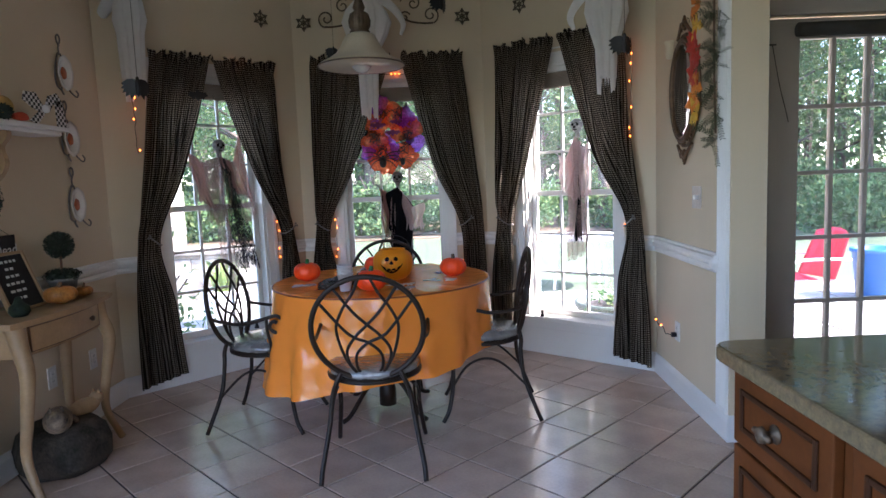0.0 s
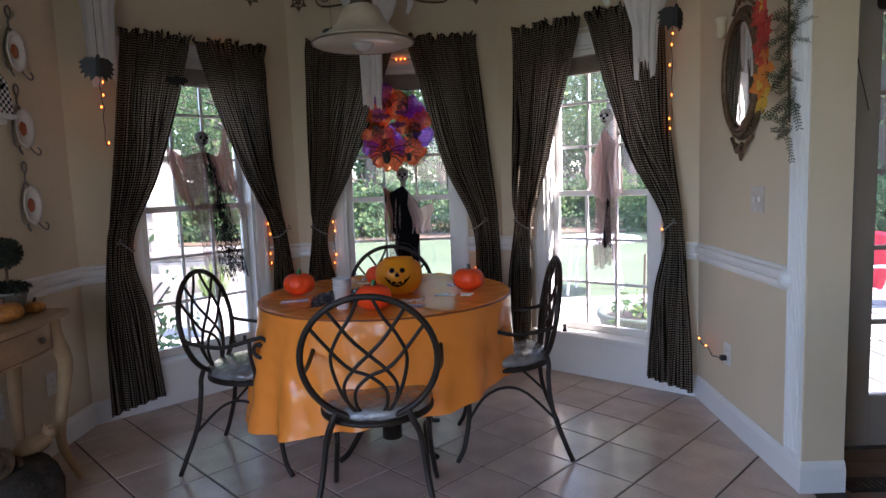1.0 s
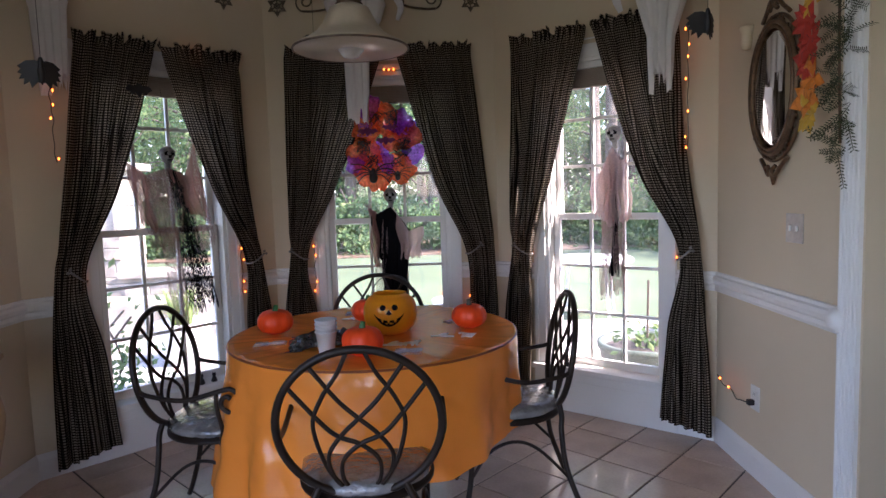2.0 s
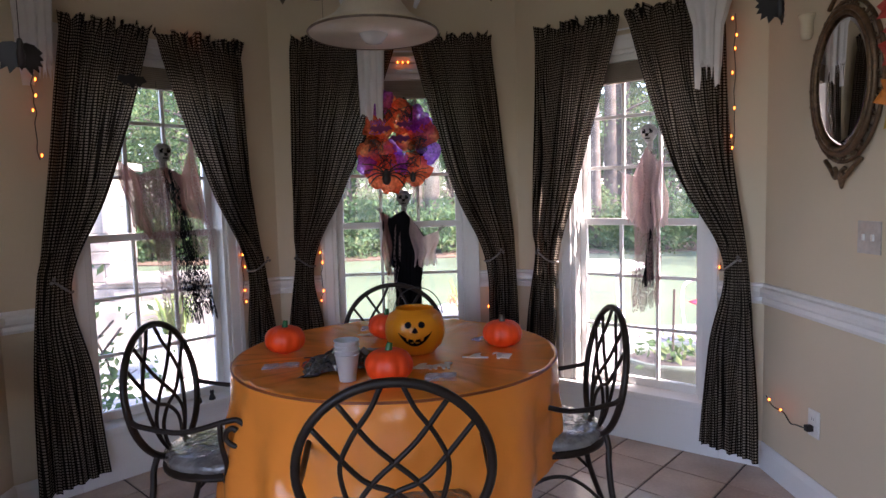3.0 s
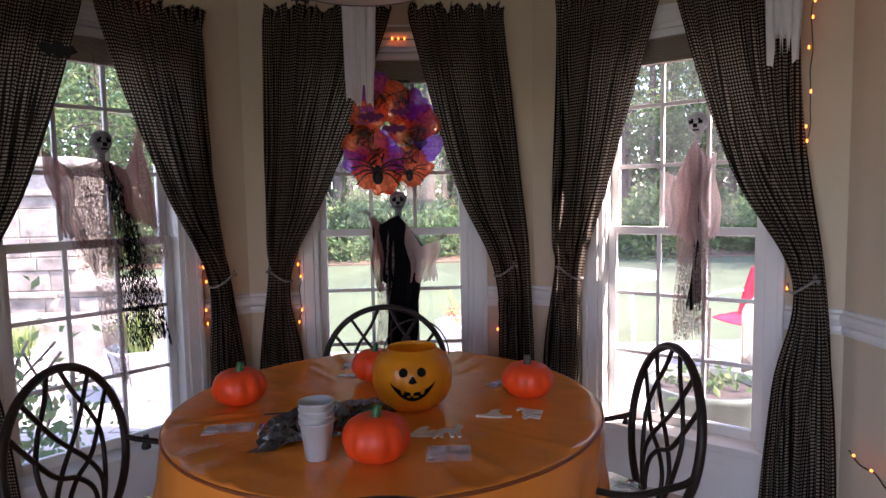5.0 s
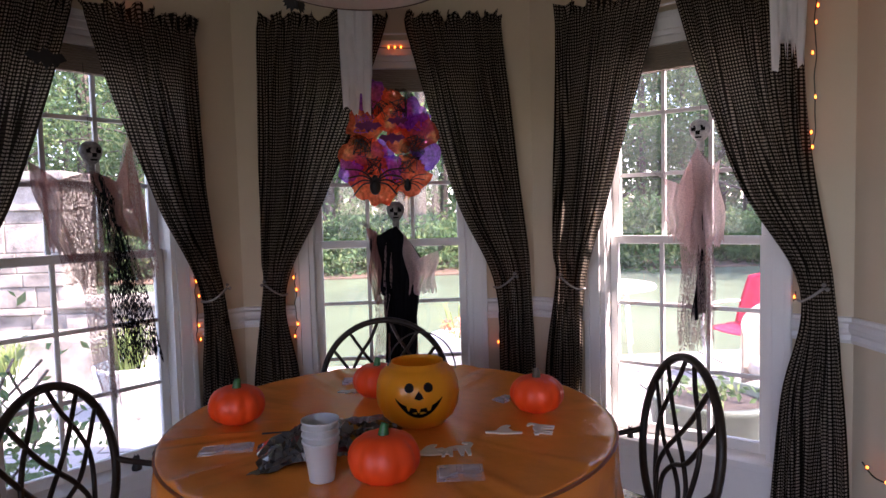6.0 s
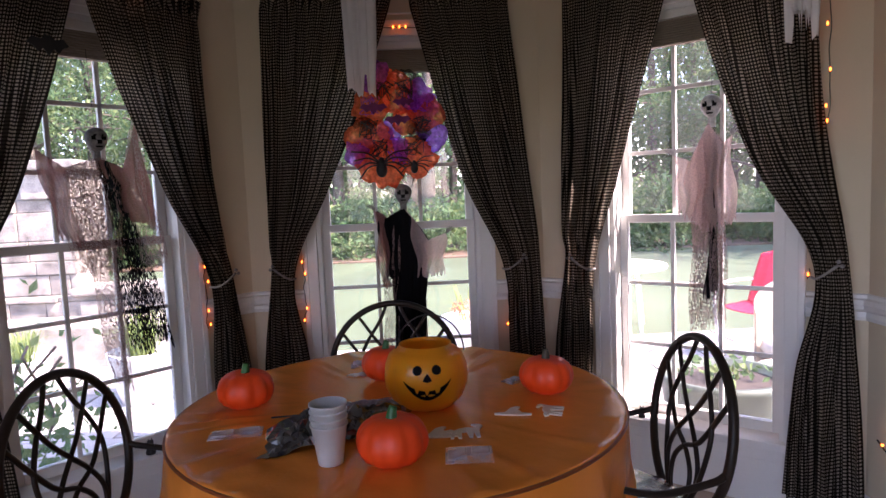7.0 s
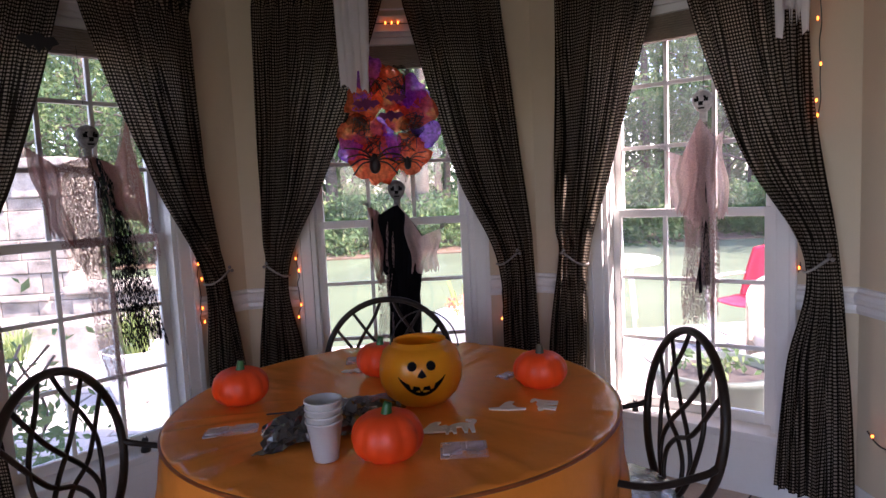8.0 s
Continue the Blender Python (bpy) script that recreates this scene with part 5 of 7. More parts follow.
for i, xs in ((0, (0.20,)), (1, (0.02, 0.05, 0.08))):
    m, L, mid, hw = BAY[i]
    zz = 2.225 if i == 0 else 2.165
    string_lights(m @ Matrix.Translation((mid, 0, 0)), [(min(xs) - 0.08, -0.035, zz), (max(xs) + 0.08, -0.035, zz - 0.005)], [(x, -0.04, zz) for x in xs])


# ---- left side: console table and what stands on it ----
M["pale_wood"] = mat("pale_glazed_wood", (0.46, 0.30, 0.155), 0.45, vary=0.16, scale=7, fine=70, bump=0.12)
M["wood_edge"] = mat("dark_brown_edge", (0.17, 0.09, 0.045), 0.5, vary=0.25, scale=18)
CZ = 0.80
con = thing("console_table", pose(-2.03, 3.195, 0), "pale wooden console table with curved legs and a drawer", "table")
def bow(y, x0, bulge, half):
    return x0 + bulge * max(0.0, 1 - (y / half) ** 2)
bm = bmesh.new()
out = [(0.0, -0.405), (0.0, 0.405)] + [(bow(y, 0.275, 0.055, 0.405), y) for y in [0.405 - 0.81 * k / 24 for k in range(25)]]
prism(bm, out, CZ - 0.026, CZ)
bmesh.ops.bevel(bm, geom=[e for e in bm.edges if abs(e.verts[0].co.z - e.verts[1].co.z) < 1e-6], offset=0.006, segments=2, affect="EDGES")
part("tabletop", bm, M["pale_wood"], con)
bm = bmesh.new()
out = [(0.01, -0.335), (0.01, 0.335)] + [(bow(y, 0.235, 0.05, 0.36), y) for y in [0.335 - 0.67 * k / 20 for k in range(21)]]
prism(bm, out, CZ - 0.165, CZ - 0.026)
part("apron", bm, M["pale_wood"], con)
for y0, y1 in ((-0.27, 0.27),):
    bm = bmesh.new()
    n = 12
    def strip(bm, ya, yb, z0, z1, o):
        ys = [ya + (yb - ya) * k / n for k in range(n + 1)]
        prism(bm, [(bow(y, 0.235, 0.05, 0.36) + o, y) for y in ys] + [(bow(y, 0.235, 0.05, 0.36) - 0.004, y) for y in ys[::-1]], z0, z1)
    strip(bm, y0, y1, CZ - 0.148, CZ - 0.042, 0.007)
    d = part("drawer", bm, M["pale_wood"], con)
    bm = bmesh.new()
    for za in (CZ - 0.152, CZ - 0.042):
        strip(bm, y0 - 0.003, y1 + 0.003, za, za + 0.004, 0.009)
    for ya in (y0 - 0.003, y1):
        strip(bm, ya, ya + 0.003, CZ - 0.152, CZ - 0.038, 0.009)
    part("drawer_edge", bm, M["wood_edge"], d, "dark brown line round the drawer")
    bm = bmesh.new()
    ym = (y0 + y1) / 2 + 0.16
    xk = bow(ym, 0.235, 0.05, 0.36)
    lathe(bm, [(0.0, 0.0), (0.006, 0.0), (0.006, 0.012), (0.014, 0.02), (0.012, 0.028), (0.0, 0.03)], 14, pose(xk, ym, CZ - 0.095, 0, 90, 0))
    part("knob", bm, M["bronze"], d, "dark bronze knob", smooth=True)
for sx, sy in ((0.23, 0.32), (0.23, -0.32), (0.035, 0.32), (0.035, -0.32)):
    bm = bmesh.new()
    fx = 0.05 if sx > 0.1 else 0.0
    fy = 0.045 if sy > 0 else -0.045
    pts = smooth_line([(sx, sy, CZ - 0.03), (sx + 0.3 * fx, sy, CZ - 0.12), (sx + 0.9 * fx, sy + 0.3 * fy, CZ - 0.24), (sx + 0.3 * fx, sy + 0.05 * fy, 0.36), (sx - 0.1 * fx, sy + 0.1 * fy, 0.18), (sx + fx, sy + 0.55 * fy, 0.02), (sx + 1.25 * fx, sy + 0.6 * fy, 0.0)], 5)
    n = len(pts)
    tube(bm, pts, [0.042 - 0.024 * min(1, k / (n * 0.75)) for k in range(n)], 10)
    part("leg", bm, M["pale_wood"], con, smooth=True)

M["leaf_dark"] = mat("dark_boxwood", (0.012, 0.03, 0.012), 0.7, vary=0.4, scale=40)
M["galv"] = mat("grey_galvanised", (0.36, 0.36, 0.34), 0.5, 0.3, vary=0.2, scale=25)
def leaf_ball(bm, c, r, n, size, seed, squash=1.0):
    rnd = random.Random(seed)
    for _ in range(n):
        d = Vector((rnd.gauss(0, 1), rnd.gauss(0, 1), rnd.gauss(0, 1))).normalized()
        p = Vector(c) + Vector((d.x, d.y, d.z * squash)) * r * rnd.uniform(0.72, 1.05)
        a = d.orthogonal().normalized()
        a = (a * math.cos(rnd.random() * 6.28) + d.cross(a) * math.sin(rnd.random() * 6.28) + d * 0.5).normalized()
        b = a.cross(d).normalized()
        s = size * rnd.uniform(0.7, 1.3)
        v = [bm.verts.new(p + q) for q in (a * s, b * s * 0.45, -a * s, -b * s * 0.45)]
        bm.faces.new(v)
top = thing("topiary", pose(-1.93, 3.46, CZ), "dark ball topiary in a grey pot on the console", "plant")
bm = bmesh.new()
lathe(bm, [(0.0, 0.0), (0.052, 0.0), (0.068, 0.09), (0.074, 0.09), (0.074, 0.105), (0.064, 0.105), (0.06, 0.095), (0.0, 0.095)], 28)
part("pot", bm, M["galv"], top, smooth=True)
bm = bmesh.new()
leaf_ball(bm, (0, 0, 0.118), 0.085, 500, 0.012, 3, 0.4)
part("moss", bm, M["leaf_dark"], top)
bm = bmesh.new()
tube(bm, [(0, 0, 0.09), (0.002, 0, 0.25)], 0.006, 8)
part("trunk", bm, M["wood_edge"], top)
bm = bmesh.new()
leaf_ball(bm, (0, 0, 0.275), 0.068, 1500, 0.010, 5)
bmesh.ops.create_icosphere(bm, subdivisions=2, radius=0.056, matrix=Matrix.Translation((0, 0, 0.275)))
part("crown", bm, M["leaf_dark"], top)
M["speckled"] = mat("speckled_orange_ceramic", (0.60, 0.24, 0.05), 0.4, vary=0.3, scale=45, fine=120, bump=0.2)
pumpkin(-1.85, 3.30, 0.078, 0.085, CZ, label="orange speckled pumpkin on the console", group="pumpkins on the console", mat_body=M["speckled"], mat_stem=M["wood_edge"])
pumpkin(-1.85, 3.50, 0.045, 0.05, CZ, label="small glossy orange pumpkin on the console", group="pumpkins on the console", mat_body=M["speckled"], mat_stem=M["wood_edge"])

# letter board and slate
M["felt"] = mat("black_felt", (0.012, 0.012, 0.013), 0.95, vary=0.2, fine=200)
M["white"] = mat("white_letters", (0.72, 0.72, 0.70), 0.6, vary=0.03)
def text_mesh(name, body, size, m, material, parent, depth=0.0008):
    cu = bpy.data.curves.new(name, "FONT")
    cu.body, cu.size, cu.extrude, cu.align_x, cu.resolution_u = body, size, depth, "CENTER", 3
    tmp = new(name, cu)
    me = bpy.data.meshes.new_from_object(tmp.evaluated_get(bpy.context.evaluated_depsgraph_get()))
    bpy.data.objects.remove(tmp)
    me.materials.append(material)
    ob = new(name, me)
    ob.parent, ob.matrix_basis = parent, m
    return ob
face = Matrix(((0, -0.35, 0.94, 0), (1, 0, 0, 0), (0, 0.94, 0.35, 0), (0, 0, 0, 1)))     # x along the wall, y up and back, z to the room
lb = thing("letter_board", Matrix.Translation((-1.905, 3.145, CZ + 0.003)) @ face, "black felt letter board with white letters leaning on the console", "sign")
part("board", boxed(-0.115, 0.115, 0.0, 0.27, -0.008, 0.0), M["felt"], lb)
for b in ((-0.13, -0.115, -0.0, 0.285, -0.012, 0.008), (0.115, 0.13, -0.0, 0.285, -0.012, 0.008), (-0.115, 0.115, 0.27, 0.285, -0.012, 0.008), (-0.115, 0.115, -0.0, 0.012, -0.012, 0.008)):
    part("frame", boxed(*b, 0.002), M["pale_wood"], lb)
rnd = random.Random(6)
for k, (n, w) in enumerate(((5, 0.02), (2, 0.022), (3, 0.022), (4, 0.022), (3, 0.03), (2, 0.022))):
    x = -0.5 * n * (w + 0.012)
    for q in range(n):
        ww = w * rnd.uniform(0.7, 1.1)
        part("letter_bar", boxed(x, x + ww, 0.235 - 0.036 * k, 0.247 - 0.036 * k, 0.0, 0.002), M["white"], lb)
        x += ww + 0.012
sl = thing("slate_sign", pose(-2.035, 3.14, 1.085, 90, 0, 90), "small chalk slate reading Dead hung on the wall", "sign")
part("slate", boxed(-0.13, 0.13, -0.05, 0.065, 0.0, 0.012, 0.002), M["felt"], sl)
text_mesh("chalk_text", "Dead", 0.075, pose(0.055, -0.03, 0.0135), M["white"], sl)
bm = bmesh.new()
tube(bm, [(-0.11, 0.06, 0.004), (0, 0.12, 0.002), (0.11, 0.06, 0.004)], 0.0015, 5)
part("cord", bm, M["cord"], sl)
pot = thing("gourd", pose(-1.84, 2.98, CZ), "green gourd on the console", "gourd")
bm = bmesh.new()
lathe(bm, [(0.0, 0.0), (0.03, 0.0), (0.045, 0.02), (0.04, 0.045), (0.022, 0.06), (0.012, 0.085), (0.0, 0.09)], 30, wave=ribs(8, 0.06))
part("gourd", bm, M["leaf_dark"], pot, smooth=True)

# basket of dark cushions with two toy cats below the console
M["dark_green"] = mat("dark_green_plush", (0.008, 0.013, 0.009), 0.95, vary=0.4, scale=16, fine=90, bump=0.8, bump_dist=0.01, spec=0.15, color2=(0.10, 0.075, 0.06))
M["patch"] = mat("patched_fur", (0.012, 0.010, 0.009), 0.95, vary=0.3, scale=11, fine=60, color2=(0.45, 0.33, 0.22), bump=0.5)
M["tan"] = mat("tan_fur", (0.45, 0.30, 0.16), 0.9, vary=0.15, scale=20)
bk = thing("plush_basket", pose(-1.85, 3.2, 0) @ Matrix.Diagonal((1.08, 1.08, 1.35, 1)), "dark round basket below the console", "basket")
bm = bmesh.new()
lathe(bm, [(0.0, 0.0), (0.16, 0.0), (0.19, 0.03), (0.195, 0.09), (0.175, 0.14), (0.13, 0.17), (0.0, 0.175)], 40, wave=lambda a, r, z: r * (1 + 0.04 * math.sin(6 * a) + 0.03 * noise.noise(Vector((3 * math.cos(a), 3 * math.sin(a), 9 * z)))))
part("basket", bm, M["dark_green"], bk, smooth=True)
def toy_cat(x, y, z, s, turn, material, label):
    c = thing("toy_cat", pose(x, y, z, 0, 0, turn), label, "toy", "toy cats")
    bm = bmesh.new()
    for cx, cz, rx, rz in ((0, 0.5, 1.0, 0.5), (0.85, 0.78, 0.42, 0.38)):
        res = bmesh.ops.create_uvsphere(bm, u_segments=18, v_segments=12, radius=s)
        for v in res["verts"]:
            v.co = Vector((v.co.x * rx + cx * s, v.co.y * 0.55 * (1 if rx > 0.5 else 0.75), v.co.z * rz + cz * s))
    for sd in (-1, 1):
        lathe(bm, [(0.12 * s, 0.0), (0.06 * s, 0.14 * s), (0.0, 0.26 * s)], 6, Matrix.Translation((0.85 * s, sd * 0.2 * s, 1.08 * s)))
    tube(bm, smooth_line([(-0.9 * s, 0, 0.4 * s), (-1.15 * s, 0.25 * s, 0.3 * s), (-0.9 * s, 0.55 * s, 0.22 * s), (-0.3 * s, 0.65 * s, 0.2 * s)], 5), 0.09 * s, 8)
    part("doll", bm, material, c, smooth=True)
toy_cat(-1.80, 3.10, 0.215, 0.115, -60, M["patch"], "black and tan patched toy cat lying on the basket")
toy_cat(-1.80, 3.32, 0.215, 0.085, 70, M["tan"], "small tan toy cat lying on the basket")

# wall shelf with its things
sh = thing("wall_shelf", pose(-2.05, 3.10, 1.655), "white painted wall shelf on scrolled brackets", "shelf")
part("board", boxed(0.0, 0.19, -0.55, 0.44, 0.0, 0.022, 0.005), M["trim"], sh)
part("moulding", boxed(0.0, 0.165, -0.52, 0.41, -0.022, 0.0, 0.006), M["trim"], sh)
for y in (0.02, -0.42):
    bm = bmesh.new()
    prof = smooth_line([(0.0, -0.02, 0), (0.145, -0.02, 0), (0.15, -0.06, 0), (0.12, -0.10, 0), (0.135, -0.17, 0), (0.10, -0.235, 0), (0.03, -0.285, 0), (0.0, -0.29, 0)], 4)
    prism(bm, [(p.x, p.y) for p in prof], -0.016, 0.016, pose(0, y, 0, 90, 0, 0))
    bmesh.ops.recalc_face_normals(bm, faces=bm.faces[:])
    part("bracket", bm, M["pale_wood"], sh)
pumpkin(-1.935, 3.10, 0.078, 0.115, 1.677, label="yellow-orange pumpkin on the wall shelf", group="things on the shelf", mat_body=mat("yellow_pumpkin", (0.55, 0.32, 0.07), 0.6, vary=0.2), mat_stem=M["wood_edge"])
M["red"] = mat("red_orange_felt", (0.60, 0.07, 0.02), 0.7, vary=0.2)
gb = thing("foliage_sprig", pose(-1.90, 3.10, 1.677), "dark green leaf sprig with a red-orange gourd on the shelf", "decoration")
bm = bmesh.new()
leaf_ball(bm, (0.02, -0.05, 0.03), 0.045, 160, 0.02, 8, 0.8)
part("leaves", bm, M["leaf_dark"], gb)
bm = bmesh.new()
tube(bm, smooth_line([(0.03, 0.03, 0.018), (0.035, 0.08, 0.022), (0.03, 0.13, 0.016)], 5), [0.012, 0.014, 0.017, 0.019, 0.02, 0.02, 0.019, 0.017, 0.014, 0.01, 0.005], 12)
part("gourd", bm, M["red"], gb, smooth=True)
# checked ribbon bow
chk = bpy.data.materials.new("black_white_check")
chk.use_nodes = True
cn = chk.node_tree
ck = cn.nodes.new("ShaderNodeTexChecker")
ck.inputs["Scale"].default_value = 1 / 0.013
ck.inputs["Color1"].default_value, ck.inputs["Color2"].default_value = (0.015, 0.015, 0.016, 1), (0.72, 0.70, 0.66, 1)
tcx = cn.nodes.new("ShaderNodeTexCoord")
cn.links.new(tcx.outputs["UV"], ck.inputs["Vector"])
cn.links.new(ck.outputs["Color"], cn.nodes["Principled BSDF"].inputs["Base Color"])
cn.nodes["Principled BSDF"].inputs["Roughness"].default_value = 0.7
M["check"] = chk
bowt = thing("ribbon_bow", pose(-1.89, 3.39, 1.677) @ Matrix.Diagonal((1.3, 1.3, 1.15, 1)), "black and white checked ribbon bow standing on the shelf", "bow")
def flat_ribbon(name, outline, parent):
    bm = bmesh.new()
    fs = prism(bm, outline, -0.002, 0.002, Matrix(((0, 0, 1, 0), (1, 0, 0, 0), (0, 1, 0, 0), (0, 0, 0, 1))))
    uvl = bm.loops.layers.uv.new("UVMap")
    for f in bm.faces:
        for l in f.loops:
            l[uvl].uv = (l.vert.co.y, l.vert.co.z)
    bmesh.ops.recalc_face_normals(bm, faces=bm.faces[:])
    part(name, bm, M["check"], parent)
flat_ribbon("bow_loop", [(0.0, 0.075), (-0.045, 0.135), (-0.11, 0.13), (-0.12, 0.095), (-0.075, 0.07), (-0.03, 0.055)], bowt)
flat_ribbon("bow_loop", [(0.005, 0.075), (0.03, 0.13), (0.085, 0.15), (0.11, 0.12), (0.095, 0.085), (0.06, 0.10), (0.03, 0.06)], bowt)
flat_ribbon("bow_tail", [(0.07, 0.115), (0.115, 0.12), (0.135, 0.0), (0.075, 0.0)], bowt)
flat_ribbon("bow_tail", [(-0.01, 0.075), (0.02, 0.07), (-0.045, 0.0), (-0.09, 0.012)], bowt)
bm = bmesh.new()
lathe(bm, [(0.0, -0.014), (0.016, -0.01), (0.018, 0.0), (0.016, 0.01), (0.0, 0.014)], 14, pose(0.004, 0, 0.07, 0, 90, 0))
part("knot", bm, M["check"], bowt, smooth=True)

# hanging plates
M["china"] = mat("white_china", (0.80, 0.77, 0.72), 0.2, vary=0.05, scale=12, bump=0.05, coat=0.4)
M["china_red"] = mat("painted_orange_pumpkin", (0.60, 0.15, 0.05), 0.3, vary=0.35, scale=30)
M["grey_iron"] = mat("grey_painted_iron", (0.26, 0.24, 0.22), 0.6, 0.3, vary=0.2, scale=30)
def hung_plate(y, z):
    p = thing("wall_plate", pose(-2.05, y, z, 90, 0, 90), "oval white plate with a painted orange pumpkin in an iron hanger", "plate", "plates on the wall")
    bm = bmesh.new()
    lathe(bm, [(0.0, 0.022), (0.055, 0.024), (0.062, 0.032), (0.085, 0.038), (0.087, 0.034), (0.06, 0.020), (0.0, 0.016)], 40, Matrix.Diagonal((0.82, 1.12, 1, 1)), wave=lambda a, r, z: r * (1 + (0.03 * math.cos(8 * a) if r > 0.07 else 0)))
    part("plate", bm, M["china"], p, smooth=True)
    bm = bmesh.new()
    lathe(bm, [(0.0, 0.0262), (0.030, 0.0258), (0.032, 0.0245)], 24, Matrix.Diagonal((0.95, 1.15, 1, 1)), wave=lambda a, r, z: r * (1 - 0.10 * abs(math.cos(2.5 * a))))
    part("painting", bm, M["china_red"], p, smooth=True)
    bm = bmesh.new()
    tube(bm, smooth_line([(0, 0.10, 0.008), (0.0, 0.15, 0.008), (0.012, 0.17, 0.01), (0.016, 0.195, 0.01), (0, 0.212, 0.01), (-0.016, 0.195, 0.01), (-0.012, 0.17, 0.01), (0.006, 0.15, 0.01)], 5), 0.0045, 6)
    for s in (-1, 1):
        tube(bm, smooth_line([(s * 0.01, 0.11, 0.008), (s * 0.05, 0.02, 0.008), (s * 0.055, -0.07, 0.012), (s * 0.045, -0.10, 0.03), (s * 0.06, -0.125, 0.05), (s * 0.078, -0.105, 0.05), (s * 0.066, -0.088, 0.045)], 5), 0.0045, 6)
    part("hanger", bm, M["grey_iron"], p, smooth=True)
for z in (2.01, 1.645, 1.275):
    hung_plate(3.82, z)
wreath2 = thing("dark_wreath", pose(-2.03, 3.08, 1.33), "small dark berry wreath on the wall below the shelf", "wreath")
bm = bmesh.new()
rnd = random.Random(9)
for k in range(26):
    a = 2 * math.pi * k / 26
    leaf_ball(bm, (0.02, 0.085 * math.cos(a), 0.085 * math.sin(a)), 0.022, 16, 0.013, k)
part("leaves", bm, M["leaf_dark"], wreath2)


# ---- wall plates ----
M["plate_white"] = mat("white_plastic_plate", (0.70, 0.68, 0.63), 0.3, vary=0.03)
M["steel"] = mat("brushed_steel", (0.55, 0.54, 0.52), 0.35, 0.9, vary=0.1, scale=30)
def outlet(m, label):
    o = thing("wall_outlet", m, label, "outlet", "wall outlets")
    part("plate", boxed(-0.036, 0.036, -0.058, 0.058, 0, 0.006, 0.002), M["plate_white"], o)
    for z in (-0.02, 0.02):
        part("socket", boxed(-0.017, 0.017, z - 0.014, z + 0.014, 0.006, 0.009, 0.003), M["plate_white"], o)
        for x in (-0.006, 0.006):
            part("slot", boxed(x - 0.001, x + 0.001, z - 0.005, z + 0.005, 0.0088, 0.0094), M["black"], o)
face_w = lambda x, y, z: Matrix.Translation((x + FLARE * max(0.0, y - 3.18) / (YE - 3.18) - 0.002, y, z)) @ Matrix(((0, 0, -1, 0), (-1, 0, 0, 0), (0, 1, 0, 0), (0, 0, 0, 1)))
face_e = lambda x, y, z: Matrix.Translation((x, y, z)) @ Matrix(((0, 0, 1, 0), (1, 0, 0, 0), (0, 1, 0, 0), (0, 0, 0, 1)))
outlet(face_w(XR, 3.90, 0.375), "white wall outlet with a plug in it")
outlet(face_e(XL, 3.47, 0.37), "white wall outlet behind the console")
outlet(face_e(XL, 3.86, 0.36), "white wall outlet beside the console")
sw = thing("light_switch", face_w(XR, 3.60, 1.184), "brushed steel double switch plate on the wall", "switch")
part("plate", boxed(-0.058, 0.058, -0.06, 0.06, 0, 0.005, 0.002), M["steel"], sw)
for x in (-0.023, 0.023):
    part("toggle", boxed(x - 0.005, x + 0.005, -0.012, 0.012, 0.005, 0.014, 0.002), M["plate_white"], sw)
ros = thing("rail_rosette", face_w(XR, 3.30, RZ + 0.005), "white turned rosette at the end of the chair rail", "trim")
bm = bmesh.new()
lathe(bm, [(0.0, 0.045), (0.018, 0.045), (0.028, 0.038), (0.033, 0.03), (0.045, 0.026), (0.045, 0.0)], 32)
part("rosette", bm, M["trim"], ros, smooth=True)
plug = thing("plug_cord", pose(0.022, 0, 0), "dark plug and cord with a few orange lights", "cord")
bm = bmesh.new()
tube(bm, smooth_line([(1.385, 4.20, 0.40), (1.39, 4.15, 0.365), (1.395, 4.08, 0.362), (1.39, 4.02, 0.335), (1.385, 3.97, 0.345), (1.385, 3.92, 0.352), (1.395, 3.905, 0.355)], 6), 0.003, 6)
part("cord", bm, M["cord"], plug, smooth=True)
part("plug", boxed(1.382, 1.411, 3.888, 3.914, 0.343, 0.369, 0.004), M["black"], plug)
for y, z in ((4.175, 0.39), (4.085, 0.372)):
    bm = bmesh.new()
    bmesh.ops.create_uvsphere(bm, u_segments=10, v_segments=8, radius=0.005, matrix=Matrix.Translation((1.385, y, z)))
    part("bulb", bm, M["orange_light"], plug, "glowing orange bulb", smooth=True)
bracket = thing("wall_bracket", face_w(XR, 3.99, 2.03), "small cream plaster bracket on the wall", "bracket")
bm = bmesh.new()
lathe(bm, [(0.0, -0.05), (0.018, -0.045), (0.026, -0.02), (0.024, 0.02), (0.034, 0.045), (0.034, 0.055), (0.0, 0.055)], 20, Matrix.Diagonal((1, 1, 1, 1)) @ pose(0, 0, 0.018, -90, 0, 0))
part("bracket", bm, M["wall"], bracket, smooth=True)

# ---- mirror ----
M["gold"] = mat("antique_gold_carving", (0.20, 0.115, 0.06), 0.42, 0.55, vary=0.35, scale=35, fine=140, bump=0.7, bump_dist=0.004)
mm = bpy.data.materials.new("mirror_silver")
mm.use_nodes = True
mb = mm.node_tree.nodes["Principled BSDF"]
mb.inputs["Base Color"].default_value, mb.inputs["Metallic"].default_value, mb.inputs["Roughness"].default_value = (0.86, 0.87, 0.88, 1), 1.0, 0.02
mir = thing("wall_mirror", face_w(XR, 3.735, 1.765), "oval mirror in a carved antique gold frame", "mirror")
A, B = 0.148, 0.25
bm = bmesh.new()
lathe(bm, [(0.0, 0.034), (0.13, 0.033), (0.148, 0.032), (0.148, 0.02), (0.0, 0.02)], 64, Matrix.Diagonal((1, B / A, 1, 1)))
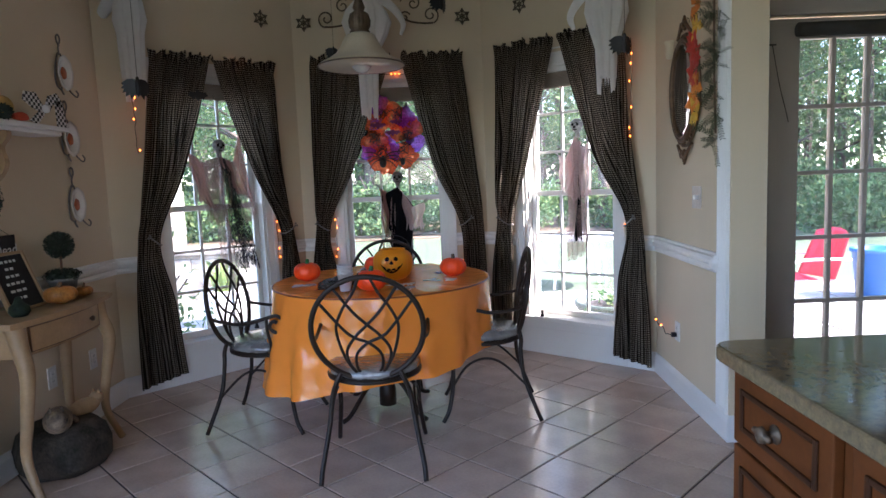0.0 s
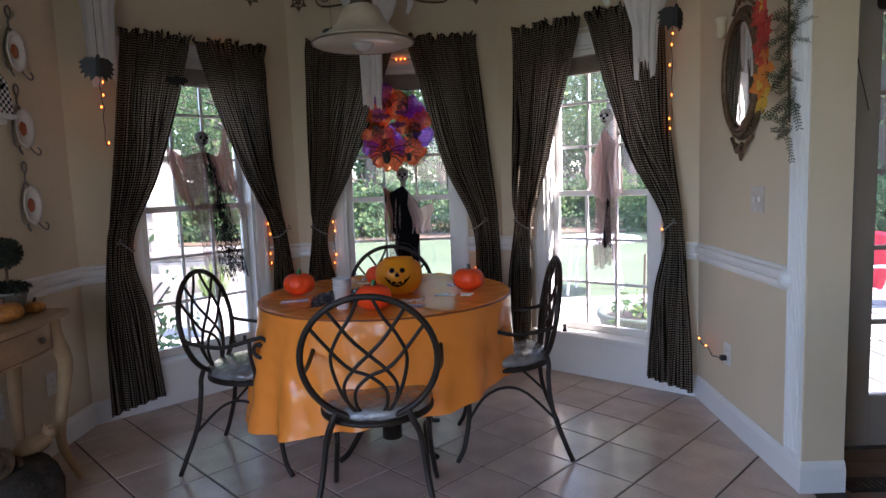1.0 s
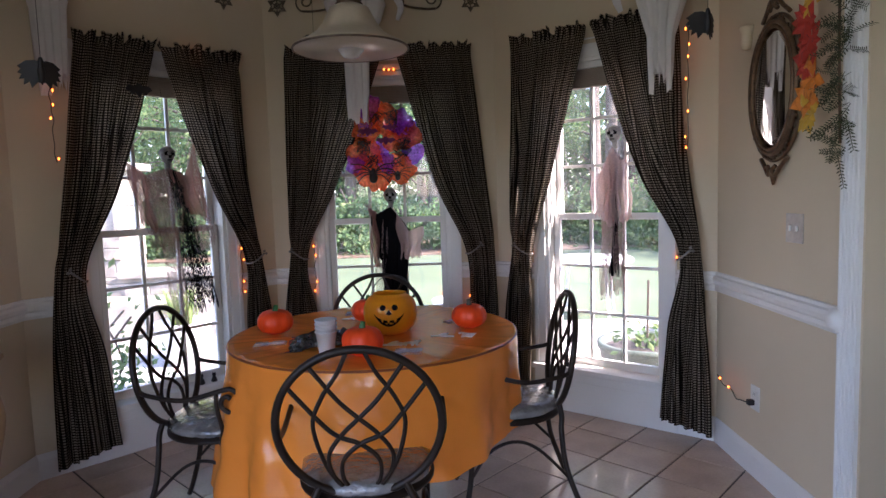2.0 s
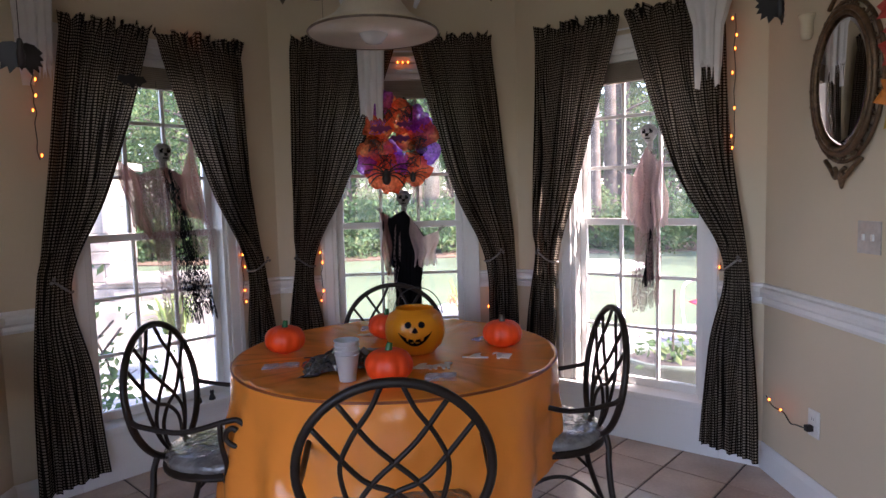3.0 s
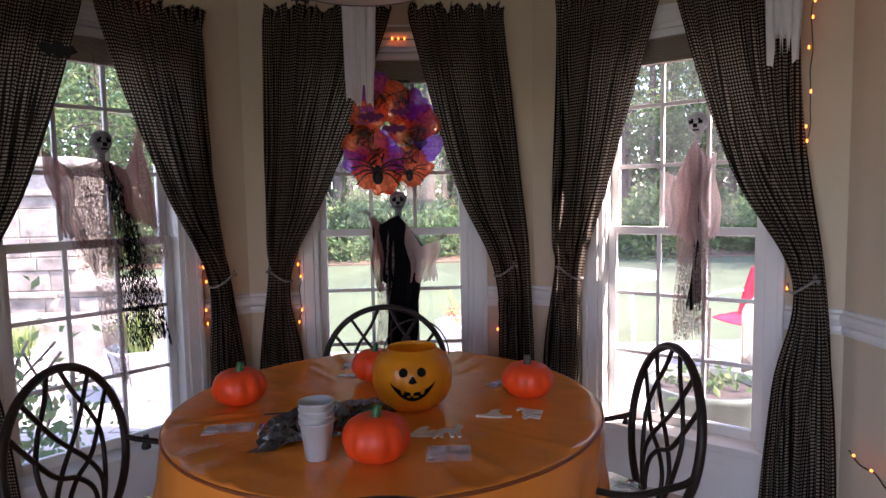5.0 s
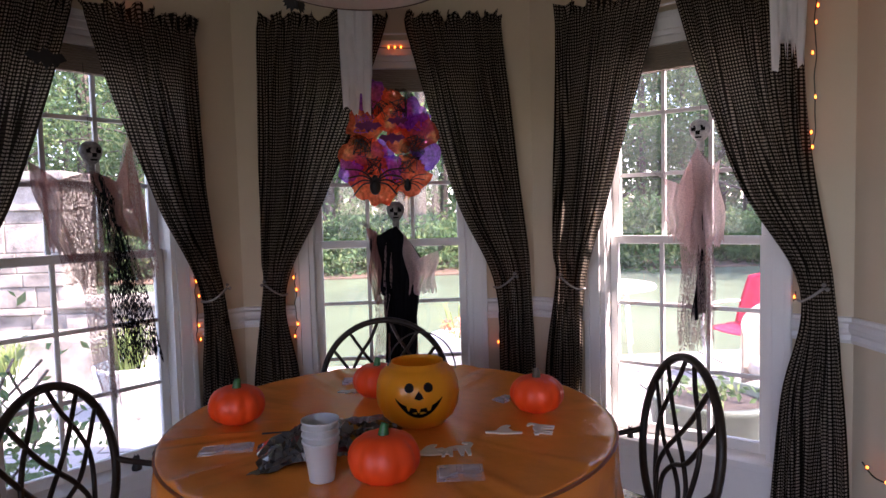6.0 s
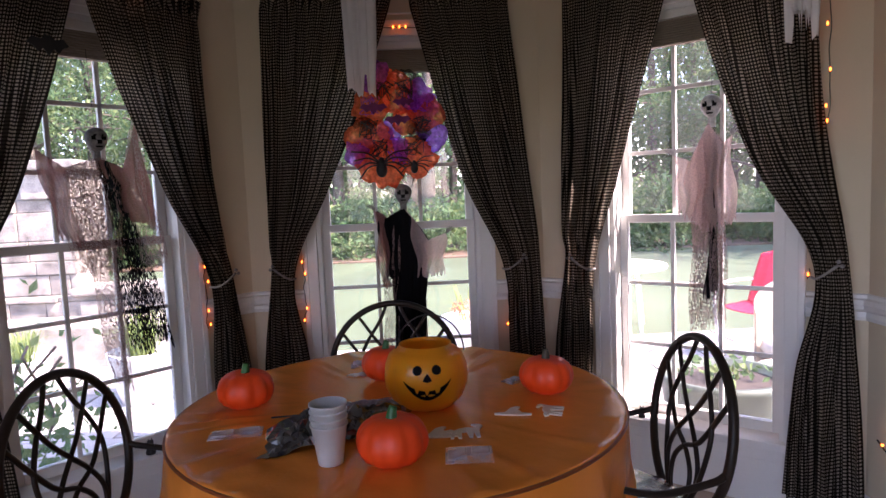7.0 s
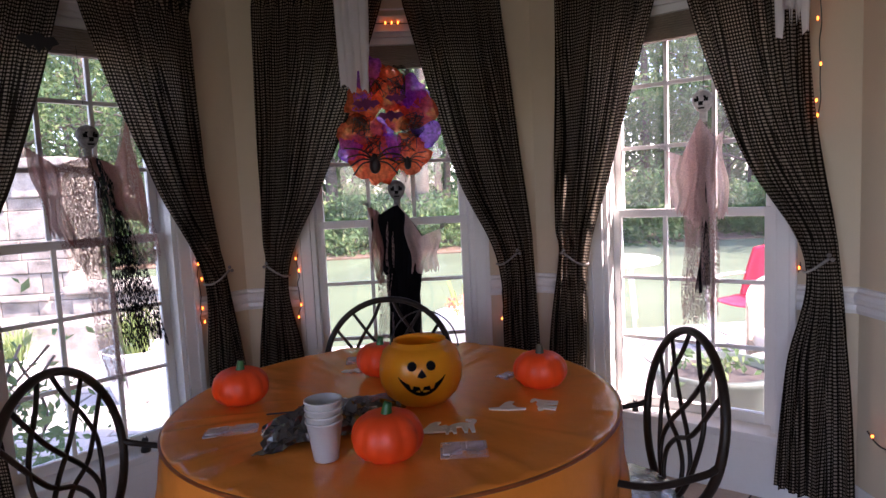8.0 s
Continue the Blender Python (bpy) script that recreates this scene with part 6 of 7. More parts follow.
part("mirror_glass", bm, mm, mir, "silvered oval glass", smooth=True)
def oval(a, b, z, n=72):
    return [(a * math.cos(2 * math.pi * k / n), b * math.sin(2 * math.pi * k / n), z) for k in range(n)]
for a, b, z, r in ((A + 0.004, B + 0.004, 0.036, 0.009), (A + 0.022, B + 0.022, 0.032, 0.012), (A + 0.05, B + 0.05, 0.018, 0.008)):
    bm = bmesh.new()
    tube(bm, oval(a, b, z), r, 8, True)
    part("frame_ring", bm, M["gold"], mir, smooth=True)
rnd = random.Random(12)
for k in range(26):
    t = 2 * math.pi * k / 26
    cx, cy = (A + 0.036) * math.cos(t), (B + 0.036) * math.sin(t)
    n = 14
    bm = bmesh.new()
    sg = 1 if k % 2 else -1
    tube(bm, [(cx + 0.017 * (1 - 0.75 * q / n) * math.cos(t + sg * 5.5 * q / n), cy + 0.017 * (1 - 0.75 * q / n) * math.sin(t + sg * 5.5 * q / n), 0.022 + 0.008 * q / n) for q in range(n)], 0.0055, 6)
    part("carved_scroll", bm, M["gold"], mir, smooth=True)
for sgn in (1, -1):
    bm = bmesh.new()
    y0 = sgn * (B + 0.06)
    for s in (-1, 1):
        tube(bm, smooth_line([(s * 0.10, y0 - sgn * 0.02, 0.02), (s * 0.06, y0 + sgn * 0.015, 0.025), (s * 0.025, y0 + sgn * 0.05, 0.03), (s * 0.012, y0 + sgn * 0.03, 0.035), (s * 0.03, y0 + sgn * 0.012, 0.03)], 6), 0.009, 8)
    lathe(bm, [(0.0, -0.02), (0.014, -0.012), (0.018, 0.0), (0.012, 0.02), (0.006, 0.045), (0.0, 0.05)], 14, pose(0, y0 + sgn * 0.045, 0.022, -90 * sgn, 0, 0))
    part("crest" if sgn > 0 else "pendant", bm, M["gold"], mir, smooth=True)

# ---- autumn garland on the trim ----
M["leaf_olive"] = mat("olive_leaves", (0.06, 0.075, 0.025), 0.7, vary=0.35, scale=60, island=0.35)
M["silk_red"] = mat("red_silk_leaf", (0.55, 0.04, 0.02), 0.6, vary=0.2, island=0.2)
M["silk_orange"] = mat("orange_silk_leaf", (0.75, 0.22, 0.02), 0.6, vary=0.2, island=0.2)
M["silk_yellow"] = mat("yellow_silk_leaf", (0.72, 0.42, 0.04), 0.6, vary=0.2, island=0.2)
gar = thing("autumn_garland", pose(XR - 0.03, 3.28, 0), "garland of olive, red and yellow silk leaves on the trim", "garland")
bm = bmesh.new()
tube(bm, smooth_line([(0, 0.0, 2.75), (-0.005, 0.01, 2.3), (-0.01, 0.0, 1.9), (-0.005, -0.01, 1.5)], 6), 0.005, 6)
part("vine", bm, M["wood_edge"], gar)
rnd = random.Random(21)
bm = bmesh.new()
for k in range(120):
    z = rnd.uniform(1.46, 2.74)
    o = Vector((-0.012, rnd.uniform(-0.07, 0.0), z))
    d = Vector((rnd.uniform(-0.7, 0.1), rnd.gauss(-0.1, 0.6), rnd.uniform(-1.0, 0.3))).normalized()
    L = rnd.uniform(0.07, 0.14)
    tube(bm, [o, o + d * L], 0.0012, 4)
    w = d.cross(Vector((rnd.random(), rnd.random(), rnd.random()))).normalized()
    for q in range(9):
        p = o + d * L * (0.2 + 0.1 * q)
        for s in (-1, 1):
            e = (d * 0.5 + w * s).normalized() * rnd.uniform(0.012, 0.022)
            nrm = d.cross(e).normalized()
            bm.faces.new([bm.verts.new(c) for c in (p, p + e * 0.5 + d * 0.003, p + e, p + e * 0.5 - d * 0.003)])
part("olive_sprays", bm, M["leaf_olive"], gar)
for z, y, col in ((2.68, 0.03, "silk_red"), (2.55, 0.05, "silk_orange"), (2.42, 0.02, "silk_yellow"), (2.30, 0.05, "silk_orange"), (2.21, 0.03, "silk_red"), (2.12, 0.045, "silk_orange"), (2.03, 0.04, "silk_yellow"), (1.94, 0.055, "silk_red"), (1.87, 0.045, "silk_red"), (1.80, 0.05, "silk_red"), (1.74, 0.045, "silk_orange"), (1.67, 0.05, "silk_orange"), (1.61, 0.045, "silk_yellow")):
    bm = bmesh.new()
    o = Vector((-0.065, y + 0.02, z))
    hub = bm.verts.new(o)
    for k in range(11):
        a = 2 * math.pi * k / 11 + rnd.random()
        L = rnd.uniform(0.055, 0.095)
        d = Vector((-0.35 + rnd.uniform(-0.2, 0.2), math.cos(a), math.sin(a))).normalized()
        w = d.cross(Vector((1, 0, 0))).normalized() * L * 0.3
        v = [hub] + [bm.verts.new(c) for c in (o + d * L * 0.5 + w, o + d * L + Vector((0.01, 0, 0)), o + d * L * 0.5 - w, o + d * L * 0.5 + Vector((-0.008, 0, 0)))]
        bm.faces.new((v[0], v[1], v[4]))
        bm.faces.new((v[1], v[2], v[4]))
        bm.faces.new((v[2], v[3], v[4]))
        bm.faces.new((v[3], v[0], v[4]))
    part("silk_bloom", bm, M[col], gar)

# ---- garden door ----
M["door_paint"] = mat("grey_taupe_door_paint", (0.40, 0.36, 0.32), 0.4, vary=0.04, scale=5, fine=90)
dr = thing("door_1", pose((DX0 + DX1) / 2, YD + 0.02, 0), "taupe garden door with fifteen glass panes", "door", kind="structure")
dw, dh = (DX1 - DX0) / 2 - 0.012, DZ - 0.012
gx, gz0, gz1 = dw - 0.186, 0.25, dh - 0.103
part("door_stile", boxed(-dw, -gx, 0, 0.045, 0.008, dh, 0.003), M["door_paint"], dr)
part("door_stile", boxed(gx, dw, 0, 0.045, 0.008, dh, 0.003), M["door_paint"], dr)
part("door_rail", boxed(-gx, gx, 0, 0.045, 0.008, gz0, 0.003), M["door_paint"], dr)
part("door_rail", boxed(-gx, gx, 0, 0.045, gz1, dh, 0.003), M["door_paint"], dr)
for k in (1, 2):
    x = -gx + 2 * gx * k / 3
    part("muntin", boxed(x - 0.011, x + 0.011, 0.006, 0.038, gz0, gz1, 0.003), M["door_paint"], dr)
for k in range(1, 5):
    z = gz0 + (gz1 - gz0) * k / 5
    part("muntin", boxed(-gx, gx, 0.008, 0.036, z - 0.011, z + 0.011, 0.003), M["door_paint"], dr)
for a in range(3):
    for c in range(5):
        xa, xb = -gx + 2 * gx * a / 3, -gx + 2 * gx * (a + 1) / 3
        za, zb = gz0 + (gz1 - gz0) * c / 5, gz0 + (gz1 - gz0) * (c + 1) / 5
        p = part("pane", boxed(xa + 0.004, xb - 0.004, 0.020, 0.023, za + 0.004, zb - 0.004), M["glass"], dr)
        p.visible_shadow = False
for z in (0.3, 1.08, 1.75):
    bm = bmesh.new()
    tube(bm, [(-dw - 0.004, -0.008, z - 0.05), (-dw - 0.004, -0.008, z + 0.05)], 0.007, 8)
    part("hinge", bm, M["bronze"], dr, "dark hinge")
bm = bmesh.new()
lathe(bm, [(0.0, 0.0), (0.03, 0.0), (0.03, 0.006), (0.012, 0.012), (0.012, 0.04), (0.026, 0.05), (0.026, 0.068), (0.0, 0.075)], 20, pose(dw - 0.06, 0, 0.95, 90, 0, 0))
part("door_knob", bm, M["bronze"], dr, "bronze knob", smooth=True)
bm = bmesh.new()
box(bm, DX0 - 0.075, DX0, YD - 0.018, YD, 0, DZ + 0.075, 0.004)
box(bm, DX1, DX1 + 0.075, YD - 0.018, YD, 0, DZ + 0.075, 0.004)
box(bm, DX0, DX1, YD - 0.018, YD, DZ, DZ + 0.075, 0.004)
tagged(part("trim", bm, M["door_paint"]), "taupe casing around the garden door", "trim", kind="structure")
hb = thing("door_shade", pose((DX0 + DX1) / 2, YD - 0.018, 0), "dark rolled shade above the door panes", "blind")
bm = bmesh.new()
tube(bm, [(-gx - 0.03, 0.004, 2.025), (gx + 0.03, 0.004, 2.025)], 0.036, 14)
part("roll", bm, mat("dark_shade_cloth", (0.05, 0.045, 0.04), 0.8, vary=0.2), hb, smooth=True)
hk = thing("hook_with_cord", pose(DX0 + 0.03, YD - 0.005, 0), "thin dark cord hung from a hook on the door", "cord")
bm = bmesh.new()
tube(bm, smooth_line([(-0.03, 0, 1.955), (0.03, 0, 1.955)], 3), 0.004, 6)
tube(bm, smooth_line([(0.01, -0.004, 1.95), (0.05, -0.003, 1.75), (0.085, -0.002, 1.62), (0.10, -0.001, 1.56)], 5), 0.002, 5)
part("cord", bm, M["black"], hk)

# wooden floor by the door, its planks, and the floor vent
for k in range(9):
    ya = 2.45 + 0.122 * k
    pk = tagged(part("plank", boxed(XR + (FLARE + 0.002 if ya + 0.122 < 3.18 else 0.17), XK, ya, ya + 0.120, -0.008, 0.0, 0.0015), M["wood_floor"], floor))
part("plank", boxed(XR + FLARE + 0.002, XK, -0.49, 2.448, -0.008, -0.001), M["wood_floor"], floor)
vent = thing("floor_vent", pose(1.76, 3.22, 0), "dark metal floor vent in the wooden floor", "vent")
part("frame", boxed(-0.15, 0.15, -0.06, 0.06, 0.0, 0.003, 0.001), M["black"], vent)
for k in range(12):
    part("slat", boxed(-0.13 + 0.022 * k, -0.12 + 0.022 * k, -0.045, 0.045, 0.003, 0.007), M["bronze"], vent)

# ---- kitchen island ----
M["granite"] = mat("brown_granite", (0.17, 0.125, 0.065), 0.09, vary=0.45, scale=55, fine=220, bump=0.0, coat=0.0, spec=0.35, color2=(0.09, 0.065, 0.04))
M["cherry"] = mat("stained_cherry", (0.12, 0.036, 0.009), 0.5, vary=0.25, scale=6, fine=55, bump=0.1, spec=0.15)
M["cherry_dark"] = mat("dark_cherry_moulding", (0.045, 0.016, 0.006), 0.5, vary=0.25, scale=12, fine=70, spec=0.2)
IX, IY = 0.715, 1.64
isl = thing("kitchen_island", pose(0, 0, 0), "cherry cabinet island with panelled drawers", "cabinet")
part("body", boxed(IX + 0.02, 1.9, -0.44, IY, 0.09, 0.885), M["cherry"], isl)
part("plinth", boxed(IX + 0.09, 1.85, -0.42, IY - 0.06, 0.0, 0.09), M["cherry"], isl)
def front(y0, y1, z0, z1, parent, knobs=1):
    d = part("drawer", boxed(IX - 0.002, IX + 0.02, y0, y1, z0, z1, 0.004), M["cherry"], parent)
    f = 0.05
    bm = bmesh.new()
    for b in ((y0 + f, y1 - f, z0 + f - 0.012, z0 + f), (y0 + f, y1 - f, z1 - f, z1 - f + 0.012), (y0 + f - 0.012, y0 + f, z0 + f - 0.012, z1 - f + 0.012), (y1 - f, y1 - f + 0.012, z0 + f - 0.012, z1 - f + 0.012)):
        box(bm, IX - 0.009, IX - 0.002, *b, 0.003)
    part("panel_moulding", bm, M["cherry_dark"], d, "dark moulding round the panel")
    bm = bmesh.new()
    lathe(bm, [(0.0, 0.0), (0.02, 0.0), (0.02, 0.004), (0.007, 0.008), (0.007, 0.02), (0.018, 0.026), (0.016, 0.036), (0.0, 0.04)], 16, pose(IX - 0.002, (y0 + y1) / 2, (z0 + z1) / 2, 0, -90, 0))
    tube(bm, [(IX - 0.03, (y0 + y1) / 2 - 0.03, (z0 + z1) / 2), (IX - 0.034, (y0 + y1) / 2, (z0 + z1) / 2 + 0.004), (IX - 0.03, (y0 + y1) / 2 + 0.03, (z0 + z1) / 2)], 0.007, 8)
    part("pull", bm, M["bronze"], d, "dark bronze pull", smooth=True)
for ya, yb in ((1.27, 1.632), (0.86, 1.22), (0.45, 0.81)):
    for z0, z1 in ((0.70, 0.872), (0.49, 0.692), (0.11, 0.482)):
        front(ya, yb, z0, z1, isl)
top = thing("granite_worktop", pose(0, 0, 0), "polished brown granite worktop on the island", "worktop")
bm = bmesh.new()
cr = 0.06
out = [(1.95, -0.48), (1.95, IY + 0.05)] + [(IX - 0.04 + cr - cr * math.sin(t), IY + 0.05 - cr + cr * math.cos(t)) for t in [math.pi / 2 * k / 6 for k in range(7)]] + [(IX - 0.04, -0.48)]
prism(bm, out[::-1], 0.885, 0.92)
bmesh.ops.recalc_face_normals(bm, faces=bm.faces[:])
bmesh.ops.bevel(bm, geom=[e for e in bm.edges if abs(e.verts[0].co.z - e.verts[1].co.z) < 1e-6], offset=0.009, segments=3, profile=0.6, affect="EDGES")
part("slab", bm, M["granite"], top)

# small black cats and a bottle on the sills
def sill_cat(i, s, h):
    c = thing("cat_figurine", in_window(i, s, -0.02, SILL), "tiny black cat figurine on the window sill", "figurine", "cat figurines")
    bm = bmesh.new()
    lathe(bm, [(0.0, 0.0), (0.016, 0.0), (0.018, 0.012), (0.012, 0.03), (0.008, 0.036), (0.012, 0.044), (0.011, 0.054), (0.0, 0.058)], 14, Matrix.Diagonal((h / 0.06,) * 3 + (1,)))
    for sx in (-1, 1):
        lathe(bm, [(0.004, 0.0), (0.0, 0.012)], 6, Matrix.Translation((sx * 0.007, 0, h * 0.9)))
    part("doll", bm, M["black"], c, smooth=True)
sill_cat(0, 0.86, 0.07)
sill_cat(0, 0.94, 0.06)
sill_cat(2, 0.50, 0.055)


# ---- outside ----
GZ = -0.16
M["lawn"] = mat("lawn", (0.075, 0.105, 0.05), 0.9, vary=0.3, scale=0.5, fine=25, bump=0.5, color2=(0.035, 0.055, 0.026))
M["patio"] = mat("pale_flagstone", (0.34, 0.315, 0.28), 0.8, vary=0.15, scale=3, fine=50, bump=0.3, per_object=0.12)
M["stone"] = mat("pale_wall_stone", (0.36, 0.32, 0.265), 0.85, vary=0.4, scale=5, fine=60, bump=0.5, bump_dist=0.01, per_object=0.18)
M["mulch"] = mat("leaf_litter", (0.16, 0.10, 0.06), 0.95, vary=0.35, scale=2, fine=40, bump=0.6)
bm = bmesh.new()
bmesh.ops.create_grid(bm, x_segments=60, y_segments=60, size=160)
for v in bm.verts:
    far = max(0.0, math.hypot(v.co.x, v.co.y) - 25)
    v.co.z = 0.01 * far
tagged(part("ground", bm, M["lawn"], smooth=True), "mown green lawn reaching to the woods", "lawn", kind="structure")
bpy.data.objects["ground"].location = (0, 0, GZ)
bm = bmesh.new()
prism(bm, [(-9, 17.5), (-4, 16.6), (3, 17.0), (11, 16.4), (20, 17.5), (26, 24), (-14, 24)], GZ - 0.02, GZ + 0.03)
tagged(part("ground_mulch", bm, M["mulch"]), "brown leaf litter under the trees", "ground", kind="structure")
pat = tagged(part("pavement", boxed(-7.5, 7.5, 3.75, 8.2, GZ - 0.1, GZ + 0.004), M["grout"]), "pale flagstone patio beside the house", "patio", kind="structure")
rnd = random.Random(31)
yy = 3.8
while yy < 8.1:
    h = rnd.uniform(0.42, 0.62)
    x = -7.4 + rnd.uniform(0, 0.3)
    while x < 7.3:
        w = rnd.uniform(0.5, 0.95)
        part("flagstone", boxed(x, min(7.45, x + w - 0.02), yy, min(8.18, yy + h - 0.02), GZ, GZ + 0.022 + rnd.uniform(0, 0.006), 0.006), M["patio"], pat)
        x += w
    yy += h

# rough stone hearth wall at the patio's side
hearth = thing("stone_wall", pose(-4.0, 9.0, GZ), "pale rough stone garden wall with a raised chimney", "wall")
rnd = random.Random(33)
def course(x0, x1, y0, y1, z0, z1):
    z = z0
    while z < z1 - 0.04:
        h = min(rnd.uniform(0.12, 0.34), z1 - z)
        x = x0
        while x < x1 - 0.05:
            w = min(rnd.uniform(0.2, 0.75), x1 - x)
            o = rnd.uniform(-0.02, 0.03)
            part("stone", boxed(x + 0.002, x + w - 0.002, y0 - o, y1 + o, z + 0.002, z + h - 0.002, 0.012), M["stone"], hearth)
            x += w
        z += h
course(-2.6, 1.7, -0.25, 0.25, 0.0, 0.62)
course(-1.6, 0.2, -0.1, 0.6, 0.62, 1.95)
part("mortar_core", boxed(-2.58, 1.68, -0.215, 0.215, 0.0, 0.61), M["patio"], hearth)
part("mortar_core", boxed(-1.58, 0.18, -0.065, 0.565, 0.61, 1.94), M["patio"], hearth)
part("cap_stone", boxed(-1.7, 0.3, -0.2, 0.7, 1.95, 2.05, 0.02), M["stone"], hearth)
part("cap_stone", boxed(0.2, 1.75, -0.3, 0.3, 0.62, 0.70, 0.02), M["stone"], hearth)
part("seat_ledge", boxed(-1.8, 1.6, -0.95, -0.28, 0.0, 0.42, 0.02), M["stone"], hearth)

M["leaf"] = cloth("green_leaves", (0.13, 0.22, 0.095), 0.5, 0.0, 2.0, 0.25)
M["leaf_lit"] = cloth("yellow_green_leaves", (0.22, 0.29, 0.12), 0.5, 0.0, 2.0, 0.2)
M["bark"] = mat("grey_brown_bark", (0.13, 0.10, 0.075), 0.95, vary=0.3, scale=4, fine=30, bump=0.8, bump_dist=0.02)
def leaves(n, place, size, seed, green=0.7):
    """Many small leaves, each a bent blade, where place(rnd) puts them."""
    rnd = random.Random(seed)
    V, F, MI = [], [], []
    for k in range(n):
        p = place(rnd)
        d = Vector((rnd.gauss(0, 1), rnd.gauss(0, 1), rnd.gauss(0, 0.7))).normalized()
        a = d.orthogonal().normalized()
        b = d.cross(a)
        t = rnd.random() * 6.28
        u, w = a * math.cos(t) + b * math.sin(t), b * math.cos(t) - a * math.sin(t)
        s = size * rnd.uniform(0.6, 1.4)
        i = len(V)
        V += [p + u * s, p + w * s * 0.5 + d * s * 0.15, p - u * s, p - w * s * 0.5 + d * s * 0.15]
        F.append((i, i + 1, i + 2, i + 3))
        MI.append(0 if rnd.random() < green else 1)
    me = bpy.data.meshes.new("crown")
    me.from_pydata([tuple(v) for v in V], [], F)
    me.polygons.foreach_set("material_index", MI)
    me.materials.append(M["leaf"])
    me.materials.append(M["leaf_lit"])
    return me


def tree(seed, height, crown_low, spread, n):
    rnd = random.Random(seed)
    t = thing("tree", Matrix.Identity(4), "tall slender woodland tree with green leaves", "tree", "trees behind the lawn")
    bm = bmesh.new()
    bx, by = rnd.uniform(-0.3, 0.3), rnd.uniform(-0.3, 0.3)
    trunk = smooth_line([(0, 0, -0.1), (bx * 0.2, by * 0.2, height * 0.3), (bx, by, height * 0.65), (bx * 1.2, by, height)], 6)
    r0 = 0.11 + 0.008 * height
    tube(bm, trunk, [r0 * (1 - 0.85 * k / (len(trunk) - 1)) for k in range(len(trunk))], 10)
    tips = []
    for k in range(22):
        f = rnd.uniform(crown_low / height, 0.96)
        o = trunk[min(len(trunk) - 1, int(f * (len(trunk) - 1)))]
        a = rnd.random() * 6.28
        L = spread * (1.15 - f) * rnd.uniform(0.6, 1.2) + 0.5
        e = o + Vector((math.cos(a) * L, math.sin(a) * L, L * rnd.uniform(0.05, 0.6)))
        m = o.lerp(e, 0.5) + Vector((0, 0, 0.1 * L))
        tube(bm, smooth_line([o, m, e], 3), [0.05, 0.045, 0.04, 0.03, 0.024, 0.018, 0.012], 6)
        tips += [(m, 0.45), (e, 0.75), (o.lerp(e, 0.75), 0.6)]
    part("trunk", bm, M["bark"], t, smooth=True)
    def place(r):
        c, s = tips[r.randrange(len(tips))]
        return c + Vector((r.gauss(0, s * 0.75), r.gauss(0, s * 0.75), r.gauss(0, s * 0.5)))
    ob = new("crown", leaves(n, place, 0.058, seed + 1))
    ob.parent = t
    return t


kinds = [tree(41, 13, 2.2, 2.6, 9500), tree(47, 15, 4.0, 2.4, 8500), tree(53, 10, 1.4, 2.4, 9500)]
rnd = random.Random(61)
spots = []
for k in range(46):
    for _ in range(40):
        a = rnd.uniform(-58, 62)
        d = rnd.uniform(17.5, 34)
        p = (-0.2 + d * math.sin(radians(a)), 1.0 + d * math.cos(radians(a)))
        if p[1] > 9 and all(math.hypot(p[0] - q[0], p[1] - q[1]) > 2.0 for q in spots):
            spots.append(p)
            break
spots += [(19, 12.5), (23, 16), (17.5, 17.5), (27, 11), (13.5, 13.5), (24, 19)]
for k, p in enumerate(spots):
    m = pose(p[0], p[1], GZ, 0, 0, rnd.uniform(0, 360)) @ Matrix.Diagonal((*[rnd.uniform(0.85, 1.15)] * 3, 1))
    if k < 3:
        kinds[k].matrix_basis = m
    else:
        copy_thing(kinds[k % 3], m)


def bush(seed, w, h, n, size=0.05):
    b = thing("shrub", Matrix.Identity(4), "low leafy green shrub at the wood's edge", "shrub", "shrubs at the wood's edge")
    rnd = random.Random(seed)
    clumps = [(rnd.uniform(-w, w), rnd.uniform(-w * 0.6, w * 0.6), rnd.uniform(0.15, h * 0.8), rnd.uniform(0.22, 0.42)) for _ in range(16)]
    def place(r):
        x, y, z, s = clumps[r.randrange(len(clumps))]
        return Vector((x + r.gauss(0, s), y + r.gauss(0, s), max(0.02, z + r.gauss(0, s * 0.7))))
    ob = new("foliage", leaves(n, place, size, seed + 2, 0.75))
    ob.parent = b
    bm = bmesh.new()
    for k in range(7):
        tube(bm, smooth_line([(rnd.uniform(-0.1, 0.1), rnd.uniform(-0.1, 0.1), 0), (rnd.uniform(-w, w) * 0.5, rnd.uniform(-0.3, 0.3), h * 0.4), (rnd.uniform(-w, w), rnd.uniform(-0.4, 0.4), h * 0.8)], 4), 0.015, 5)
    part("stems", bm, M["bark"], b)
    return b


shr = [bush(71, 1.2, 1.5, 3600, 0.07), bush(73, 1.0, 2.2, 3600, 0.07)]
for k in range(26):
    a = -58 + 118 * k / 25 + rnd.uniform(-1.5, 1.5)
    d = rnd.uniform(17.0, 19.5)
    m = pose(-0.2 + d * math.sin(radians(a)), 1.0 + d * math.cos(radians(a)), GZ, 0, 0, rnd.uniform(0, 360))
    if k < 2:
        shr[k].matrix_basis = m
    else:
        copy_thing(shr[k % 2], m)
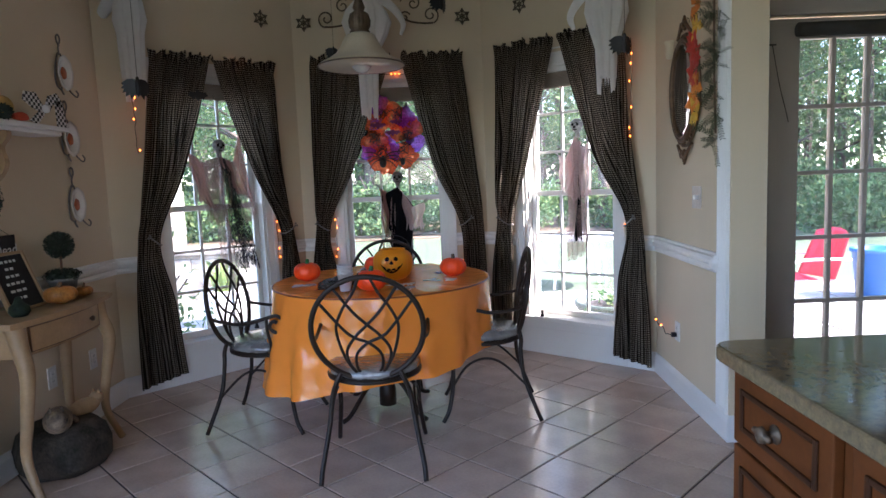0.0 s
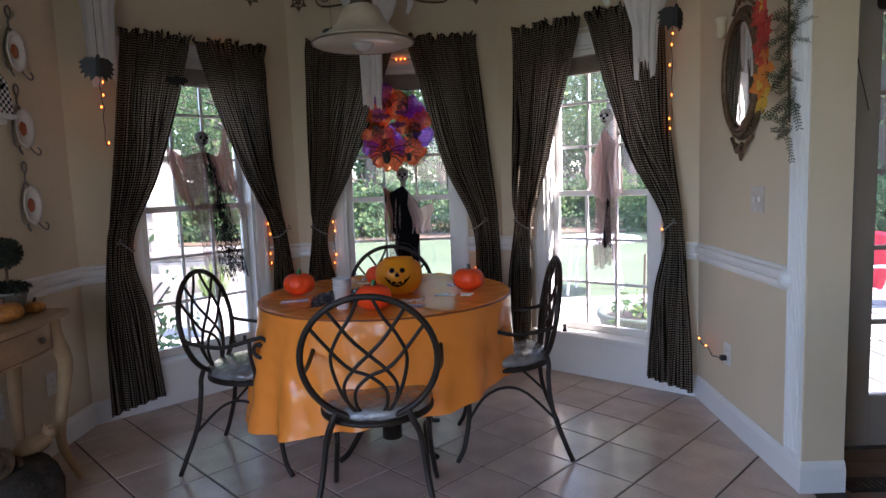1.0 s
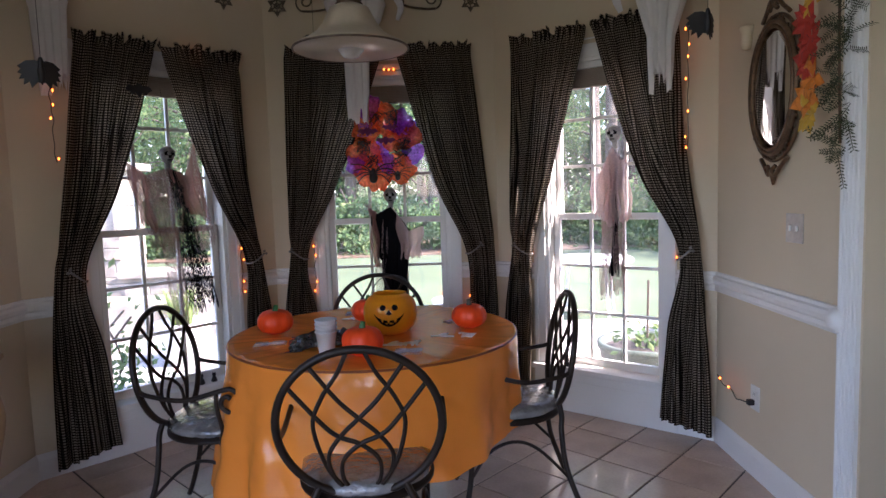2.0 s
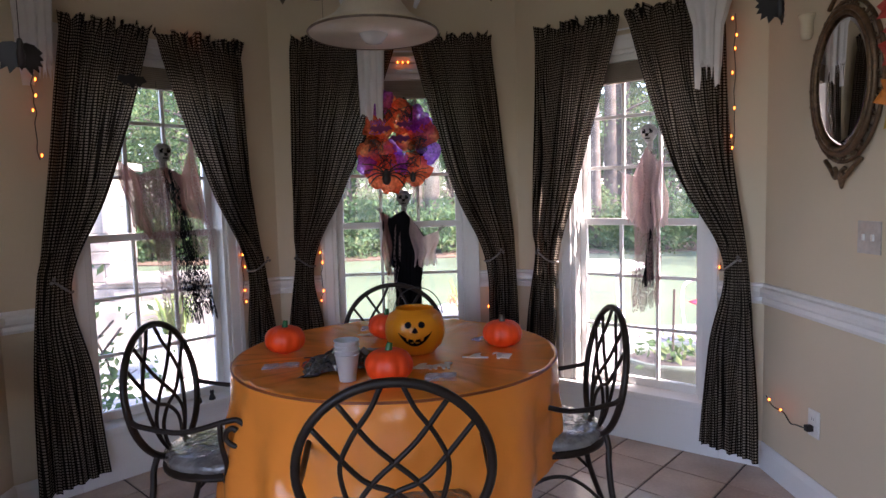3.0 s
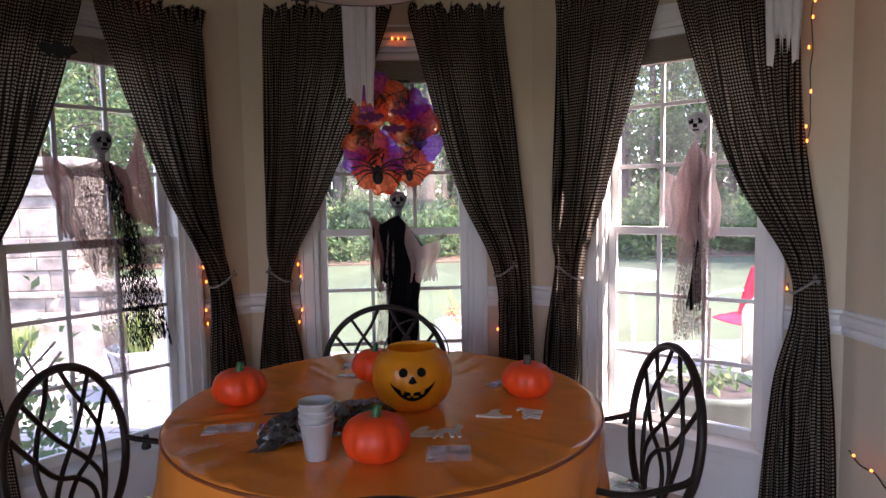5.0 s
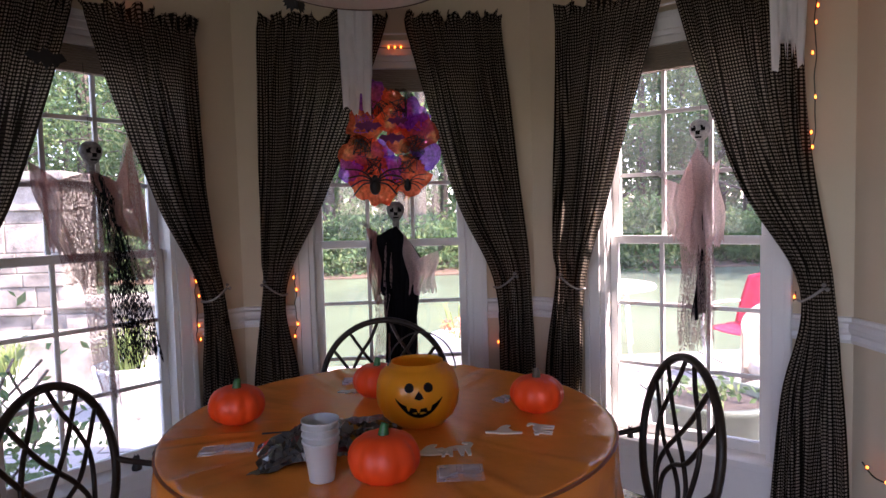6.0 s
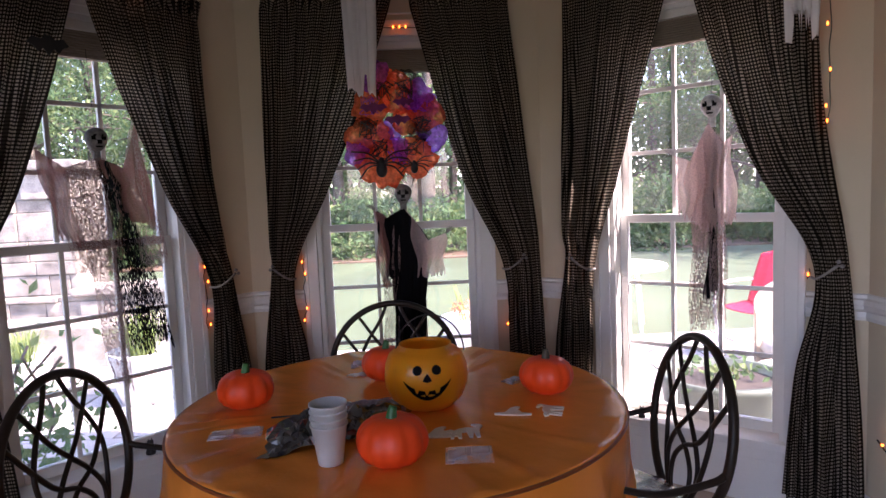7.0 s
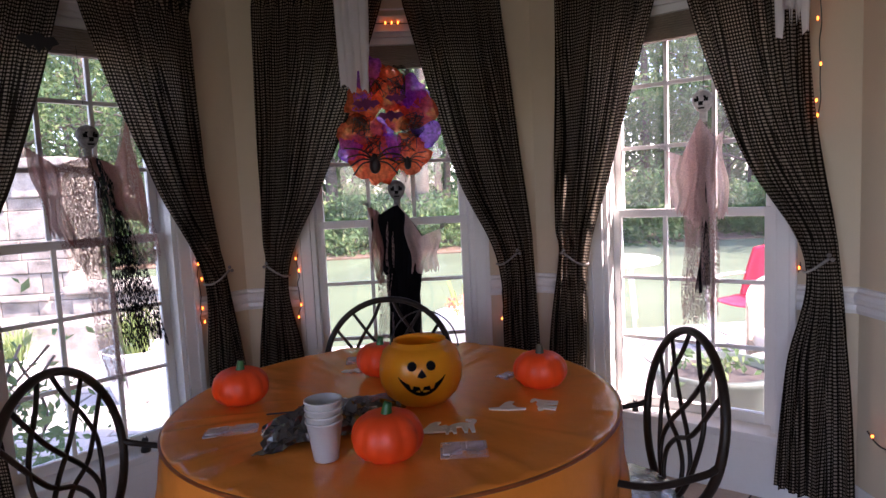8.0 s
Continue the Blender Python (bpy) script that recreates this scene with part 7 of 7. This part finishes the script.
# deep woods behind
def wood_place(r):
    a, d = radians(r.uniform(-64, 68)), r.uniform(30, 46)
    z = abs(r.gauss(0, 1)) * 5.0 + (0 if r.random() < 0.4 else r.uniform(0, 12))
    return Vector((-0.2 + d * math.sin(a), 1.0 + d * math.cos(a), GZ + z))
ob = new("far_woods", leaves(95000, wood_place, 0.22, 81, 0.8))
tagged(ob, "dense far woods in summer leaf", "woods", kind="stuff")
bm = bmesh.new()
rnd = random.Random(83)
for k in range(90):
    a, d = radians(rnd.uniform(-62, 66)), rnd.uniform(24, 44)
    x, y2 = -0.2 + d * math.sin(a), 1.0 + d * math.cos(a)
    tube(bm, [(x, y2, GZ - 0.1), (x + rnd.uniform(-0.4, 0.4), y2, 8), (x + rnd.uniform(-0.8, 0.8), y2, 17)], [rnd.uniform(0.12, 0.24), 0.13, 0.05], 7)
tagged(part("far_trunks", bm, M["bark"]), "many grey trunks in the far woods", "woods", kind="stuff")

# ---- patio furniture ----
M["red_metal"] = mat("red_painted_metal", (0.62, 0.02, 0.045), 0.4, vary=0.12, scale=10)
M["white_metal"] = mat("white_painted_metal", (0.70, 0.69, 0.67), 0.45, vary=0.06)
def red_chair(m):
    c = thing("patio_chair", m, "red metal patio chair with a shell back on the flagstones", "chair", "red patio chairs")
    bm = bmesh.new()
    bmesh.ops.create_grid(bm, x_segments=14, y_segments=10, size=1.0)
    for v in bm.verts:
        x, y = v.co.x, v.co.y
        v.co = Vector((0.25 * x * (1 - 0.06 * y), 0.24 * y, 0.40 + 0.03 * x * x - 0.03 * (y + 0.3) ** 2 + 0.05 * max(0, y)))
    bmesh.ops.solidify(bm, geom=bm.faces[:], thickness=0.006)
    part("seat", bm, M["red_metal"], c, smooth=True)
    bm = bmesh.new()
    bmesh.ops.create_grid(bm, x_segments=18, y_segments=12, size=1.0)
    for v in bm.verts:
        x, y = v.co.x, v.co.y
        t = (y + 1) / 2
        rib = 0.012 * abs(math.cos(5 * math.pi * x / 2))
        v.co = Vector((0.26 * x * (1 - 0.12 * t * t), -0.24 - 0.16 * t + 0.05 * x * x + rib, 0.42 + 0.46 * t * (1 - 0.10 * x * x)))
    bmesh.ops.solidify(bm, geom=bm.faces[:], thickness=0.006)
    part("backrest", bm, M["red_metal"], c, smooth=True)
    for s in (-1, 1):
        bm = bmesh.new()
        tube(bm, smooth_line([(s * 0.24, -0.36, 0.60), (s * 0.28, -0.1, 0.62), (s * 0.28, 0.2, 0.61), (s * 0.28, 0.28, 0.5), (s * 0.28, 0.24, 0.2), (s * 0.28, 0.15, 0.02), (s * 0.28, -0.1, 0.012), (s * 0.27, -0.36, 0.012)], 5), 0.013, 8)
        part("arm_frame", bm, M["white_metal"], c, "white tubular arm and runner", smooth=True)
    return c
rc = red_chair(pose(2.75, 7.2, GZ + 0.025, 0, 0, 120))
copy_thing(rc, pose(3.42, 6.12, GZ + 0.025, 0, 0, 95))
M["wicker"] = mat("beige_cushion", (0.50, 0.44, 0.36), 0.9, vary=0.15, scale=14)
wc = thing("patio_armchair", pose(2.45, 6.15, GZ + 0.025, 0, 0, 150), "beige rounded patio armchair on the flagstones", "chair")
bm = bmesh.new()
n = 22
rows2 = []
for k in range(9):
    t = k / 8
    rows2.append([bm.verts.new((0.34 * math.sin(-1.9 + 3.8 * j / n), -0.32 * math.cos(-1.9 + 3.8 * j / n) - 0.10 * t, 0.18 + (0.60 * t) * (0.72 + 0.28 * math.cos(-1.9 + 3.8 * j / n)))) for j in range(n + 1)])
for a, b in zip(rows2, rows2[1:]):
    for j in range(n):
        bm.faces.new((a[j], a[j + 1], b[j + 1], b[j]))
bmesh.ops.solidify(bm, geom=bm.faces[:], thickness=0.04)
part("shell", bm, M["wicker"], wc, smooth=True)
bm = bmesh.new()
lathe(bm, [(0.0, 0.28), (0.27, 0.28), (0.30, 0.32), (0.28, 0.38), (0.0, 0.40)], 28)
part("cushion", bm, M["wicker"], wc, smooth=True)
for k in range(4):
    a = math.pi / 4 + math.pi / 2 * k
    bm = bmesh.new()
    tube(bm, [(0.24 * math.cos(a), 0.24 * math.sin(a), 0.3), (0.28 * math.cos(a), 0.28 * math.sin(a), 0.0)], 0.018, 8)
    part("leg", bm, M["wicker"], wc)
tb = thing("patio_table", pose(1.9, 8.6, GZ), "low white patio table beyond the window", "table")
bm = bmesh.new()
lathe(bm, [(0.0, 0.66), (0.55, 0.66), (0.56, 0.68), (0.55, 0.70), (0.0, 0.70)], 40)
part("tabletop", bm, M["white_metal"], tb, smooth=True)
for k in range(4):
    a = math.pi / 2 * k + 0.4
    bm = bmesh.new()
    tube(bm, [(0.35 * math.cos(a), 0.35 * math.sin(a), 0.66), (0.42 * math.cos(a), 0.42 * math.sin(a), 0.0)], 0.018, 8)
    part("leg", bm, M["white_metal"], tb)

M["pot_green"] = mat("grey_green_pot", (0.075, 0.10, 0.075), 0.6, vary=0.2, scale=10)
M["soil"] = mat("soil", (0.05, 0.035, 0.025), 0.95, vary=0.3, scale=30)
pl = thing("planter", pose(1.56, 5.62, GZ + 0.025) @ Matrix.Diagonal((1.15, 1.15, 1.1, 1)), "round grey-green planter with a sparse plant outside the window", "planter")
bm = bmesh.new()
lathe(bm, [(0.0, 0.0), (0.22, 0.0), (0.28, 0.12), (0.30, 0.28), (0.315, 0.30), (0.315, 0.335), (0.285, 0.335), (0.27, 0.28), (0.0, 0.28)], 40)
part("pot", bm, M["pot_green"], pl, smooth=True)
bm = bmesh.new()
lathe(bm, [(0.0, 0.295), (0.27, 0.29), (0.272, 0.28)], 30)
part("soil", bm, M["soil"], pl)
bm = bmesh.new()
tube(bm, [(0, 0, 0.28), (0.01, 0, 0.75)], 0.008, 6)
part("stake", bm, M["bark"], pl)
rnd = random.Random(91)
ob = new("leaves", leaves(90, lambda r: Vector((r.gauss(0, 0.10), r.gauss(0, 0.10), 0.31 + abs(r.gauss(0, 0.07)))), 0.03, 92))
ob.parent = pl
M["white_pot"] = mat("white_glazed_pot", (0.66, 0.64, 0.60), 0.4, vary=0.08)
M["flower"] = mat("coral_petals", (0.75, 0.22, 0.12), 0.7, vary=0.15, island=0.25)
M["blade"] = cloth("grass_blades", (0.26, 0.34, 0.12), 0.45, 0.0, 8, 0.2)
def grass_pot(x, y, flowers, label, s=1.0):
    g = thing("planter", pose(x, y, GZ + 0.025) @ Matrix.Diagonal((s, s, s, 1)), label, "planter")
    bm = bmesh.new()
    lathe(bm, [(0.0, 0.0), (0.17, 0.0), (0.23, 0.2), (0.25, 0.36), (0.26, 0.40), (0.235, 0.40), (0.22, 0.34), (0.0, 0.34)], 36)
    part("pot", bm, M["white_pot"], g, smooth=True)
    rnd = random.Random(int(100 * x))
    bm = bmesh.new()
    for k in range(16 if flowers else 90):
        a = rnd.random() * 6.28
        L, o = rnd.uniform(0.25, 0.5), rnd.uniform(0.05, 0.35)
        p0 = Vector((0.12 * math.cos(a) * rnd.random(), 0.12 * math.sin(a) * rnd.random(), 0.34))
        p1 = p0 + Vector((o * 0.4 * math.cos(a), o * 0.4 * math.sin(a), L * 0.7))
        p2 = p0 + Vector((o * math.cos(a), o * math.sin(a), L * (0.95 - o)))
        w = Vector((-math.sin(a), math.cos(a), 0)) * 0.007
        v = [bm.verts.new(c) for c in (p0 - w, p0 + w, p1 + w, p2, p1 - w)]
        bm.faces.new((v[0], v[1], v[2], v[4]))
        bm.faces.new((v[4], v[2], v[3]))
    part("blades", bm, M["blade"], g)
    if flowers:
        bm = bmesh.new()
        leaf_ball(bm, (0, 0, 0.47), 0.17, 260, 0.018, 5, 0.45)
        part("flowers", bm, M["flower"], g)
grass_pot(-2.35, 6.95, False, "white pot with spiky green grass on the patio")
grass_pot(0.25, 7.6, True, "white pot with coral flowers on the patio")
grass_pot(-3.4, 7.2, False, "white pot with long green grass by the stone wall", 0.8)
sd = thing("leafy_vine", pose(-2.45, 5.35, GZ + 0.025), "leafy green climbing plant outside the window", "plant")
ob = new("leaves", leaves(700, lambda r: Vector((r.gauss(0, 0.22), r.gauss(0, 0.18), abs(r.gauss(0.3, 0.28)))), 0.035, 95))
ob.parent = sd
bm = bmesh.new()
for k in range(9):
    tube(bm, smooth_line([(0, 0, 0), (rnd.uniform(-0.25, 0.25), rnd.uniform(-0.2, 0.2), 0.35), (rnd.uniform(-0.4, 0.4), rnd.uniform(-0.3, 0.3), 0.75)], 5), 0.008, 5)
part("stems", bm, M["bark"], sd)
bl = thing("storage_bin", pose(4.88, 7.1, GZ + 0.025), "blue plastic bin on the patio", "bin")
bm = bmesh.new()
lathe(bm, [(0.0, 0.0), (0.20, 0.0), (0.25, 0.5), (0.27, 0.5), (0.27, 0.54), (0.24, 0.54), (0.19, 0.03), (0.0, 0.03)], 30)
part("bin", bm, mat("blue_plastic", (0.02, 0.12, 0.40), 0.4, vary=0.1), bl, smooth=True)
# white cloth strip on a garden hook
gh = thing("garden_hook", pose(0.62, 7.9, GZ), "white torn cloth hanging from a garden hook on the lawn", "decoration")
bm = bmesh.new()
tube(bm, smooth_line([(0, 0, 0), (0, 0, 1.4), (-0.06, 0, 1.55), (-0.14, 0, 1.52), (-0.16, 0, 1.44)], 6), 0.008, 6)
part("hook", bm, M["black"], gh)
bm = bmesh.new()
drape(bm, [(-0.20, 0, 1.42), (-0.10, 0, 1.43)], [(-0.21, 0, 0.30), (-0.07, 0, 0.34)], 0.02, 0, 12, 20, 0.1, 7)
part("cloth", bm, M["ghost"], gh)


# ---- the floor's tiles ----
PITCH, GAP = 0.302, 0.009
def tile_mesh(poly):
    bm = bmesh.new()
    cx = sum(p[0] for p in poly) / len(poly)
    cy = sum(p[1] for p in poly) / len(poly)
    inner = [(cx + (x - cx) * 0.982, cy + (y - cy) * 0.982) for x, y in poly]
    lo = [bm.verts.new((x, y, -0.008)) for x, y in poly]
    mid = [bm.verts.new((x, y, -0.0025)) for x, y in poly]
    hi = [bm.verts.new((x, y, 0.0)) for x, y in inner]
    n = len(poly)
    for j in range(n):
        bm.faces.new((lo[j], lo[(j + 1) % n], mid[(j + 1) % n], mid[j]))
        bm.faces.new((mid[j], mid[(j + 1) % n], hi[(j + 1) % n], hi[j]))
    bm.faces.new(hi)
    me = bpy.data.meshes.new("tile")
    bm.normal_update()
    bm.to_mesh(me)
    bm.free()
    me.materials.append(M["tile"])
    return me
region = [(XL, -0.6), (XR + FLARE, -0.6), PRR, PCR, PCL, (XL, YS)]
h = (PITCH - GAP) / 2
ca = math.cos(radians(45))
whole = tile_mesh([((x - y) * ca, (x + y) * ca) for x, y in ((-h, -h), (h, -h), (h, h), (-h, h))])
for a in range(-30, 31):
    for b in range(-30, 31):
        cx, cy = 0.56 + (a + 0.5 - b - 0.5) * PITCH * ca, 3.09 + (a + b + 1.0) * PITCH * ca
        sq = [(cx + (x - y) * ca, cy + (x + y) * ca) for x, y in ((-h, -h), (h, -h), (h, h), (-h, h))]
        c = clip(sq, region)
        if len(c) < 3:
            continue
        if len(c) == 4 and all(abs(p[0] - q[0]) + abs(p[1] - q[1]) < 1e-6 for p, q in zip(c, sq)):
            ob = new("tile", whole)
            ob.location = (cx, cy, 0)
        else:
            ob = new("tile", tile_mesh(c))
        ob.parent = floor
